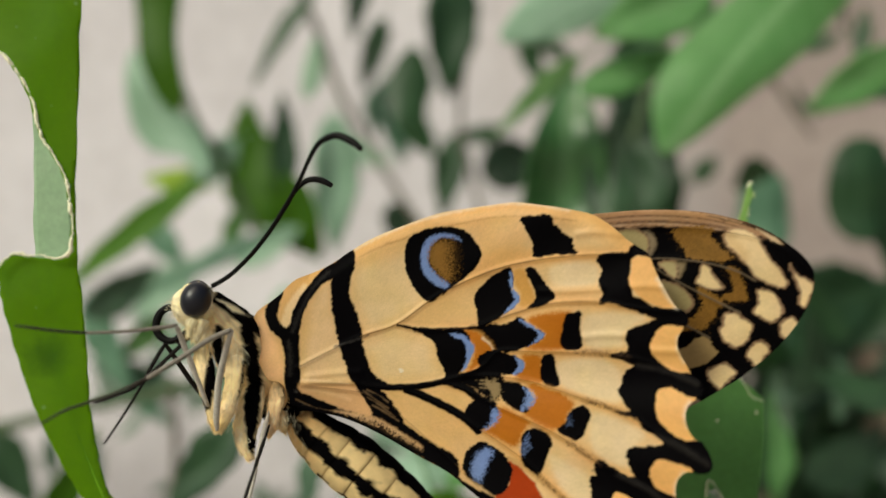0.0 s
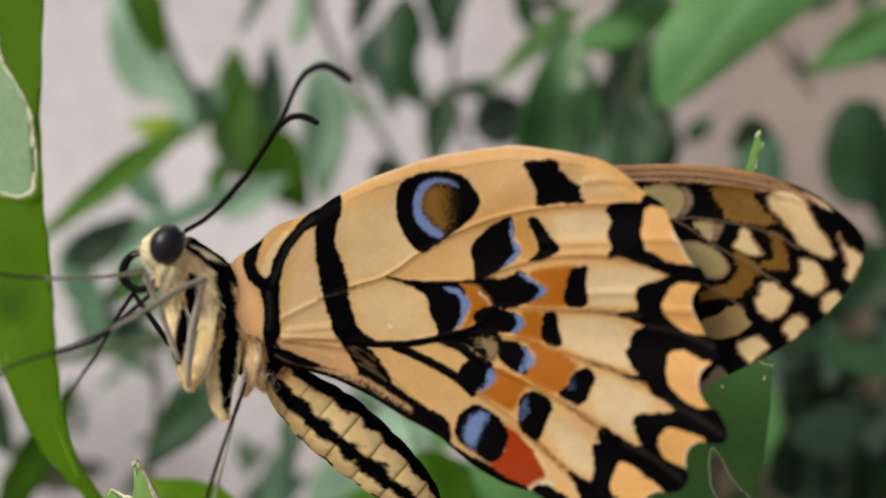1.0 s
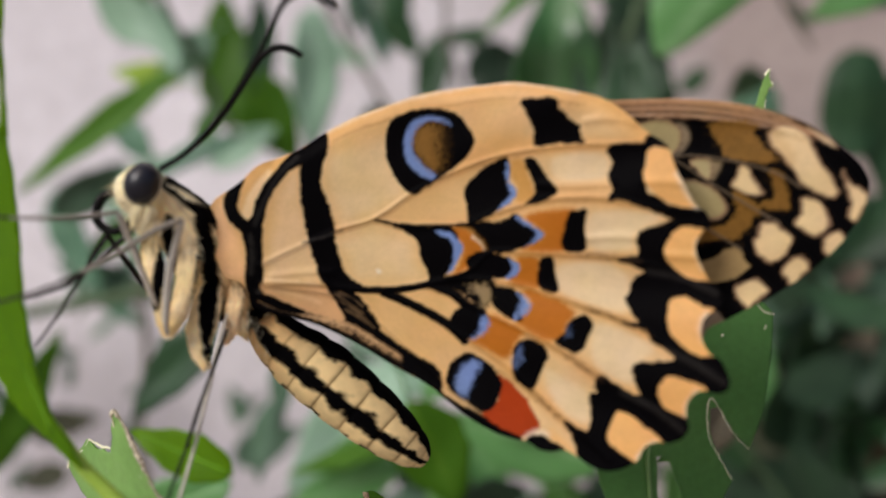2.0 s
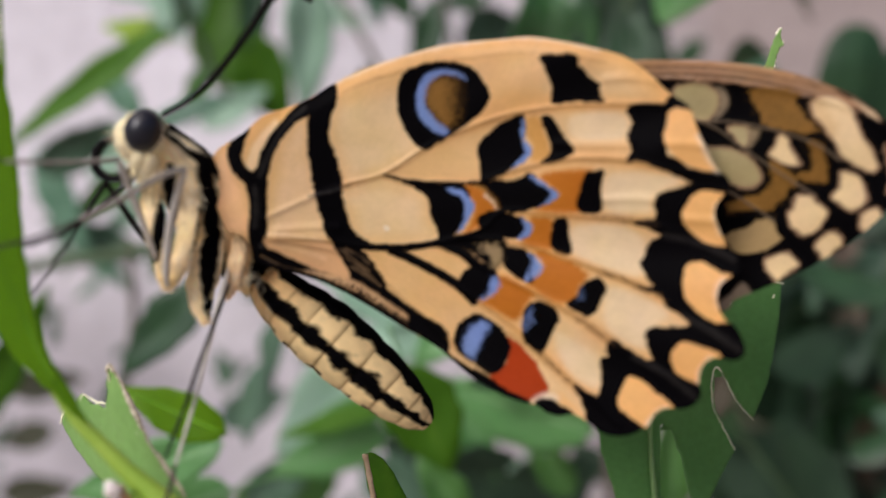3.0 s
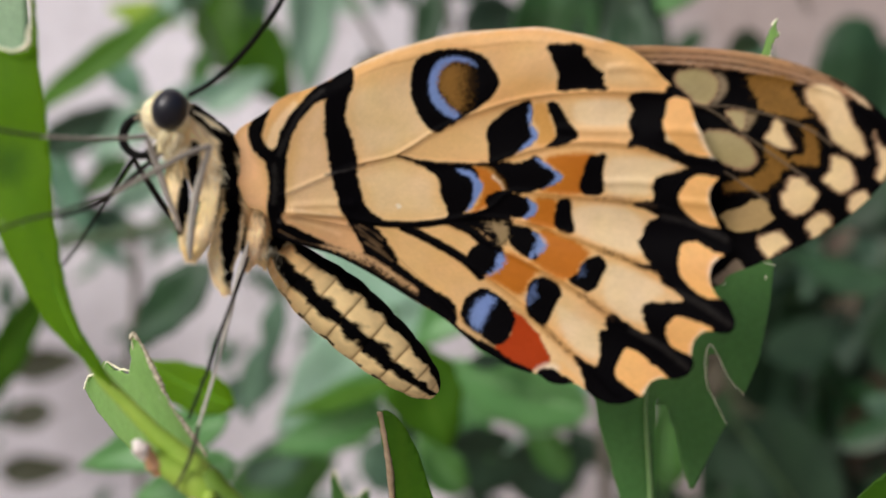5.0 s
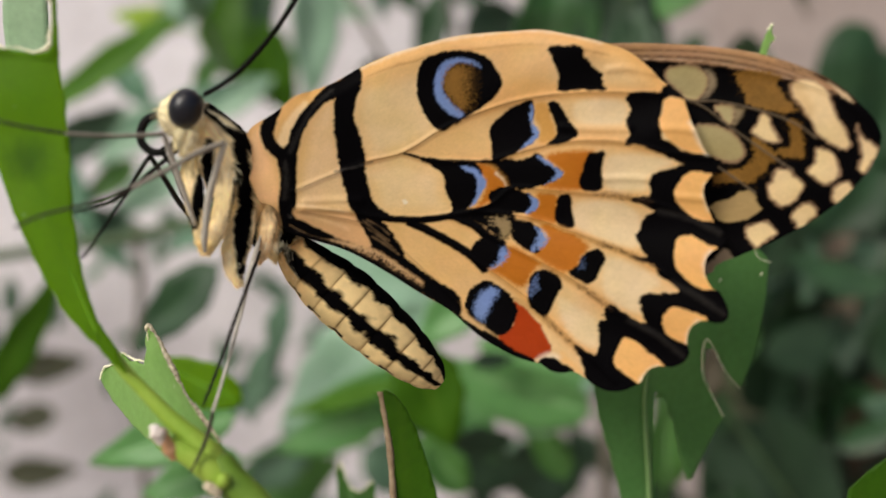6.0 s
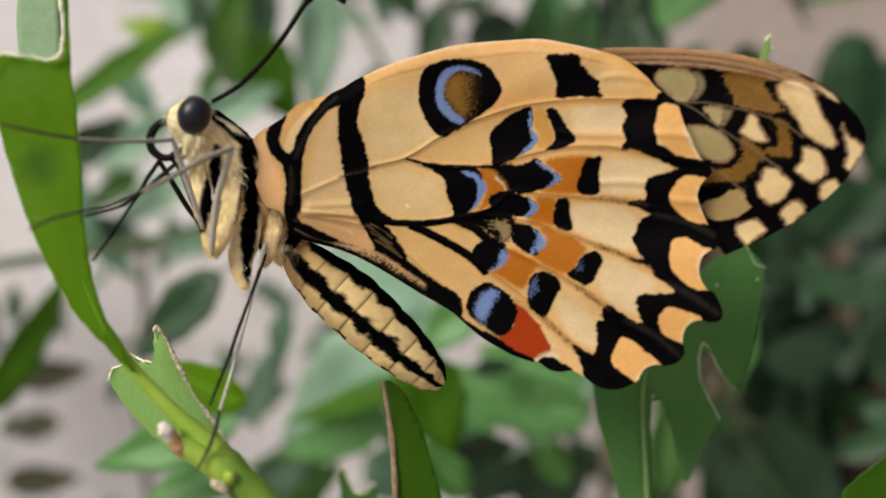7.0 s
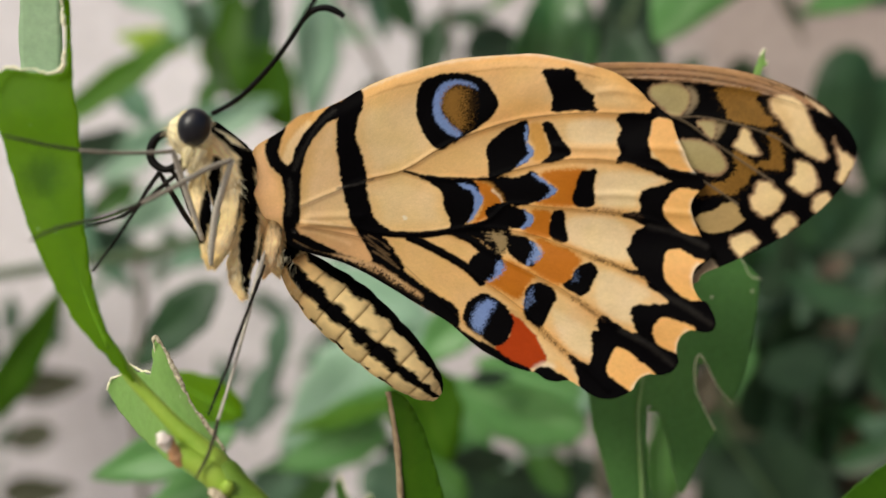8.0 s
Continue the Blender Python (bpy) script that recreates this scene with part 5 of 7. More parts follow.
for q in range(9):
    lo, hi = CUTS[q], CUTS[q + 1]
    rows_n, sides = 17, 72
    ts = np.linspace(lo, min(hi + 0.8, len(AB_AXIS) - 1), rows_n)
    ks = np.arange(len(AB_AXIS))
    c = np.stack([np.interp(ts, ks, AB_AXIS[:, i]) for i in range(3)], 1)
    puff = 1 + 0.09 * np.sin(np.linspace(0.1, 1, rows_n) * math.pi * 0.86)
    puff[-1] *= 0.95
    r = np.interp(ts, ks, AB_R) * puff
    d = np.gradient(AB_AXIS, axis=0)
    d = np.stack([np.interp(ts, ks, d[:, i]) for i in range(3)], 1)
    d /= np.linalg.norm(d, axis=1, keepdims=True)
    up = np.cross(d, np.array([0, 1.0, 0]))
    up = -up / np.linalg.norm(up, axis=1, keepdims=True)
    up = np.where(up[:, 2:] < 0, -up, up)
    out = np.tile([0, -1.0, 0], (rows_n, 1))
    a = np.linspace(-math.pi, math.pi, sides, endpoint=False)
    v = (c[:, None] + r[:, None, None] * (np.cos(a)[None, :, None] * out[:, None] + np.sin(a)[None, :, None] * up[:, None])).reshape(-1, 3)
    aa = np.tile(a, rows_n)
    aa = np.where(aa > math.pi / 2, math.pi - aa, np.where(aa < -math.pi / 2, -math.pi - aa, aa))
    ss = np.repeat(ts / (len(AB_AXIS) - 1), sides)
    i, j = np.meshgrid(np.arange(rows_n - 1), np.arange(sides), indexing="ij")
    k = (j + 1) % sides
    f = np.stack([i * sides + j, i * sides + k, (i + 1) * sides + k, (i + 1) * sides + j], -1).reshape(-1, 4).tolist()
    f.append(list(range((rows_n - 1) * sides, rows_n * sides)))
    v = v + 0.03 * np.c_[hash_noise(v[:, 0], v[:, 2], 0.6, 5), hash_noise(v[:, 1], v[:, 2], 0.6, 6), hash_noise(v[:, 0], v[:, 1], 0.6, 4)]
    link_mesh("segment", rel(v), f, BODY, abdomen, pigment=ring_colour(ss, aa))


def hair_tuft(parent, anchors, aim, length, count, seed, mat, name="hair"):
    """A tuft of fine bristles leaning the way aim."""
    rng = np.random.RandomState(seed)
    v, f = [], []
    an = spline(anchors, 6)
    for _ in range(count):
        p = an[rng.randint(len(an))] + rng.randn(3) * np.array([0.28, 0.35, 0.28])
        d = np.asarray(aim, float) + rng.randn(3) * 0.33
        d = d / np.linalg.norm(d) * length * rng.uniform(0.5, 1.1)
        s = np.cross(d, rng.randn(3))
        s = s / np.linalg.norm(s) * 0.016
        mid = p + d * 0.55 + rng.randn(3) * 0.08
        k = len(v)
        v += [p - s, p + s, mid + s * 0.7, mid - s * 0.7, p + d]
        f += [[k, k + 1, k + 2, k + 3], [k + 3, k + 2, k + 4]]
    ob = link_mesh(name, rel(v), f, mat, parent, smooth=False)
    ob["kind"] = "stuff"


hair_tuft(thorax, [(-20.05, -3.4, 7.75), (-19.05, -3.4, 7), (-18.2, -3.4, 6.55)], (-0.2, -0.5, -1), 1.6, 160, 31, HAIR)
hair_tuft(thorax, [(-17.65, -2, 7.9), (-16.55, -2, 6.25), (-16.1, -2, 4.45)], (0.2, -0.5, -1), 1.2, 120, 32, HAIR)
hair_tuft(thorax, [(-14.25, 0, -0.5), (-13.45, 0, -0.95), (-12.55, 0, -0.75)], (-0.2, -0.1, -1), 0.8, 60, 34, HAIR)
hair_tuft(thorax, [(-18.25, -2, 0.05), (-17.2, -2, 0.5), (-15.9, -2, -2.6)], (-0.1, -0.3, -1), 1.0, 120, 35, HAIR)
hair_tuft(head, [(-20.8, -3.5, 9.35), (-20.75, -3.5, 8.5), (-20.2, -3.5, 7.95)], (-0.8, -0.5, -0.4), 0.6, 140, 37, HAIR)
hair_tuft(abdomen, [(-12.95, 2.6, -0.65), (-12.4, 2.6, -1.85), (-11.95, 2.6, -3.7)], (-0.2, -0.5, -1), 0.7, 55, 38, HAIR)


# ---- plants close by ----
def cut_leaf(name, outline, mat, label, bow=(0.0, 0.0), step=0.5, rib=None, crisp=False, thick=0.25, midrib=0.16):
    """A leaf with an uneven, eaten outline. outline: points with depth; rib: the line of its midrib."""
    o = np.asarray(outline, float)
    plan = spline(o[:, [0, 2]], 6, closed=True)
    if crisp:
        q = o[:, [0, 2]]
        plan = np.concatenate([a + (b - a) * np.linspace(0, 1, 8, endpoint=False)[:, None] for a, b in zip(q, np.roll(q, -1, 0))])
    plan = plan + 0.10 * np.c_[hash_noise(plan[:, 0] * 3, plan[:, 1] * 3, 1.0, 51), hash_noise(plan[:, 1] * 3, plan[:, 0] * 3, 1.0, 52)]
    pts, faces = sheet(plan, step)
    a = np.c_[o[:, 0], o[:, 2], np.ones(len(o))]
    k = np.linalg.lstsq(a, o[:, 1], rcond=None)[0]
    y = pts @ k[:2] + k[2]
    c = plan.mean(0)
    ribline = np.asarray(rib if rib is not None else [(c[0], plan[:, 1].min()), (c[0], plan[:, 1].max())], float)
    d, near = edge_distance(pts, spline(ribline, 6), closed=False)
    y = y + bow[0] * (d / 5) ** 2 + bow[1] * np.sin(pts[:, 1] / 6) + 0.12 * hash_noise(pts[:, 0], pts[:, 1], 3.0, 55)
    way = ribline[-1] - ribline[0]
    size = np.linalg.norm(way)
    along = (pts - ribline[0]) @ way / size ** 2
    side = (pts[:, 0] - near[:, 0]) * np.sign(way[1] or 1)
    uv = np.c_[np.where(side < 0, -d, d) / size * 2, along]
    ob = link_mesh(name, np.c_[pts[:, 0], y, pts[:, 1]], faces, mat, None, uv=uv)
    s = ob.modifiers.new("thickness", "SOLIDIFY")
    s.thickness, s.offset = thick * MM, 1.0
    tagged(ob, label, "leaf")
    line = spline(ribline, 10)
    gap, _ = edge_distance(line, plan)
    keep = np.flatnonzero(inside(line, plan) & (gap > 0.35))
    runs = np.split(keep, np.flatnonzero(np.diff(keep) > 1) + 1)
    line = line[max(runs, key=len)]
    if midrib and len(line) > 4:
        ly = line @ k[:2] + k[2] + bow[1] * np.sin(line[:, 1] / 6) + 0.12 * hash_noise(line[:, 0], line[:, 1], 3.0, 55)
        rv, rf = tube(np.c_[line[:, 0], ly - 0.5 * thick, line[:, 1]], [midrib, 0.8 * midrib, 0.35 * midrib], 6, 1)
        link_mesh("midrib", rv, rf, RIB[mat.name], ob)
    return ob, lambda q: (np.asarray(q)[:, :2] @ k[:2] + k[2])


def far_leaf(outline, mat, label, rib, step=1.6, bow=(0.5, 1.2)):
    ob, _ = cut_leaf("leaf", outline, mat, label, bow=bow, rib=rib, step=step, thick=0.35, midrib=0.45)
    return ob


def rim(parent, path, radius, mat, label, sides=6, wobble=0.07, uneven=1.0):
    """A dried, bitten rim along a leaf's edge."""
    c = spline(path, 14)
    c = c + wobble * np.c_[hash_noise(c[:, 0] * 5, c[:, 2] * 5, 1.0, 61), hash_noise(c[:, 2] * 4, c[:, 0], 1.0, 62), hash_noise(c[:, 2] * 5, c[:, 0] * 5, 1.0, 63)]
    n = len(c)
    r = radius * np.clip(1 + uneven * 0.6 * hash_noise(c[:, 0] * 1.1, c[:, 2] * 1.1, 1.0, 65) + uneven * 0.25 * hash_noise(c[:, 0] * 6, c[:, 2] * 6, 1.0, 66), 0.4, 1.7)
    v, f = tube(c, r, sides, 2)
    return link_mesh("dried_edge", v, f, mat, parent, label)


BLADE_SIDES = [(-27.15, -7, 41.6), (-26.9, -7, 36.8), (-26.85, -7, 33.9), (-26.95, -7, 29.2), (-27.25, -7, 18.65), (-27.15, -7, 12.8), (-26.85, -7, 9.95), (-26.45, -7, 5.8), (-26.2, -7, 1.7), (-25.85, -7, -0.8), (-25.25, -7, -3.65), (-24.55, -7, -5.75), (-23.65, -7, -7.3), (-22.85, -7, -8.85), (-22.45, -7, -9.6), (-23, -7, -9.25), (-24.1, -7, -8.2), (-25.55, -7, -6.75), (-27, -7, -4.9), (-28.35, -7, -2.45), (-30.25, -7, 1.7), (-31.65, -7, 5.8), (-32.55, -7, 9.15), (-32.95, -7, 11.6)]
BLADE_BITE = [(-33.25, -7, 11.85), (-32.3, -7, 13.05), (-30.8, -7, 13.1), (-29, -7, 12.85), (-27.9, -7, 13.15), (-27.65, -7, 15.5), (-27.9, -7, 18.25), (-28.5, -7, 20.1), (-30, -7, 22.6), (-30.6, -7, 25.3), (-31.5, -7, 27.2), (-32.7, -7, 28.95), (-34.7, -7, 30.25), (-37.5, -7, 31.9), (-37.9, -7, 42.5)]
blade, _ = cut_leaf("leaf", BLADE_SIDES + BLADE_BITE,
                    LEAF_NEAR, "bright green strap leaf with a bitten-out side", bow=(0.35, 0.25), rib=[(-24.1, -7.8), (-27.85, 1.7), (-29.05, 9.95), (-29.9, 41.35)], step=0.35)
rim(blade, [(-33, -7.5, 11.8), (-32.05, -7.5, 13), (-31.2, -7.5, 13.2), (-30.55, -7.5, 13), (-29.65, -7.5, 13.05), (-28.75, -7.5, 12.75), (-27.7, -7.5, 13.05), (-27.45, -7.5, 14.1), (-27.35, -7.5, 15.4), (-27.6, -7.5, 17), (-27.7, -7.5, 18.15), (-27.95, -7.5, 19.15), (-28.3, -7.5, 20), (-29.05, -7.5, 21.3), (-29.75, -7.5, 22.45), (-30.1, -7.5, 24), (-30.35, -7.5, 25.15), (-30.8, -7.5, 26.2), (-31.25, -7.5, 27.05), (-32.45, -7.5, 28.75), (-34.45, -7.5, 30.1)], 0.11, CUT, "pale dried bite edge")
pale, _ = cut_leaf("leaf", [(-34.05, 1, 28.7), (-34.3, 1, 22.1), (-34.45, 1, 16.05), (-34.2, 1, 11.1), (-32.75, 1, 9.05), (-31.35, 1, 11.9), (-31.1, 1, 20.35), (-31.25, 1, 26.95), (-32.3, 1, 30.1)], LEAF_PALE, "pale green leaf behind the bitten one", bow=(-0.3, 0.2), rib=[(-32.9, 9.05), (-32.4, 30.1)], midrib=0)

chewed, _ = cut_leaf("leaf", [(-29.85, 8, -12.6), (-29.45, 8, -11.55), (-28.2, 7, -10.95), (-27.25, 6, -10), (-26.75, 6, -10.25), (-26, 5.5, -10.5), (-25.3, 5, -10.5), (-24.3, 4, -10.6), (-24.1, 3.5, -9.45), (-24.1, 2.6, -7.65), (-23.9, 2.5, -7.3), (-23.55, 2.4, -7.65), (-22.45, 1.5, -9.05), (-19.9, -1, -12.35), (-16.7, -3.6, -15.4), (-14.5, -5.5, -17.25), (-15.9, -5, -18.2), (-19.2, -2, -18.1), (-22.45, 1.5, -17.35), (-25.7, 4.5, -15.85), (-28.25, 7, -14.25)],
                     LEAF_CHEWED, "light green leaf stump with a chewed end and brown rim", bow=(0.2, 0.1), rib=[(-16.5, -19.1), (-21.2, -13.95), (-24.9, -10)], step=0.25, crisp=True)
rim(chewed, [(-24, 2.3, -7.65), (-23.8, 2.2, -7.3), (-23.45, 2.1, -7.6), (-22.35, 1.2, -9), (-19.8, -1.4, -12.25), (-16.65, -4, -15.3)], 0.17, BROWN_CUT, "brown dried edge")
rim(chewed, [(-29.7, 7.6, -12.55), (-29.35, 7.6, -11.5), (-28.05, 6.6, -10.9), (-27.1, 5.6, -9.95), (-26.65, 5.6, -10.2), (-25.9, 5.2, -10.5), (-25.15, 4.6, -10.45), (-24.2, 3.6, -10.55), (-24, 3.2, -9.4), (-24, 2.3, -7.65)], 0.08, CUT, "pale bitten edge")

# the stem on which the butterfly sits
stem = tagged(new("plant_stem"), "smooth green stem with a swollen node and a pink bud", "stem")
sv, sf = tube([(-25.35, -6.8, -5.35), (-24.15, -6.6, -7.5), (-22.95, -6.5, -9.45), (-21.5, -6.4, -11.1), (-19.75, -6.4, -12.95), (-18.3, -6.4, -14.35), (-16.85, -6.4, -15.7), (-15.8, -6.3, -16.9)], [0.1, 0.4, 0.46, 0.5, 0.6, 0.8, 0.95, 0.6], 24, 8)
link_mesh("petiole", sv, sf, STEM, stem, "yellow-green leaf stalk")
sv, sf = tube([(-17.35, -5.6, -15.4), (-16.2, -6.3, -16.55), (-15.2, -6.6, -17.65), (-13.65, -6.6, -19.25), (-10.95, -6.8, -22.75), (-6.65, -8, -30.9), (4, -6, -70), (14, 6, -190), (20, 20, -380), (22, 26, -602)], [0.5, 1.2, 1.2, 1.25, 1.3, 1.6, 2.0, 2.6, 3.0, 3.2], 24, 8)
link_mesh("stalk", sv, sf, STEM_SHADED, stem, "lower green stem, its shade in the colour")
sv, sf = tube([(-15.35, -6.6, -17.9), (-16.15, -6.9, -17.1), (-17.1, -7, -16.25), (-18.5, -7.2, -15.25), (-19.55, -7.4, -14.55)], [0.6, 0.95, 0.95, 0.75, 0.45], 18, 6)
link_mesh("side_shoot", sv, sf, STEM, stem, "short swollen green side shoot")
sv, sf = tube([(-19, -7.3, -15.65), (-19.35, -7.7, -14.85), (-19.7, -8, -14.1), (-19.95, -8, -13.45)], [0.42, 0.52, 0.5, 0.32], 14, 6)
sv = sv + 0.1 * np.c_[hash_noise(sv[:, 0] * 3, sv[:, 2] * 3, 1.0, 71), hash_noise(sv[:, 1] * 3, sv[:, 2] * 3, 1.0, 72), hash_noise(sv[:, 2] * 3, sv[:, 0] * 3, 1.0, 73)]
link_mesh("bud_scale", sv, sf, BUD_BASE, stem, "orange-brown bud scale")
sv, sf = tube([(-19.7, -8, -14.3), (-19.95, -8.3, -13.8), (-20.15, -8.4, -13.55), (-20.3, -8.3, -13.1)], [0.4, 0.53, 0.46, 0.2], 14, 6)
sv = sv + 0.14 * np.c_[hash_noise(sv[:, 0] * 3, sv[:, 2] * 3, 1.0, 74), hash_noise(sv[:, 1] * 3, sv[:, 2] * 3, 1.0, 75), hash_noise(sv[:, 2] * 3, sv[:, 0] * 3, 1.0, 76)]
link_mesh("bud", sv, sf, BUD, stem, "small white bud tip")
sv, sf = tube([(-15.75, -7.6, -17.6), (-15.5, -8.0, -17.1), (-15.35, -8.1, -16.7)], [0.4, 0.5, 0.3], 14, 5)
link_mesh("leaf_scar", sv, sf, STEM, stem, "knob of a fallen leaf")
sv, sf = tube([(-16.8, -7.8, -17.45), (-16.15, -8.1, -17.75), (-15.7, -8.1, -18.1)], [0.3, 0.4, 0.3], 12, 5)
link_mesh("leaf_scar", sv, sf, BROWN_CUT, stem, "dry brown leaf scar")

# dark chewed leaf behind the wings
right_leaf, _ = cut_leaf("leaf", [(22, 22, 1.25), (26.1, 22, 0.05), (29.6, 22, 0.05), (30.9, 22, -1), (32.85, 22, -3.1), (32.45, 22, -6.95), (31.5, 22, -11.95), (29.95, 22, -15.9), (28.55, 22, -14.45), (27.4, 22, -12.25), (26.7, 22, -10.95), (26.15, 22, -11.65), (26.15, 22, -14.6), (27.05, 22, -16.45), (27.7, 22, -17.95), (28.2, 22, -18.8), (26.7, 22, -21.7), (24.75, 22, -25.8), (23.9, 22, -22.75), (23.05, 22, -19.25), (21.9, 22, -16.2), (21.05, 22, -16), (20.9, 22, -18.65), (21.2, 22, -23.95), (21.55, 22, -32.7), (19.1, 22, -32.7), (17.6, 22, -25.7), (15.55, 22, -18.65), (15, 22, -14.6), (17.35, 22, -9.3), (19.65, 22, -3.45)],
                         LEAF_BROAD, "dark green broad leaf with bitten notches", crisp=True, bow=(0.15, 0.4), rib=[(20.85, -32.7), (20.35, -16.35), (23.75, 1.25)], step=0.5, thick=0.3, midrib=0)
rim(right_leaf, [(29.55, 20.6, -15.7), (28.15, 20.6, -14.25), (27, 20.6, -12.05), (26.3, 20.6, -10.8), (25.8, 20.6, -11.5), (25.75, 20.6, -14.35), (26.65, 20.6, -16.2), (27.3, 20.6, -17.7), (27.8, 20.6, -18.5)], 0.045, CUT, "pale bitten edge")
rim(right_leaf, [(30.25, 20.6, -0.65), (30.8, 20.6, -1.55), (31.05, 20.6, -2.25), (31.6, 20.6, -2.85), (32.5, 20.6, -3.05)], 0.045, CUT, "pale bitten edge")
sv, sf = tube([(20.7, 21.3, -32.5), (20.45, 21.3, -24.35), (20.1, 21.3, -18.55), (20.25, 21.3, -15.05), (21.85, 21.3, -6.9)], [0.35, 0.28, 0.2, 0.18, 0.1], 8, 6)
link_mesh("midrib", sv, sf, plain_mat("pale_rib", (0.16, 0.30, 0.09), (0.22, 0.38, 0.13), 600.0), right_leaf, "pale midrib")
for q in ([(27.8, 21.4, -4.85), (27.6, 21.4, -5.05)], [(31.9, 21.4, -4.15), (31.75, 21.4, -4.5)]):
    v, f = tube(q, [0.09, 0.07], 8, 4)
    link_mesh("speck", v, f, CUT, right_leaf, "white speck")

tip_leaf, _ = cut_leaf("leaf", [(30.3, 20, 14.7), (31.35, 20, 17.6), (32.05, 20, 19.35), (32.55, 20, 20.2), (32.5, 20, 19.35), (32.8, 20, 18.8), (32.3, 20, 18.25), (31.85, 20, 16.7), (31.45, 20, 14.4)], LEAF_CHEWED, "thin green leaf tip with a torn edge", rib=[(30.75, 14.4), (32.55, 20.15)], step=0.2, crisp=True)
rim(tip_leaf, [(32.1, 19.8, 19.65), (32.6, 19.8, 20.2), (32.4, 19.8, 19.3), (32.8, 19.8, 18.85), (32.15, 19.8, 18.15), (31.95, 19.8, 16.65)], 0.09, CUT, "pale torn edge")

# cut leaf strip below the abdomen, nodding a little in the air
mid_leaf, _ = cut_leaf("leaf", [(-5.25, 12, -13.6), (-4.85, 12, -13.1), (-4.2, 12, -13.3), (-3.1, 12, -14.25), (-1.9, 12, -16.5), (-0.85, 12, -19.65), (0.3, 12, -24.15), (0.85, 12, -32.55), (-3.8, 12, -32.55), (-4.1, 12, -23.1), (-4.4, 12, -18.35), (-4.95, 12, -15.45)], LEAF_VIVID, "dark green leaf strip with a brown cut side", bow=(0.2, 0.2), rib=[(-2.05, -32.55), (-3.35, -13.1)])
rim(mid_leaf, [(-5.05, 11.7, -13.25), (-4.7, 11.7, -15.4), (-4.25, 11.7, -18.3), (-3.95, 11.7, -23), (-3.65, 11.7, -31.4)], 0.3, TAN_CUT, "brown cut side", wobble=0.03, uneven=0.3)
stub, _ = cut_leaf("leaf", [(-12.45, 35, -27.5), (-12.15, 35, -26.55), (-11.75, 35, -27.1), (-11.4, 35, -28.55), (-10.6, 35, -29.7), (-9.55, 35, -29.9), (-8.7, 35, -28.85), (-8.15, 35, -28.95), (-7.95, 35, -36.4), (-12.05, 35, -36.4)], LEAF_MID, "torn green leaf tip with pale edges", step=0.3, crisp=True, rib=[(-10.2, -36.4), (-11.2, -27.1)])
rim(stub, [(-12.4, 34.6, -27.4), (-12.1, 34.6, -26.5), (-11.7, 34.6, -27), (-11.35, 34.6, -28.45), (-10.55, 34.6, -29.6), (-9.5, 34.6, -29.8), (-8.65, 34.6, -28.7), (-8.1, 34.6, -28.85)], 0.075, CUT, "pale torn edge")
corner, _ = cut_leaf("leaf", [(38.25, 16, -25.5), (39.35, 16, -23.7), (41, 16, -22.25), (43.2, 16, -20.95), (47.05, 16, -19.75), (50.35, 16, -25.25), (47.05, 16, -30.75), (39.35, 16, -30.75)], LEAF_VIVID, "green leaf with small specks", bow=(0.1, 0.2), rib=[(49.8, -29.65), (39.35, -25.25)])

# ---- plants farther back ----
def leaf_mesh(name, length, width, fold, droop, mat, taper=1.0, twist=0.0):
    """A pointed leaf along +x, folded along its midrib, drooping; millimetres."""
    nu, nv = 9, 18
    u = np.linspace(-1, 1, nu)
    t = np.linspace(0, 1, nv)
    half = width / 2 * (np.sin(np.pi * np.clip(t, 0.0, 1) ** (0.75 * taper)) ** 0.85) + 0.02
    uu, tt = np.meshgrid(u, t, indexing="ij")
    hh = half[None, :] * (1 + 0.05 * np.sin(tt * 23 + uu))
    y = uu * hh
    x = tt * length
    z = np.abs(uu) * hh * fold - droop * length * (tt - 0.2) ** 2 + 0.03 * width * np.sin(tt * 9 + uu * 2)
    tw = twist * tt
    v = np.stack([x, y * np.cos(tw) - z * np.sin(tw), y * np.sin(tw) + z * np.cos(tw)], -1).reshape(-1, 3)
    i, j = np.meshgrid(np.arange(nu - 1), np.arange(nv - 1), indexing="ij")
    f = np.stack([i * nv + j, (i + 1) * nv + j, (i + 1) * nv + j + 1, i * nv + j + 1], -1).reshape(-1, 4)
    uv = np.stack([uu * 0.5, tt], -1).reshape(-1, 2)
    ob = link_mesh(name, v, f, mat, None, uv=uv)
    s = ob.modifiers.new("thickness", "SOLIDIFY")
    s.thickness = 0.3 * MM
    return ob


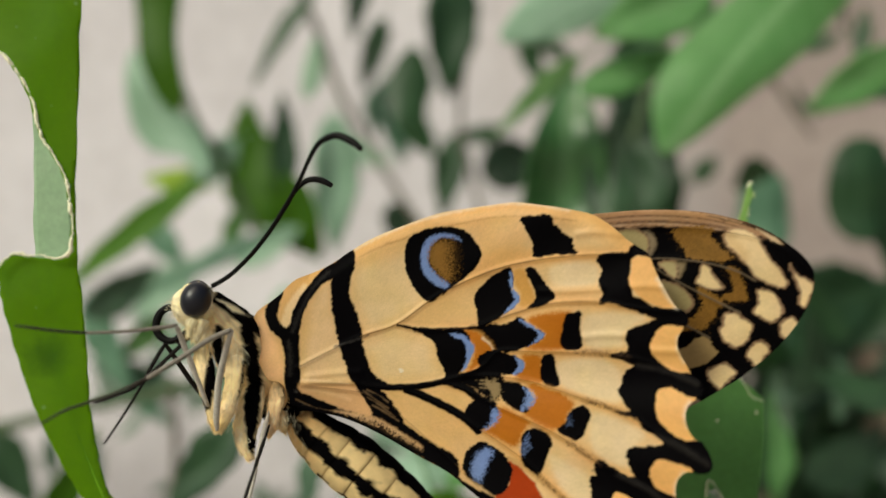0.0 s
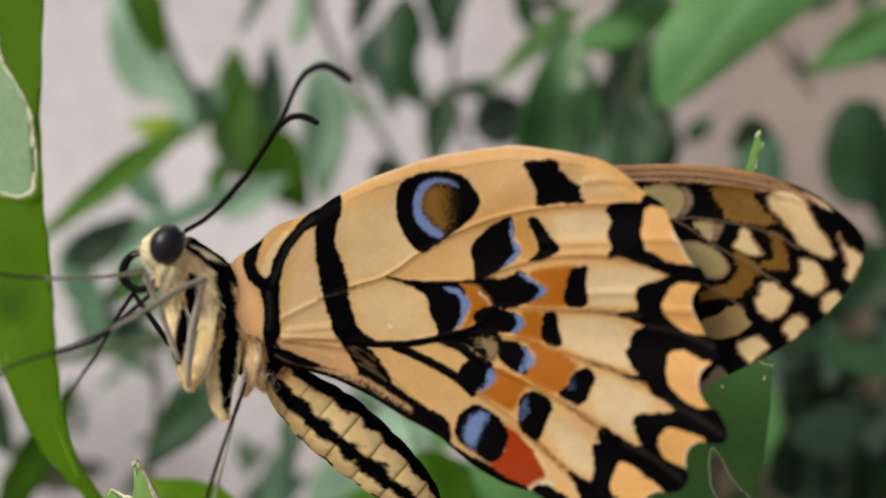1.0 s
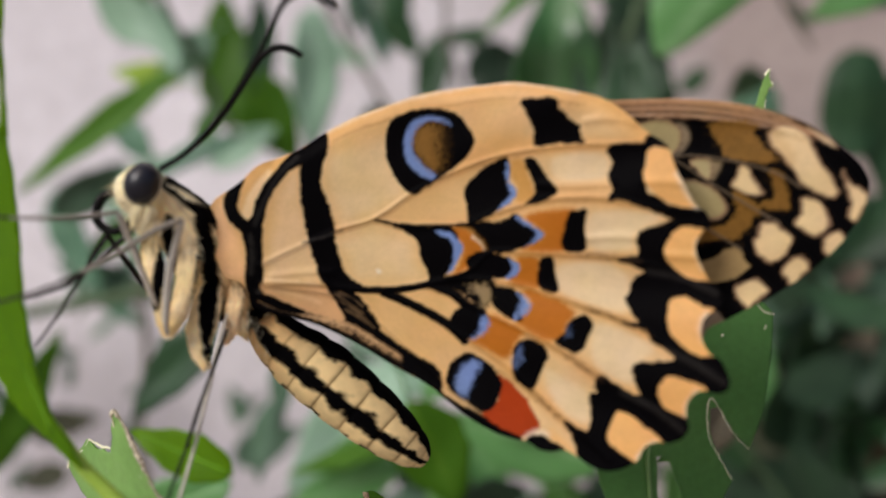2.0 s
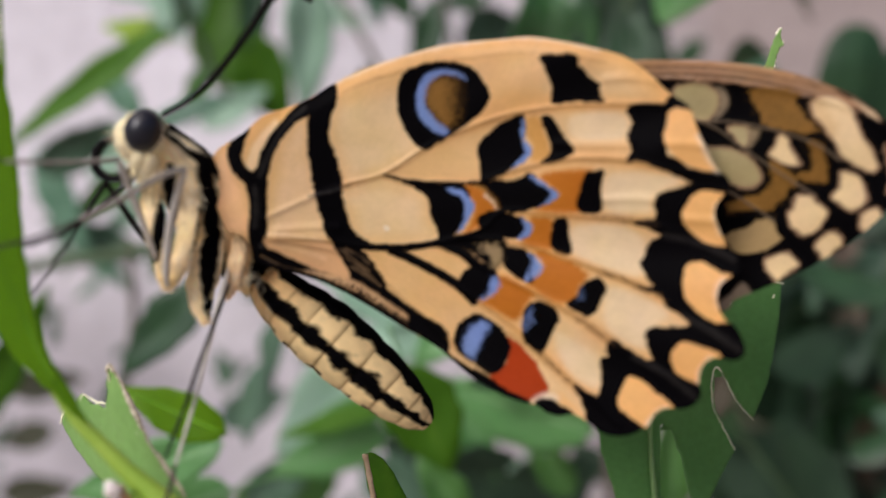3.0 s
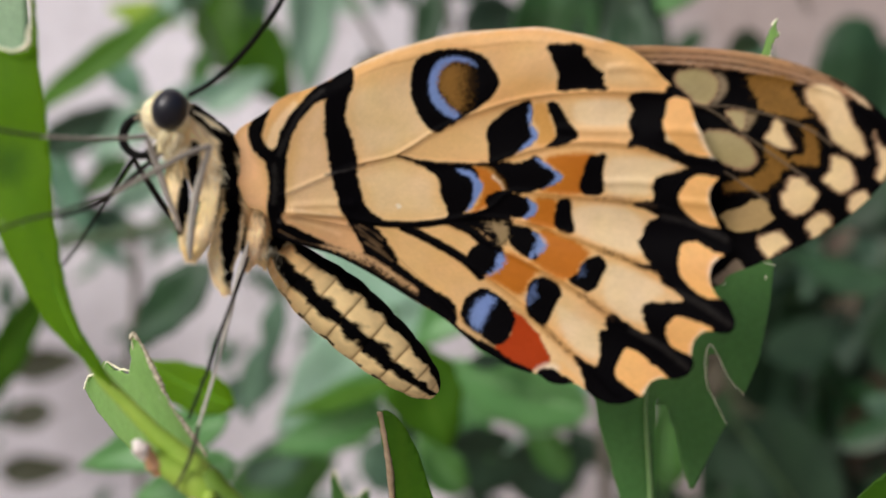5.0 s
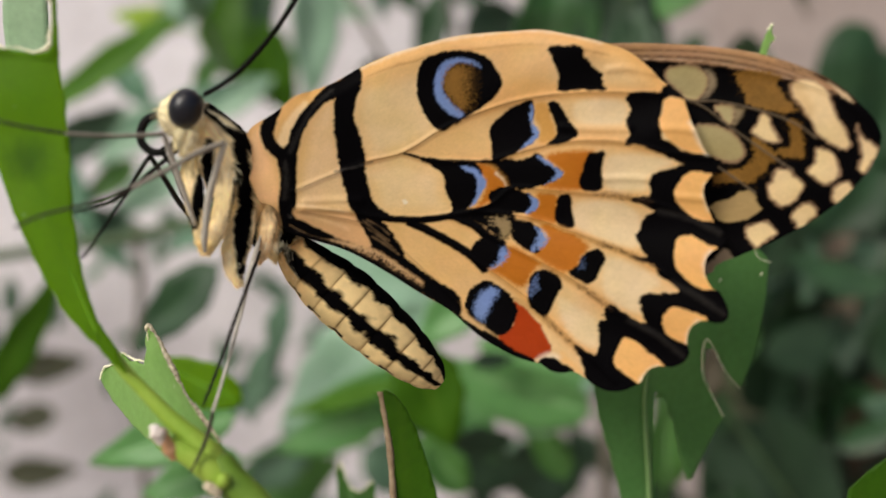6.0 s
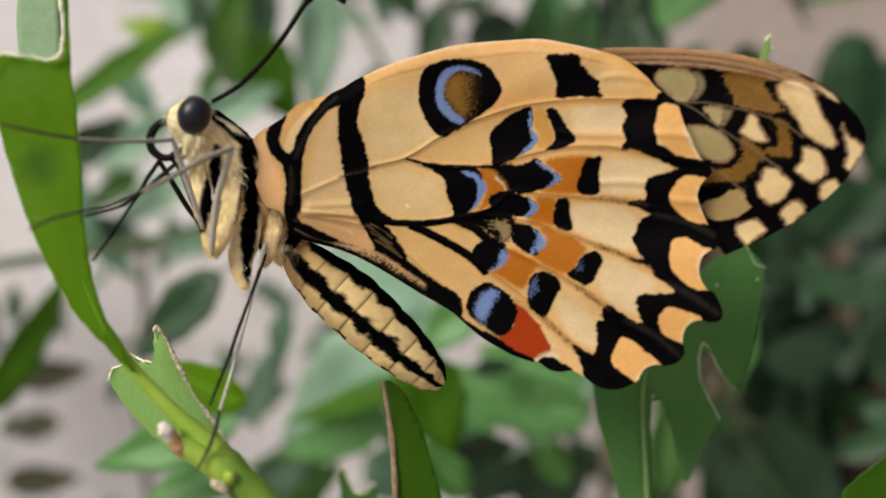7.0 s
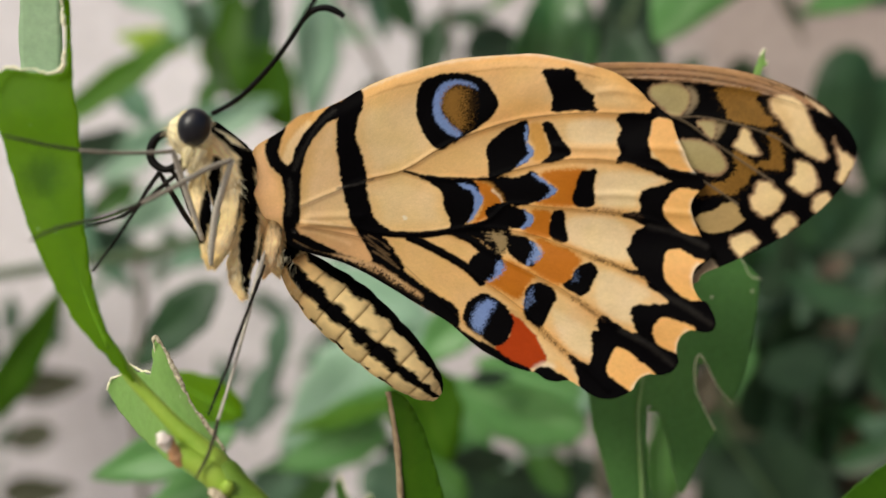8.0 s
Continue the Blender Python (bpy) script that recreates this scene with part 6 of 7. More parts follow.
def leaf(base, tip, width, mat, label, roll=0.0, fold=0.25, droop=0.08, taper=1.0, twist=0.0, petiole=True, parent=None):
    """A leaf from its stalk end to its tip, its face turned by roll about its length (0: facing the viewer)."""
    a, b = Vector(base), Vector(tip)
    x = (b - a).normalized()
    n = Vector((0, -1, 0.15))
    n = (n - x * n.dot(x)).normalized()
    y = n.cross(x)
    m = Matrix((x, y, n)).transposed().to_4x4()
    ob = leaf_mesh("leaf", (b - a).length, width, fold, droop, mat, taper, twist)
    ob.matrix_world = Matrix.Translation(a * MM) @ m @ pose(0, 0, 0, roll, 0, 0)
    t = np.linspace(0.0, 0.95, 12)
    size = (b - a).length
    rv, rf = tube(np.c_[t * size, 0 * t, 0.25 - droop * size * (t - 0.2) ** 2 + 0.03 * width * np.sin(t * 9)], [0.3, 0.25, 0.12], 6, 1)
    link_mesh("midrib", rv, rf, RIB[mat.name], ob)
    if petiole:
        v, f = tube([(-7, 0.6, -1.6), (-3, 0.3, -0.3), (2, 0, 0)], [0.28, 0.26, 0.2], 6, 3)
        link_mesh("petiole", v, f, mat, ob, uv=np.full((len(v), 2), 0.3))
    return tagged(ob, label, "leaf", group="leaves of the shrub")


def twig(name, path, radii, mat, label):
    v, f = tube(path, radii, 10, 6)
    return tagged(link_mesh(name, v, f, mat), label, "twig")


G, D, B, S = "mid-green leaf of the shrub behind", "dark green leaf of the shrub behind", "bright green leaf, lit look in its colour", "bluish green leaf with a sheen"
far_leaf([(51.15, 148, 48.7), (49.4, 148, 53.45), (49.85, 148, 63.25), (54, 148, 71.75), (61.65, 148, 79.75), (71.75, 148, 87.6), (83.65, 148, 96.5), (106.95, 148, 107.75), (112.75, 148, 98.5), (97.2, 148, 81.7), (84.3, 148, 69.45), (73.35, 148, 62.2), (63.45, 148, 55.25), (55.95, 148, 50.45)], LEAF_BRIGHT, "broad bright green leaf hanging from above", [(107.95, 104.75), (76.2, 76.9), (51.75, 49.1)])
far_leaf([(14.45, 165, 86), (17.75, 165, 92.75), (25, 165, 99.2), (39, 165, 105.15), (65.1, 165, 103.85), (62.1, 165, 95.5), (48.35, 165, 91.45), (36.1, 165, 87.45), (23.95, 165, 84.8)], LEAF_BLUE, "pale leaf, its sky sheen in the colour", [(64.25, 102.35), (39.8, 96.5), (15.05, 85.95)])
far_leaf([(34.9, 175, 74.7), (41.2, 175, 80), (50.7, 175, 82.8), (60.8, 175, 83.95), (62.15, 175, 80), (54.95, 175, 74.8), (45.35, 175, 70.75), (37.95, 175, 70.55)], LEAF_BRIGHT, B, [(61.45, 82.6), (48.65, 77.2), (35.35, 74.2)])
far_leaf([(17.35, 205, 37.75), (18.9, 205, 49.75), (21.45, 205, 61.8), (27.65, 205, 75.4), (35.9, 205, 88.65), (40.45, 205, 80.65), (44.05, 205, 65.4), (43.9, 205, 51.45), (41.5, 205, 34.4)], LEAF_SHEEN, "large glossy dark green leaf", [(31.05, 35.1), (33.05, 60.95), (35.85, 88.15)], bow=(-1.2, 2.0))
far_leaf([(-99.25, 210, 134.5), (-99.15, 210, 111.9), (-97.25, 210, 100.6), (-92.15, 210, 89.15), (-86.5, 210, 85.45), (-84.75, 210, 94.15), (-86.4, 210, 110.95), (-86.4, 210, 133.5)], LEAF_VIVID, "deep green leaf hanging down", [(-93.4, 134.05), (-91.4, 107.6), (-86.65, 86)])
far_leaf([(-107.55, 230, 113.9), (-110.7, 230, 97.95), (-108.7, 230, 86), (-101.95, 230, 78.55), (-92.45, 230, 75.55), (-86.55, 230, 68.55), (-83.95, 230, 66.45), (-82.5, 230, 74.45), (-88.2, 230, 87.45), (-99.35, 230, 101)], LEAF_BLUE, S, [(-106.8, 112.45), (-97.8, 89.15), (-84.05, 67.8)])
far_leaf([(144.3, 295, 59.35), (147.35, 295, 71.15), (153.4, 295, 78), (160.6, 295, 79.3), (168.5, 295, 75.1), (171.25, 295, 60.85), (165.95, 295, 45.05), (158.15, 295, 37.55), (149.6, 295, 39.45), (144.85, 295, 48.3)], LEAF_DARK, "round dark green leaf", [(154.85, 37.3), (158.75, 78.75)])
far_leaf([(111.1, 300, 57.95), (114.2, 300, 66.7), (121.2, 300, 69.45), (128.05, 300, 66.2), (130.7, 300, 57.3), (128.45, 300, 39.7), (110.75, 300, 40.9)], LEAF_TEAL, "rounded sage green leaf of the shrub", [(118.75, 40.35), (121.1, 68.75)])
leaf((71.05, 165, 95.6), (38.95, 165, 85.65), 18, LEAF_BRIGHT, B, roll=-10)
leaf((43.95, 200, 35.35), (48.7, 200, 72.55), 18, LEAF_DARK, D, roll=-25)
leaf((38.1, 185, 86), (11.65, 185, 65.65), 8, LEAF_MID, G, roll=20)
leaf((2.45, 290, 160.25), (-2.2, 290, 105.35), 22, LEAF_DARK, D, roll=-12)
leaf((-53.15, 290, 155.15), (-82.5, 290, 117.15), 11, LEAF_DARK, D, roll=25)
leaf((-32.9, 300, 167.35), (-41.65, 300, 136.3), 11, LEAF_DEEP, D, roll=15)
leaf((-85.5, 305, 60), (-88, 305, 117), 23, LEAF_VIVID, D, roll=0, fold=0.1)
leaf((-72.65, 305, 72.75), (-71.8, 305, 118.3), 12, LEAF_DARK, D, roll=20)
leaf((-79.5, 305, 82), (-59.5, 305, 46), 25, LEAF_VIVID, D, roll=5)
leaf((-90, 255, 69.65), (-114, 255, 75), 10.5, LEAF_YELLOW, "small yellow-green young leaf", roll=10)
leaf((-83.1, 230, 68.7), (-139.4, 230, 31), 10, LEAF_FRESH, "long narrow green leaf", roll=-5, droop=0.1)
leaf((-69.4, 250, 49.25), (-112, 250, 33), 10, LEAF_TEAL, S, roll=25)
leaf((-78.1, 250, 84.45), (-96.95, 250, 69.4), 13, LEAF_BLUE, S, roll=-20)
leaf((-41.75, 240, 89.55), (-43.2, 240, 41.35), 17, LEAF_BLUE, S, roll=-25)
leaf((-92.45, 300, 45.4), (-66.4, 300, 59.85), 13, LEAF_BLUE, S, roll=5)
leaf((-31.1, 330, 127.5), (-24.55, 330, 88.65), 15, LEAF_TEAL, S, roll=-20)
leaf((-33.75, 330, 125.1), (-37.5, 330, 102.3), 11, LEAF_SAGE, S, roll=20)
leaf((0, 320, 98.5), (-9.55, 320, 62.3), 15, LEAF_DARK, D, roll=10)
leaf((8.6, 320, 80.5), (36, 320, 85), 25, LEAF_DEEP, D, roll=0)
leaf((-30.85, 320, 69.9), (-22.4, 320, 49.85), 14, LEAF_DEEP, D, roll=0)
leaf((-28.65, 320, 152.3), (-40.3, 320, 120.2), 11, LEAF_DARK, D, roll=-10)
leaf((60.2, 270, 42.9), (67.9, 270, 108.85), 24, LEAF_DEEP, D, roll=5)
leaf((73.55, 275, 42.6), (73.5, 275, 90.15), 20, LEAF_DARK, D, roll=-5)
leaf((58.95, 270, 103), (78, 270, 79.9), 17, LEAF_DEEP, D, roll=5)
leaf((84.3, 280, 128.9), (60.7, 280, 108.05), 16, LEAF_DARK, D, roll=-10)
leaf((101.45, 290, 124.2), (92.45, 290, 148.35), 16, LEAF_DARK, D, roll=10)
leaf((144.65, 220, 91), (112.1, 220, 73.1), 15, LEAF_BRIGHT, B, roll=-20)
leaf((146.25, 230, 82.7), (129.45, 230, 80.1), 13, LEAF_SAGE, S, roll=20)
leaf((66.95, 260, 45.3), (67.8, 260, 78.3), 18, LEAF_DARK, D, roll=-20)
leaf((100.8, 250, -54), (101.7, 250, -13.7), 11, LEAF_BRIGHT, B, roll=10, petiole=False)
leaf((116.65, 270, 10.1), (151.8, 270, 20.1), 30, LEAF_DARK, D, roll=12)
leaf((102.95, 270, -5.35), (133.25, 270, -23.35), 28, LEAF_DEEP, D, roll=-12)
leaf((-108.9, 150, -41.9), (-90.0, 150, -8.6), 8.9, LEAF_VIVID, D, roll=25, fold=0.12)
leaf((-46.05, 120, -6.9), (-64.15, 120, -25), 11, LEAF_DARK, D, roll=10)
leaf((-31.7, 70, -27.8), (-54.8, 70, -35.6), 8, LEAF_BRIGHT, B, roll=-5, droop=0.12, petiole=False)
leaf((-32.95, 80, -37.1), (-49.7, 80, -43.15), 8, LEAF_BRIGHT, B, roll=10)
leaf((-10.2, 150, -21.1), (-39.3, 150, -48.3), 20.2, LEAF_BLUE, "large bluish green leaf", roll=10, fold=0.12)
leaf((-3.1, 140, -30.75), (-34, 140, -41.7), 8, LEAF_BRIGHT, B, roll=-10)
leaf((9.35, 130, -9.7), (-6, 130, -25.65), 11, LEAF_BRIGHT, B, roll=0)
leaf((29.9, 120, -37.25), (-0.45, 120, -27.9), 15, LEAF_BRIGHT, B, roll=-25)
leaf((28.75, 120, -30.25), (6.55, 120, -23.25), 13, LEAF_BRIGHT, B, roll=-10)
leaf((19.65, 150, -48.35), (37.15, 150, -26.8), 12, LEAF_BLUE, S, roll=10)
# near-black leaf filling what is only darkness under the leaves
leaf((-0.55, 160, -54.7), (24.75, 160, -58.9), 18, LEAF_DEEP, D, roll=20)
leaf((4, 110, -50.9), (-4.9, 110, -39.8), 8, LEAF_MID, G, roll=10)
leaf((-6.35, 90, -19.7), (1.6, 90, -37.5), 13, LEAF_VIVID, "dark green leaf hanging behind the abdomen", roll=5, droop=0.02)
leaf((-25.4, 45, -21.4), (-37.7, 45, -15.7), 5.5, LEAF_NEAR, "vivid yellow-green small leaf", roll=10, droop=0.1, petiole=False)
leaf((-38.55, 160, -16.75), (-42.75, 160, -35), 9, LEAF_SAGE, S, roll=40)
leaf((-42.75, 160, -28), (-48.35, 160, -47.65), 9, LEAF_SAGE, S, roll=40)
leaf((45.1, 120, -53.6), (46.25, 120, -30.25), 11, LEAF_MID, S, roll=20)
leaf((-13.8, 170, -29.15), (-3.5, 170, -17.45), 11, LEAF_BLUE, S, roll=20)
leaf((-138.85, 260, 26.2), (-111.35, 260, 42.95), 15, LEAF_SAGE, S, roll=40)

leaf((-225.6, 420, -73.5), (-185.7, 420, -68.2), 17.7, LEAF_OLIVE, "dim olive leaf close to the wall", roll=10)
leaf((-202.0, 420, -96.6), (-231.5, 420, -100.7), 15.9, LEAF_OLIVE, "dim olive leaf close to the wall", roll=10)
leaf((-231.5, 420, -127.3), (-191.6, 420, -125.5), 17.1, LEAF_OLIVE, "dim olive leaf close to the wall", roll=10)

leaf((43.35, 90, -30.1), (47.3, 90, -19.7), 6, LEAF_DEAD, "dead brown leaf in the shrub", roll=10, petiole=False)
leaf((117.65, 250, -23.1), (154.55, 250, -7.55), 22, LEAF_SAGE, S, roll=-10)
leaf((113.25, 260, -39.8), (143.25, 260, -23.8), 18, LEAF_DARK, D, roll=10)
leaf((135.15, 270, -57.5), (159.9, 270, -36.9), 18, LEAF_DEEP, D, roll=0)
leaf((105.6, 240, -7.35), (119.7, 240, 7.7), 14, LEAF_SAGE, S, roll=10)
leaf((10.7, 160, -53.3), (2.25, 160, -36.4), 9, LEAF_BRIGHT, B, roll=10)
leaf((30.35, 160, -61.75), (20.55, 160, -44.85), 9, LEAF_MID, G, roll=-10)

leaf((-142.85, 270, 35.35), (-126.7, 270, -3.4), 15, LEAF_TEAL, S, roll=20)
leaf((-108.75, 280, -4.95), (-147.55, 280, 10.3), 13, LEAF_SAGE, S, roll=5)
leaf((-111.05, 270, 24.8), (-131.7, 270, 9.35), 10, LEAF_MID, G, roll=-15)
leaf((-172.6, 260, -12.25), (-158.6, 260, -40.85), 18, LEAF_DARK, D, roll=10)
leaf((-65.4, 210, -83.3), (-31.35, 210, -69.7), 22, LEAF_MID, G, roll=15)
leaf((-56.55, 200, -73.8), (-36.85, 200, -59), 14, LEAF_SAGE, S, roll=20)
leaf((-26.25, 230, -70.9), (-4.35, 230, -83.65), 18, LEAF_SAGE, S, roll=-5)
leaf((-12.2, 142, -40.9), (-39.0, 142, -50.8), 10.8, LEAF_BRIGHT, S, roll=-8, fold=0.05, petiole=False)
leaf((155.3, 260, -91.85), (137.25, 260, -59.85), 18, LEAF_DEAD, "dead brown leaf in the shrub", roll=10)
leaf((20.45, 220, -80.9), (46.9, 220, -68.6), 22, LEAF_DEEP, D, roll=10)
leaf((137.05, 250, -61.95), (150.65, 250, -46.4), 20, LEAF_DEEP, D, roll=-5)
leaf((-94.15, 280, 23.55), (-125.9, 280, 4.45), 15, LEAF_BLUE, S, roll=10)
leaf((-105.5, 290, 48.15), (-133.8, 290, 24.2), 14, LEAF_BLUE, S, roll=-10)
leaf((-75.05, 280, 12.95), (-102.6, 280, -8.25), 14, LEAF_TEAL, S, roll=15)
leaf((-139.7, 300, 4.7), (-121.8, 300, -17.7), 12, LEAF_TEAL, S, roll=30)
leaf((-93, 320, -73.6), (-64.55, 320, -61), 16, LEAF_SAGE, S, roll=10)
leaf((180.9, 300, 70.95), (169.95, 300, 19.8), 34, LEAF_DARK, D, roll=5)
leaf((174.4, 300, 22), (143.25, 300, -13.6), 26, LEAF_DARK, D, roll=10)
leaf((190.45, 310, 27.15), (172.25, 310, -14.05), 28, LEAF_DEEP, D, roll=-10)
# near-black leaf in place of a shaded gap between the bright leaves
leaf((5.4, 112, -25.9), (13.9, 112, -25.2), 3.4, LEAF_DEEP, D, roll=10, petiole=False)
# narrow leaf standing for the folded leaf's yellow-green midrib
leaf((-9.8, 134, -33.2), (-35.5, 134, -40.9), 5.0, LEAF_FRESH, "narrow leaf in place of a bright midrib", roll=-10, fold=0.05, petiole=False)
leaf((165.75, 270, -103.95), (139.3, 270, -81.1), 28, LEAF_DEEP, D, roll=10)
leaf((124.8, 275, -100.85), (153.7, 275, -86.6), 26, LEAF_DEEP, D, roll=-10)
leaf((-100.2, 250, 42.5), (-115.7, 250, 63.1), 10.1, LEAF_TEAL, S, roll=10)
leaf((-78.1, 255, 61.7), (-86.5, 255, 42.4), 8.3, LEAF_MID, G, roll=10)
leaf((-2.1, 175, -23.8), (-34.25, 175, -2.1), 14, LEAF_BLUE, S, roll=10)

leaf((109.9, 250, -63.9), (90.1, 250, -48.3), 13.6, LEAF_OLIVE, "dim olive leaf in the shrub", roll=15)
leaf((134.1, 235, -75.8), (144.1, 235, -46.1), 17.6, LEAF_RUST, "withered reddish brown leaf in the shrub", roll=10)
# tan leaves standing for pale brownish gaps in the thicket
leaf((126.3, 240, -31.8), (137.0, 240, -23.3), 8.7, LEAF_TAN, "small tan leaf added for a pale spot", roll=10)
leaf((125.3, 240, -8.8), (135.7, 240, -2.6), 7.9, LEAF_TAN, "small tan leaf added for a pale spot", roll=-10)

# twigs of the shrub
twig("twig", [(73.35, 200, -40.95), (84.85, 200, -57.4), (98, 200, -75.45), (106.2, 200, -88.6)], [0.5, 0.5, 0.5], STEM_FAR, "thin dim green shrub stem")
twig("twig", [(-63.95, 300, 164.9), (-55.5, 300, 142.2), (-47.45, 300, 115.05), (-36.95, 300, 92.9), (-24.4, 300, 68.55), (-9.85, 300, 44.5)], [1.7, 1.6, 1.5, 1.3, 1.2], TWIG, "slim grey-brown twig of the shrub")
twig("twig", [(4.25, 300, 120.75), (1.55, 300, 97.2), (5.6, 300, 71.1), (8.75, 300, 50.1)], [1.2, 1.1, 1.0], TWIG, "slim grey-brown twig of the shrub")
twig("twig", [(-98.4, 240, 114.05), (-89.2, 240, 89), (-79.9, 240, 72.35), (-69.1, 240, 48)], [1.3, 1.2, 1.2], STEM_FAR, "thin green shrub stem")
twig("twig", [(107.9, 240, 92.4), (114.25, 240, 80.05), (120.65, 240, 68.8)], [1.2, 1.0, 0.6], TWIG, "short broken twig of the shrub")
twig("twig", [(-157.45, 230, -10.75), (-124.65, 230, -5.3), (-102.8, 230, -2.55), (-82.75, 230, 2), (-66.35, 230, 3.85)], [1.9, 1.9, 1.8], STEM_FAR, "dim green horizontal twig of the shrub")
twig("twig", [(-98.25, 230, 2), (-97.3, 230, -21.7), (-100.05, 230, -47.2), (-97.3, 230, -69.05)], [1.3, 1.2, 1.2], TWIG, "thin grey-green upright stem")
twig("twig", [(45.95, 220, 37.7), (54.3, 220, 62.55), (63.5, 220, 85.95), (74.65, 220, 109.55)], [1.4, 1.3, 1.1], STEM_FAR, "thin green shrub stem")

# woody stems that carry the shrub, rooted in the soil
for path in ([(70, 300, -602), (64, 305, -420), (82, 296, -250), (98, 200, -150), (106.2, 200, -88.6)], [(60, 310, -602), (50, 312, -400), (58, 270, -220), (52, 225, -120), (45.95, 220, 37.7)],
             [(-110, 320, -602), (-118, 315, -380), (-104, 270, -200), (-97.3, 230, -69.05)], [(150, 330, -602), (160, 325, -400), (172, 310, -230), (180, 300, -140)]):
    twig("shrub_stem", path, [6, 5, 4, 2, 1.2], TWIG, "grey-brown woody stem rooted in the soil")

# the thicket under and behind, too dense to count; LEAF_DEEP carries its shade


def thicket(name, count, place, size, mats, label, seed):
    r = random.Random(seed)
    v, f, uv = [], [], []
    for _ in range(count):
        c, s, w = place(r), r.uniform(*size), r.uniform(0.35, 0.6)
        e = Euler((r.uniform(-0.9, 0.9), r.uniform(-3.1, 3.1), r.uniform(-0.9, 0.9))).to_matrix()
        k = len(v)
        prof = ((0, 0), (0.15, 0.6), (0.4, 1.0), (0.7, 0.75), (1, 0))
        for t, h in prof:
            for side in (-1, 0, 1):
                p = e @ Vector(((t - 0.5) * s, 0.12 * s * h * abs(side) - 0.15 * s * t * t, side * h * w * s / 2))
                v.append((c[0] + p.x, c[1] + p.y, c[2] + p.z))
                uv.append((side * 0.5, t))
        for i in range(4):
            for j in range(2):
                f.append([k + i * 3 + j, k + i * 3 + j + 1, k + (i + 1) * 3 + j + 1, k + (i + 1) * 3 + j])
    ob = link_mesh(name, v, f, mats, None, uv=uv)
    return tagged(ob, label, "foliage", kind="stuff")


thicket("foliage", 240, lambda r: (r.uniform(95, 260), r.uniform(210, 390), r.uniform(-190, 20) - 20), (22, 48), LEAF_DEEP, "dense foliage, its shade in the leaf colour", 1)
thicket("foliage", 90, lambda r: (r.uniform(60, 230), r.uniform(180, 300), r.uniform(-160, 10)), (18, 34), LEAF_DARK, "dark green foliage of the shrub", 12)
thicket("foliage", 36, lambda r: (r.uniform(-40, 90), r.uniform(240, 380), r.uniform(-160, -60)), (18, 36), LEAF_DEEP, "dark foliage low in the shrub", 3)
thicket("foliage", 35, lambda r: (r.uniform(-260, -40), r.uniform(380, 470), r.uniform(-230, -80)), (12, 26), LEAF_SAGE, "sparse low leaves by the wall", 4)
# added out of view to shade the lower left of the wall
thicket("foliage", 75, lambda r: (r.uniform(-420, -225), r.uniform(250, 360), r.uniform(-60, 75)), (25, 50), LEAF_DARK, "unseen foliage added to shade the wall", 7)
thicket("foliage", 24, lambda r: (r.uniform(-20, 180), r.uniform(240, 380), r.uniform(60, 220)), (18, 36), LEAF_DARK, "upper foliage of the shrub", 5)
# added small leaves that darken the low wall at the left
thicket("foliage", 34, lambda r: (r.uniform(-230, -20), r.uniform(400, 475), r.uniform(-75, 25)), (14, 25), LEAF_SAGE, "small leaves added to darken the wall", 8)
thicket("foliage", 12, lambda r: (r.uniform(95, 230), r.uniform(190, 260), r.uniform(-55, 10)), (14, 28), LEAF_SAGE, "greyish leaves low in the shrub", 9)
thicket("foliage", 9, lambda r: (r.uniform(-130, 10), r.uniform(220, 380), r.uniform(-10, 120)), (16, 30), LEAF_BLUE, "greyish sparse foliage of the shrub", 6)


# ---- setting: plastered wall behind, and the ground ----
def wall_mat():
    m, nt, links, b = nodes_of("weathered_plaster")
    n1 = noise_node(nt, links, 6.0, 5.0, 0.6)
    n2 = noise_node(nt, links, 90.0, 6.0, 0.65)
    r1 = ramp_node(nt, links, n1.outputs["Fac"], [(0.35, (0.69, 0.65, 0.685)), (0.65, (0.855, 0.815, 0.86))])
    r2 = ramp_node(nt, links, n2.outputs["Fac"], [(0.3, (0.8, 0.79, 0.78)), (0.7, (1.05, 1.05, 1.05))])
    # browner and darker towards +x, across a ragged border
    tc = nt.new("ShaderNodeTexCoord")
    sep = nt.new("ShaderNodeSeparateXYZ")
    links.new(tc.outputs["Object"], sep.inputs[0])
    add = nt.new("ShaderNodeMath")
    add.operation, add.inputs[1].default_value = "MULTIPLY_ADD", 0.16
    links.new(n1.outputs["Fac"], add.inputs[0])
    links.new(sep.outputs[0], add.inputs[2])
    r3 = ramp_node(nt, links, add.outputs[0], [(0.06, (1.0, 1.0, 1.0)), (0.26, (0.52, 0.45, 0.40))])
    col = mul_node(nt, links, r1.outputs[0], r2.outputs[0])
    links.new(mul_node(nt, links, col, r3.outputs[0]), b.inputs["Base Color"])
    b.inputs["Roughness"].default_value = 0.9
    bump_node(nt, links, n2.outputs["Fac"], 0.5, 0.003, b)
    return m


def box(name, x0, x1, y0, y1, z0, z1, mat, label, category):
    bm = bmesh.new()
    bmesh.ops.create_cube(bm, size=1.0)
    for q in bm.verts:
        q.co = (x0 if q.co.x < 0 else x1, y0 if q.co.y < 0 else y1, z0 if q.co.z < 0 else z1)
    me = bpy.data.meshes.new(name)
    bm.to_mesh(me)
    bm.free()
    me.materials.append(mat)
    return tagged(new(name, me), label, category, kind="structure")


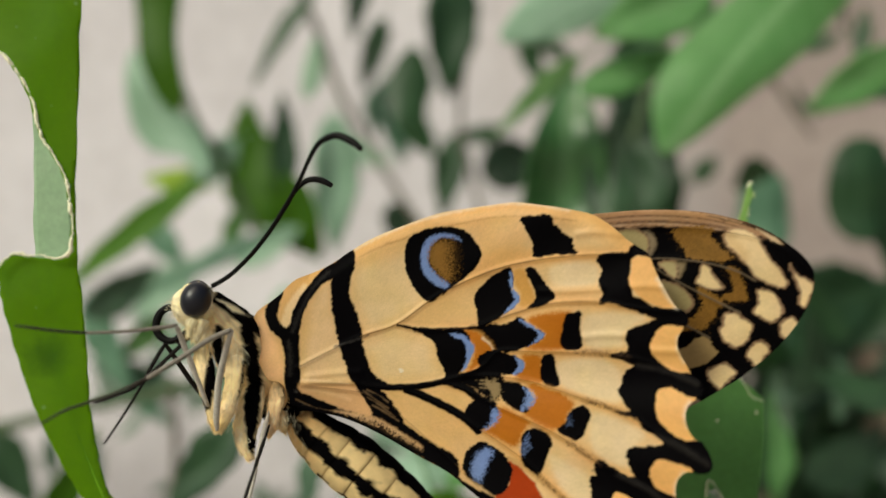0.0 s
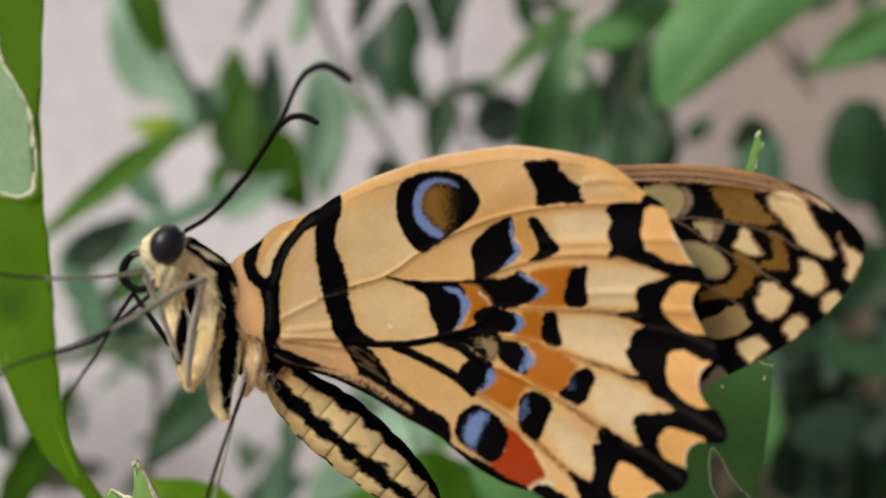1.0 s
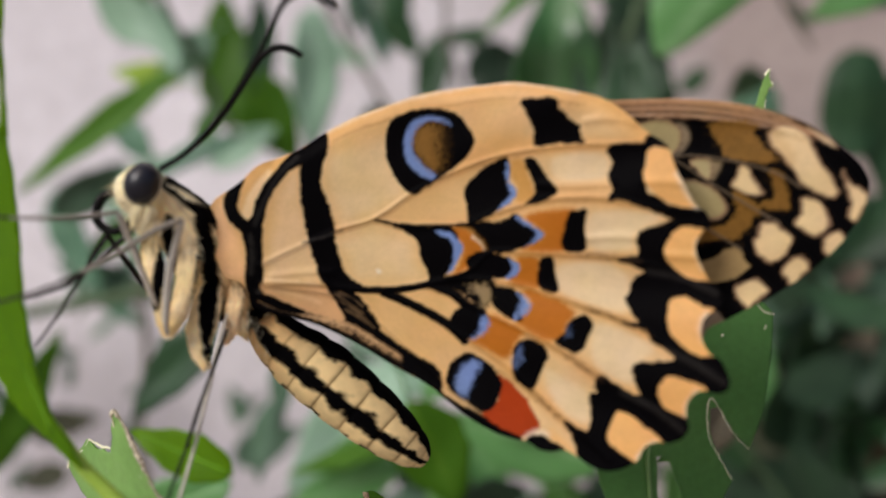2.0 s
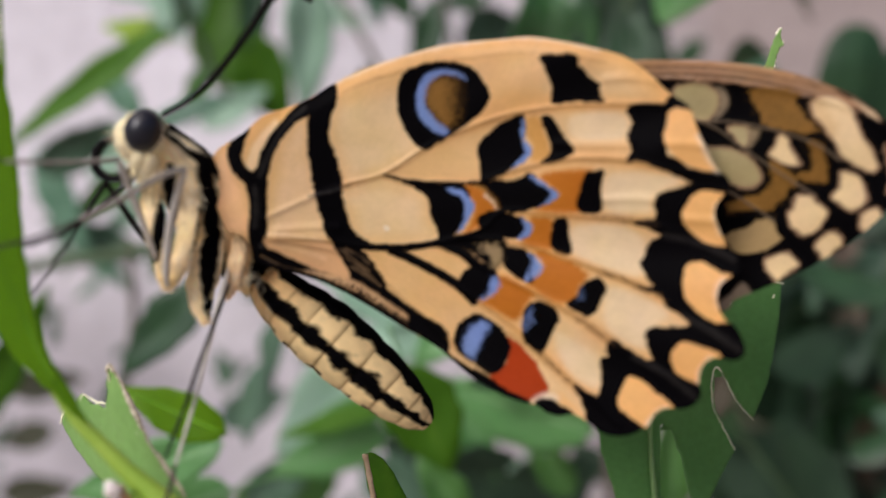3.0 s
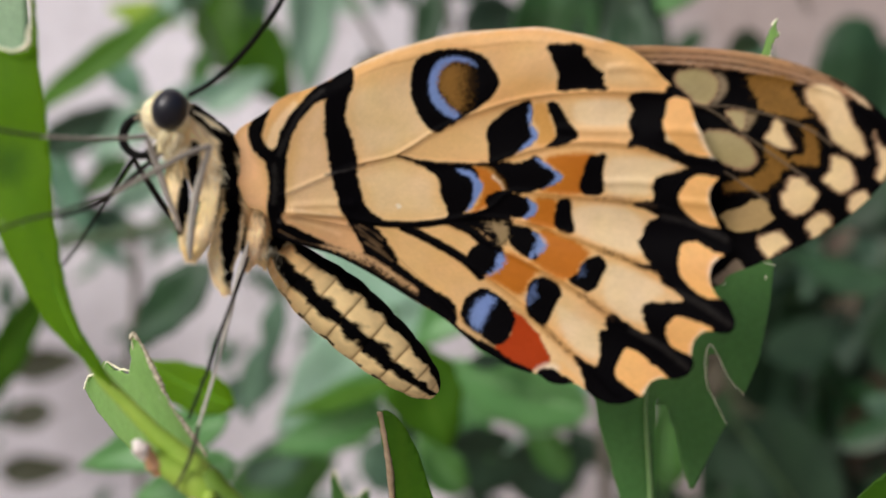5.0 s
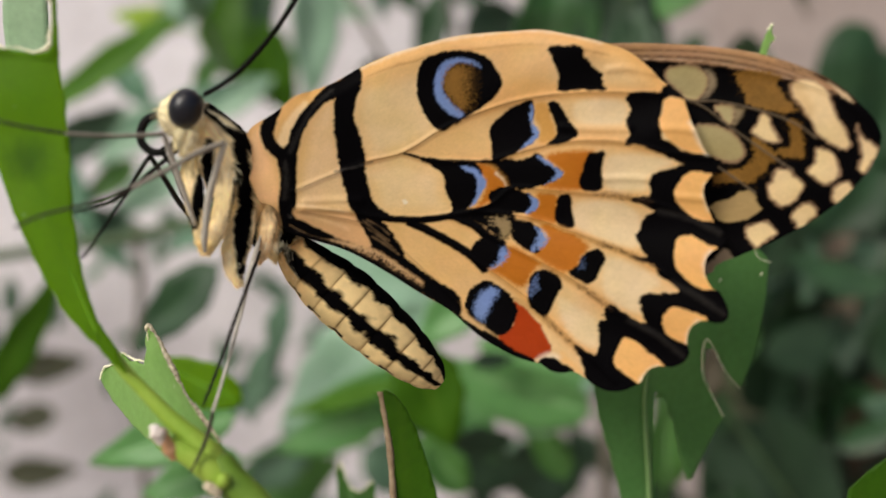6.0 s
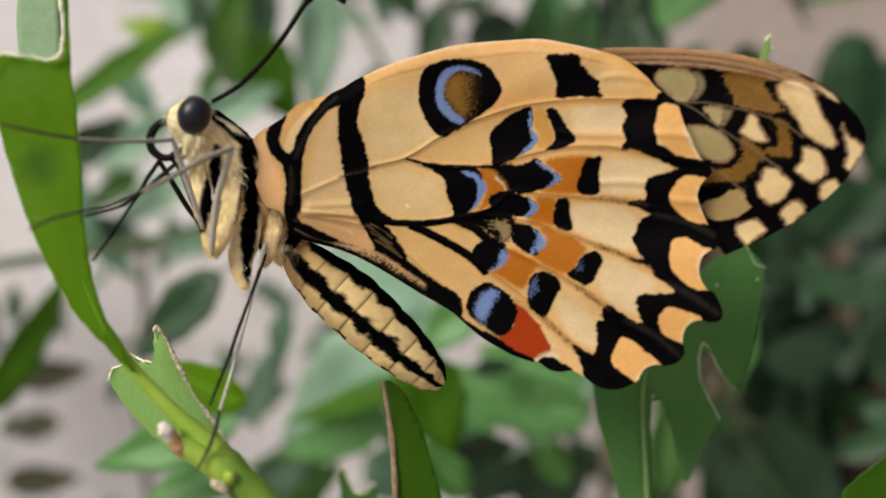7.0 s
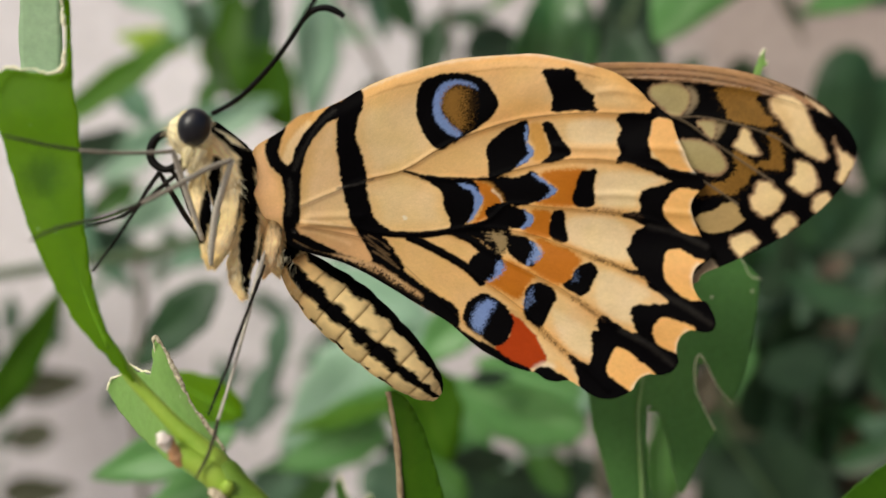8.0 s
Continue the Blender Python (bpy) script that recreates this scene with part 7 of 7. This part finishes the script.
wall = box("wall_back", -3.0, 3.0, 0.50, 0.65, -0.6, 2.2, wall_mat(), "pinkish grey weathered plaster wall", "wall")
soil = plain_mat("pale_soil", (0.22, 0.18, 0.15), (0.40, 0.35, 0.31), 60.0, rough=0.95, bump=0.6, depth=0.004)
gm = bpy.data.meshes.new("ground")
gm.from_pydata([(-40, -40, -0.6), (40, -40, -0.6), (40, 40, -0.6), (-40, 40, -0.6)], [], [(0, 1, 2, 3)])
gm.materials.append(soil)
tagged(new("ground", gm), "pale dry soil", "ground", kind="structure")


# ---- what moves: the wings, and leaves in the air ----
def slide(dx, dz, turn):
    return pose((SLIDE[0] + dx) * MM, 0, (SLIDE[1] + dz) * MM, 0, turn, 0)


def sway(dx, turn, yaw):
    """The strap leaf swinging about the end of its stalk."""
    x, y, z = (-24, -6.8, -7.85)
    return pose((x + dx) * MM, y * MM, z * MM, 0, turn, 0) @ pose(0, 0, 0, 0, 0, yaw) @ pose(-x * MM, -y * MM, -z * MM)


def motions():
    rows = [
        (0, slide(-1.00, -0.75, -3.50)),
        (0.5, slide(-0.03, -0.78, -1.52)),
        (1, slide(0.34, -0.79, -0.79)),
        (1.5, slide(-0.52, -0.70, -1.83)),
        (3, slide(0.78, -0.78, 0.65)),
        (3.5, slide(0.37, -0.64, 0.08)),
        (4, slide(0.26, -0.71, -0.35)),
        (4.5, slide(1.03, -0.64, 1.28)),
        (6, slide(0.45, -0.20, 1.11)),
        (6.5, slide(0.97, -0.04, 1.84)),
        (7, slide(0.08, 0.10, 0.30)),
        (7.5, slide(-0.21, 0.00, -0.41)),
        (8, slide(0.00, 0.00, 0.00)),
    ]
    walk(forewing, rows)
    walk(far_fore, rows)
    # the near hindwing easing shut
    walk(hindwing, [(t, pose(0, 0, 0, rx, ry, rz)) for t, rx, ry, rz in (
        (0, -0.2, -0.1, -6.8), (0.5, -0.05, -0.15, -6.6), (1, 0, -0.2, -6.9), (1.5, -0.05, -0.15, -6.3), (3, 0.2, 0.2, -3.8), (3.5, 0.35, 0.05, -3.9), (4, 0.4, 0.05, -3.4),
        (4.5, 0.25, 0.4, -2.9), (6, 0.25, 0.3, -1.9), (6.5, 0, 0.35, -1.35), (7, 0.2, 0.05, -1.2), (7.5, 0.1, 0, -0.45), (8, 0, 0, 0))])
    walk(blade, [(t, sway(dx, turn, yaw)) for t, dx, turn, yaw in (
        (0, -0.5, 1.25, 11), (0.5, -0.08, 1.0, 9), (1, 0, 0.9, 3), (1.5, -0.03, 1.1, 2), (3, 0.4, 0.5, 14), (3.5, 0.3, 0.3, 12),
        (4.5, 0.28, 0.1, 6), (6, 0.02, 0.25, 3), (6.5, 0, 0, 1), (7, -0.1, 0.3, 2), (7.5, 0.06, -0.3, 2), (8, 0, 0, 0))])
    walk(tip_leaf, [(t, pose(dx * MM, 0, dz * MM)) for t, dx, dz in (
        (0, 0.6, -0.55), (0.5, -0.15, -0.4), (1, -0.1, -0.3), (1.5, 0.4, -0.4), (3, -0.35, 0.15), (4.5, -0.4, 0.2), (6, -0.3, 0.1), (6.5, -0.15, 0), (8, 0, 0))])
    walk(mid_leaf, [
        (0, pose(-0.80 * MM, 0, -3.07 * MM)),
        (1.5, pose(-0.80 * MM, 0, -3.07 * MM)),
        (3, pose(-0.80 * MM, 0, -3.07 * MM)),
        (3.5, pose(-0.49 * MM, 0, -2.57 * MM)),
        (4.5, pose(-0.14 * MM, 0, -2.34 * MM)),
        (6.5, pose(-0.90 * MM, 0, -0.48 * MM)),
        (7, pose(-0.78 * MM, 0, -0.03 * MM)),
        (8, pose(0.00 * MM, 0, 0.00 * MM)),
    ])


motions()
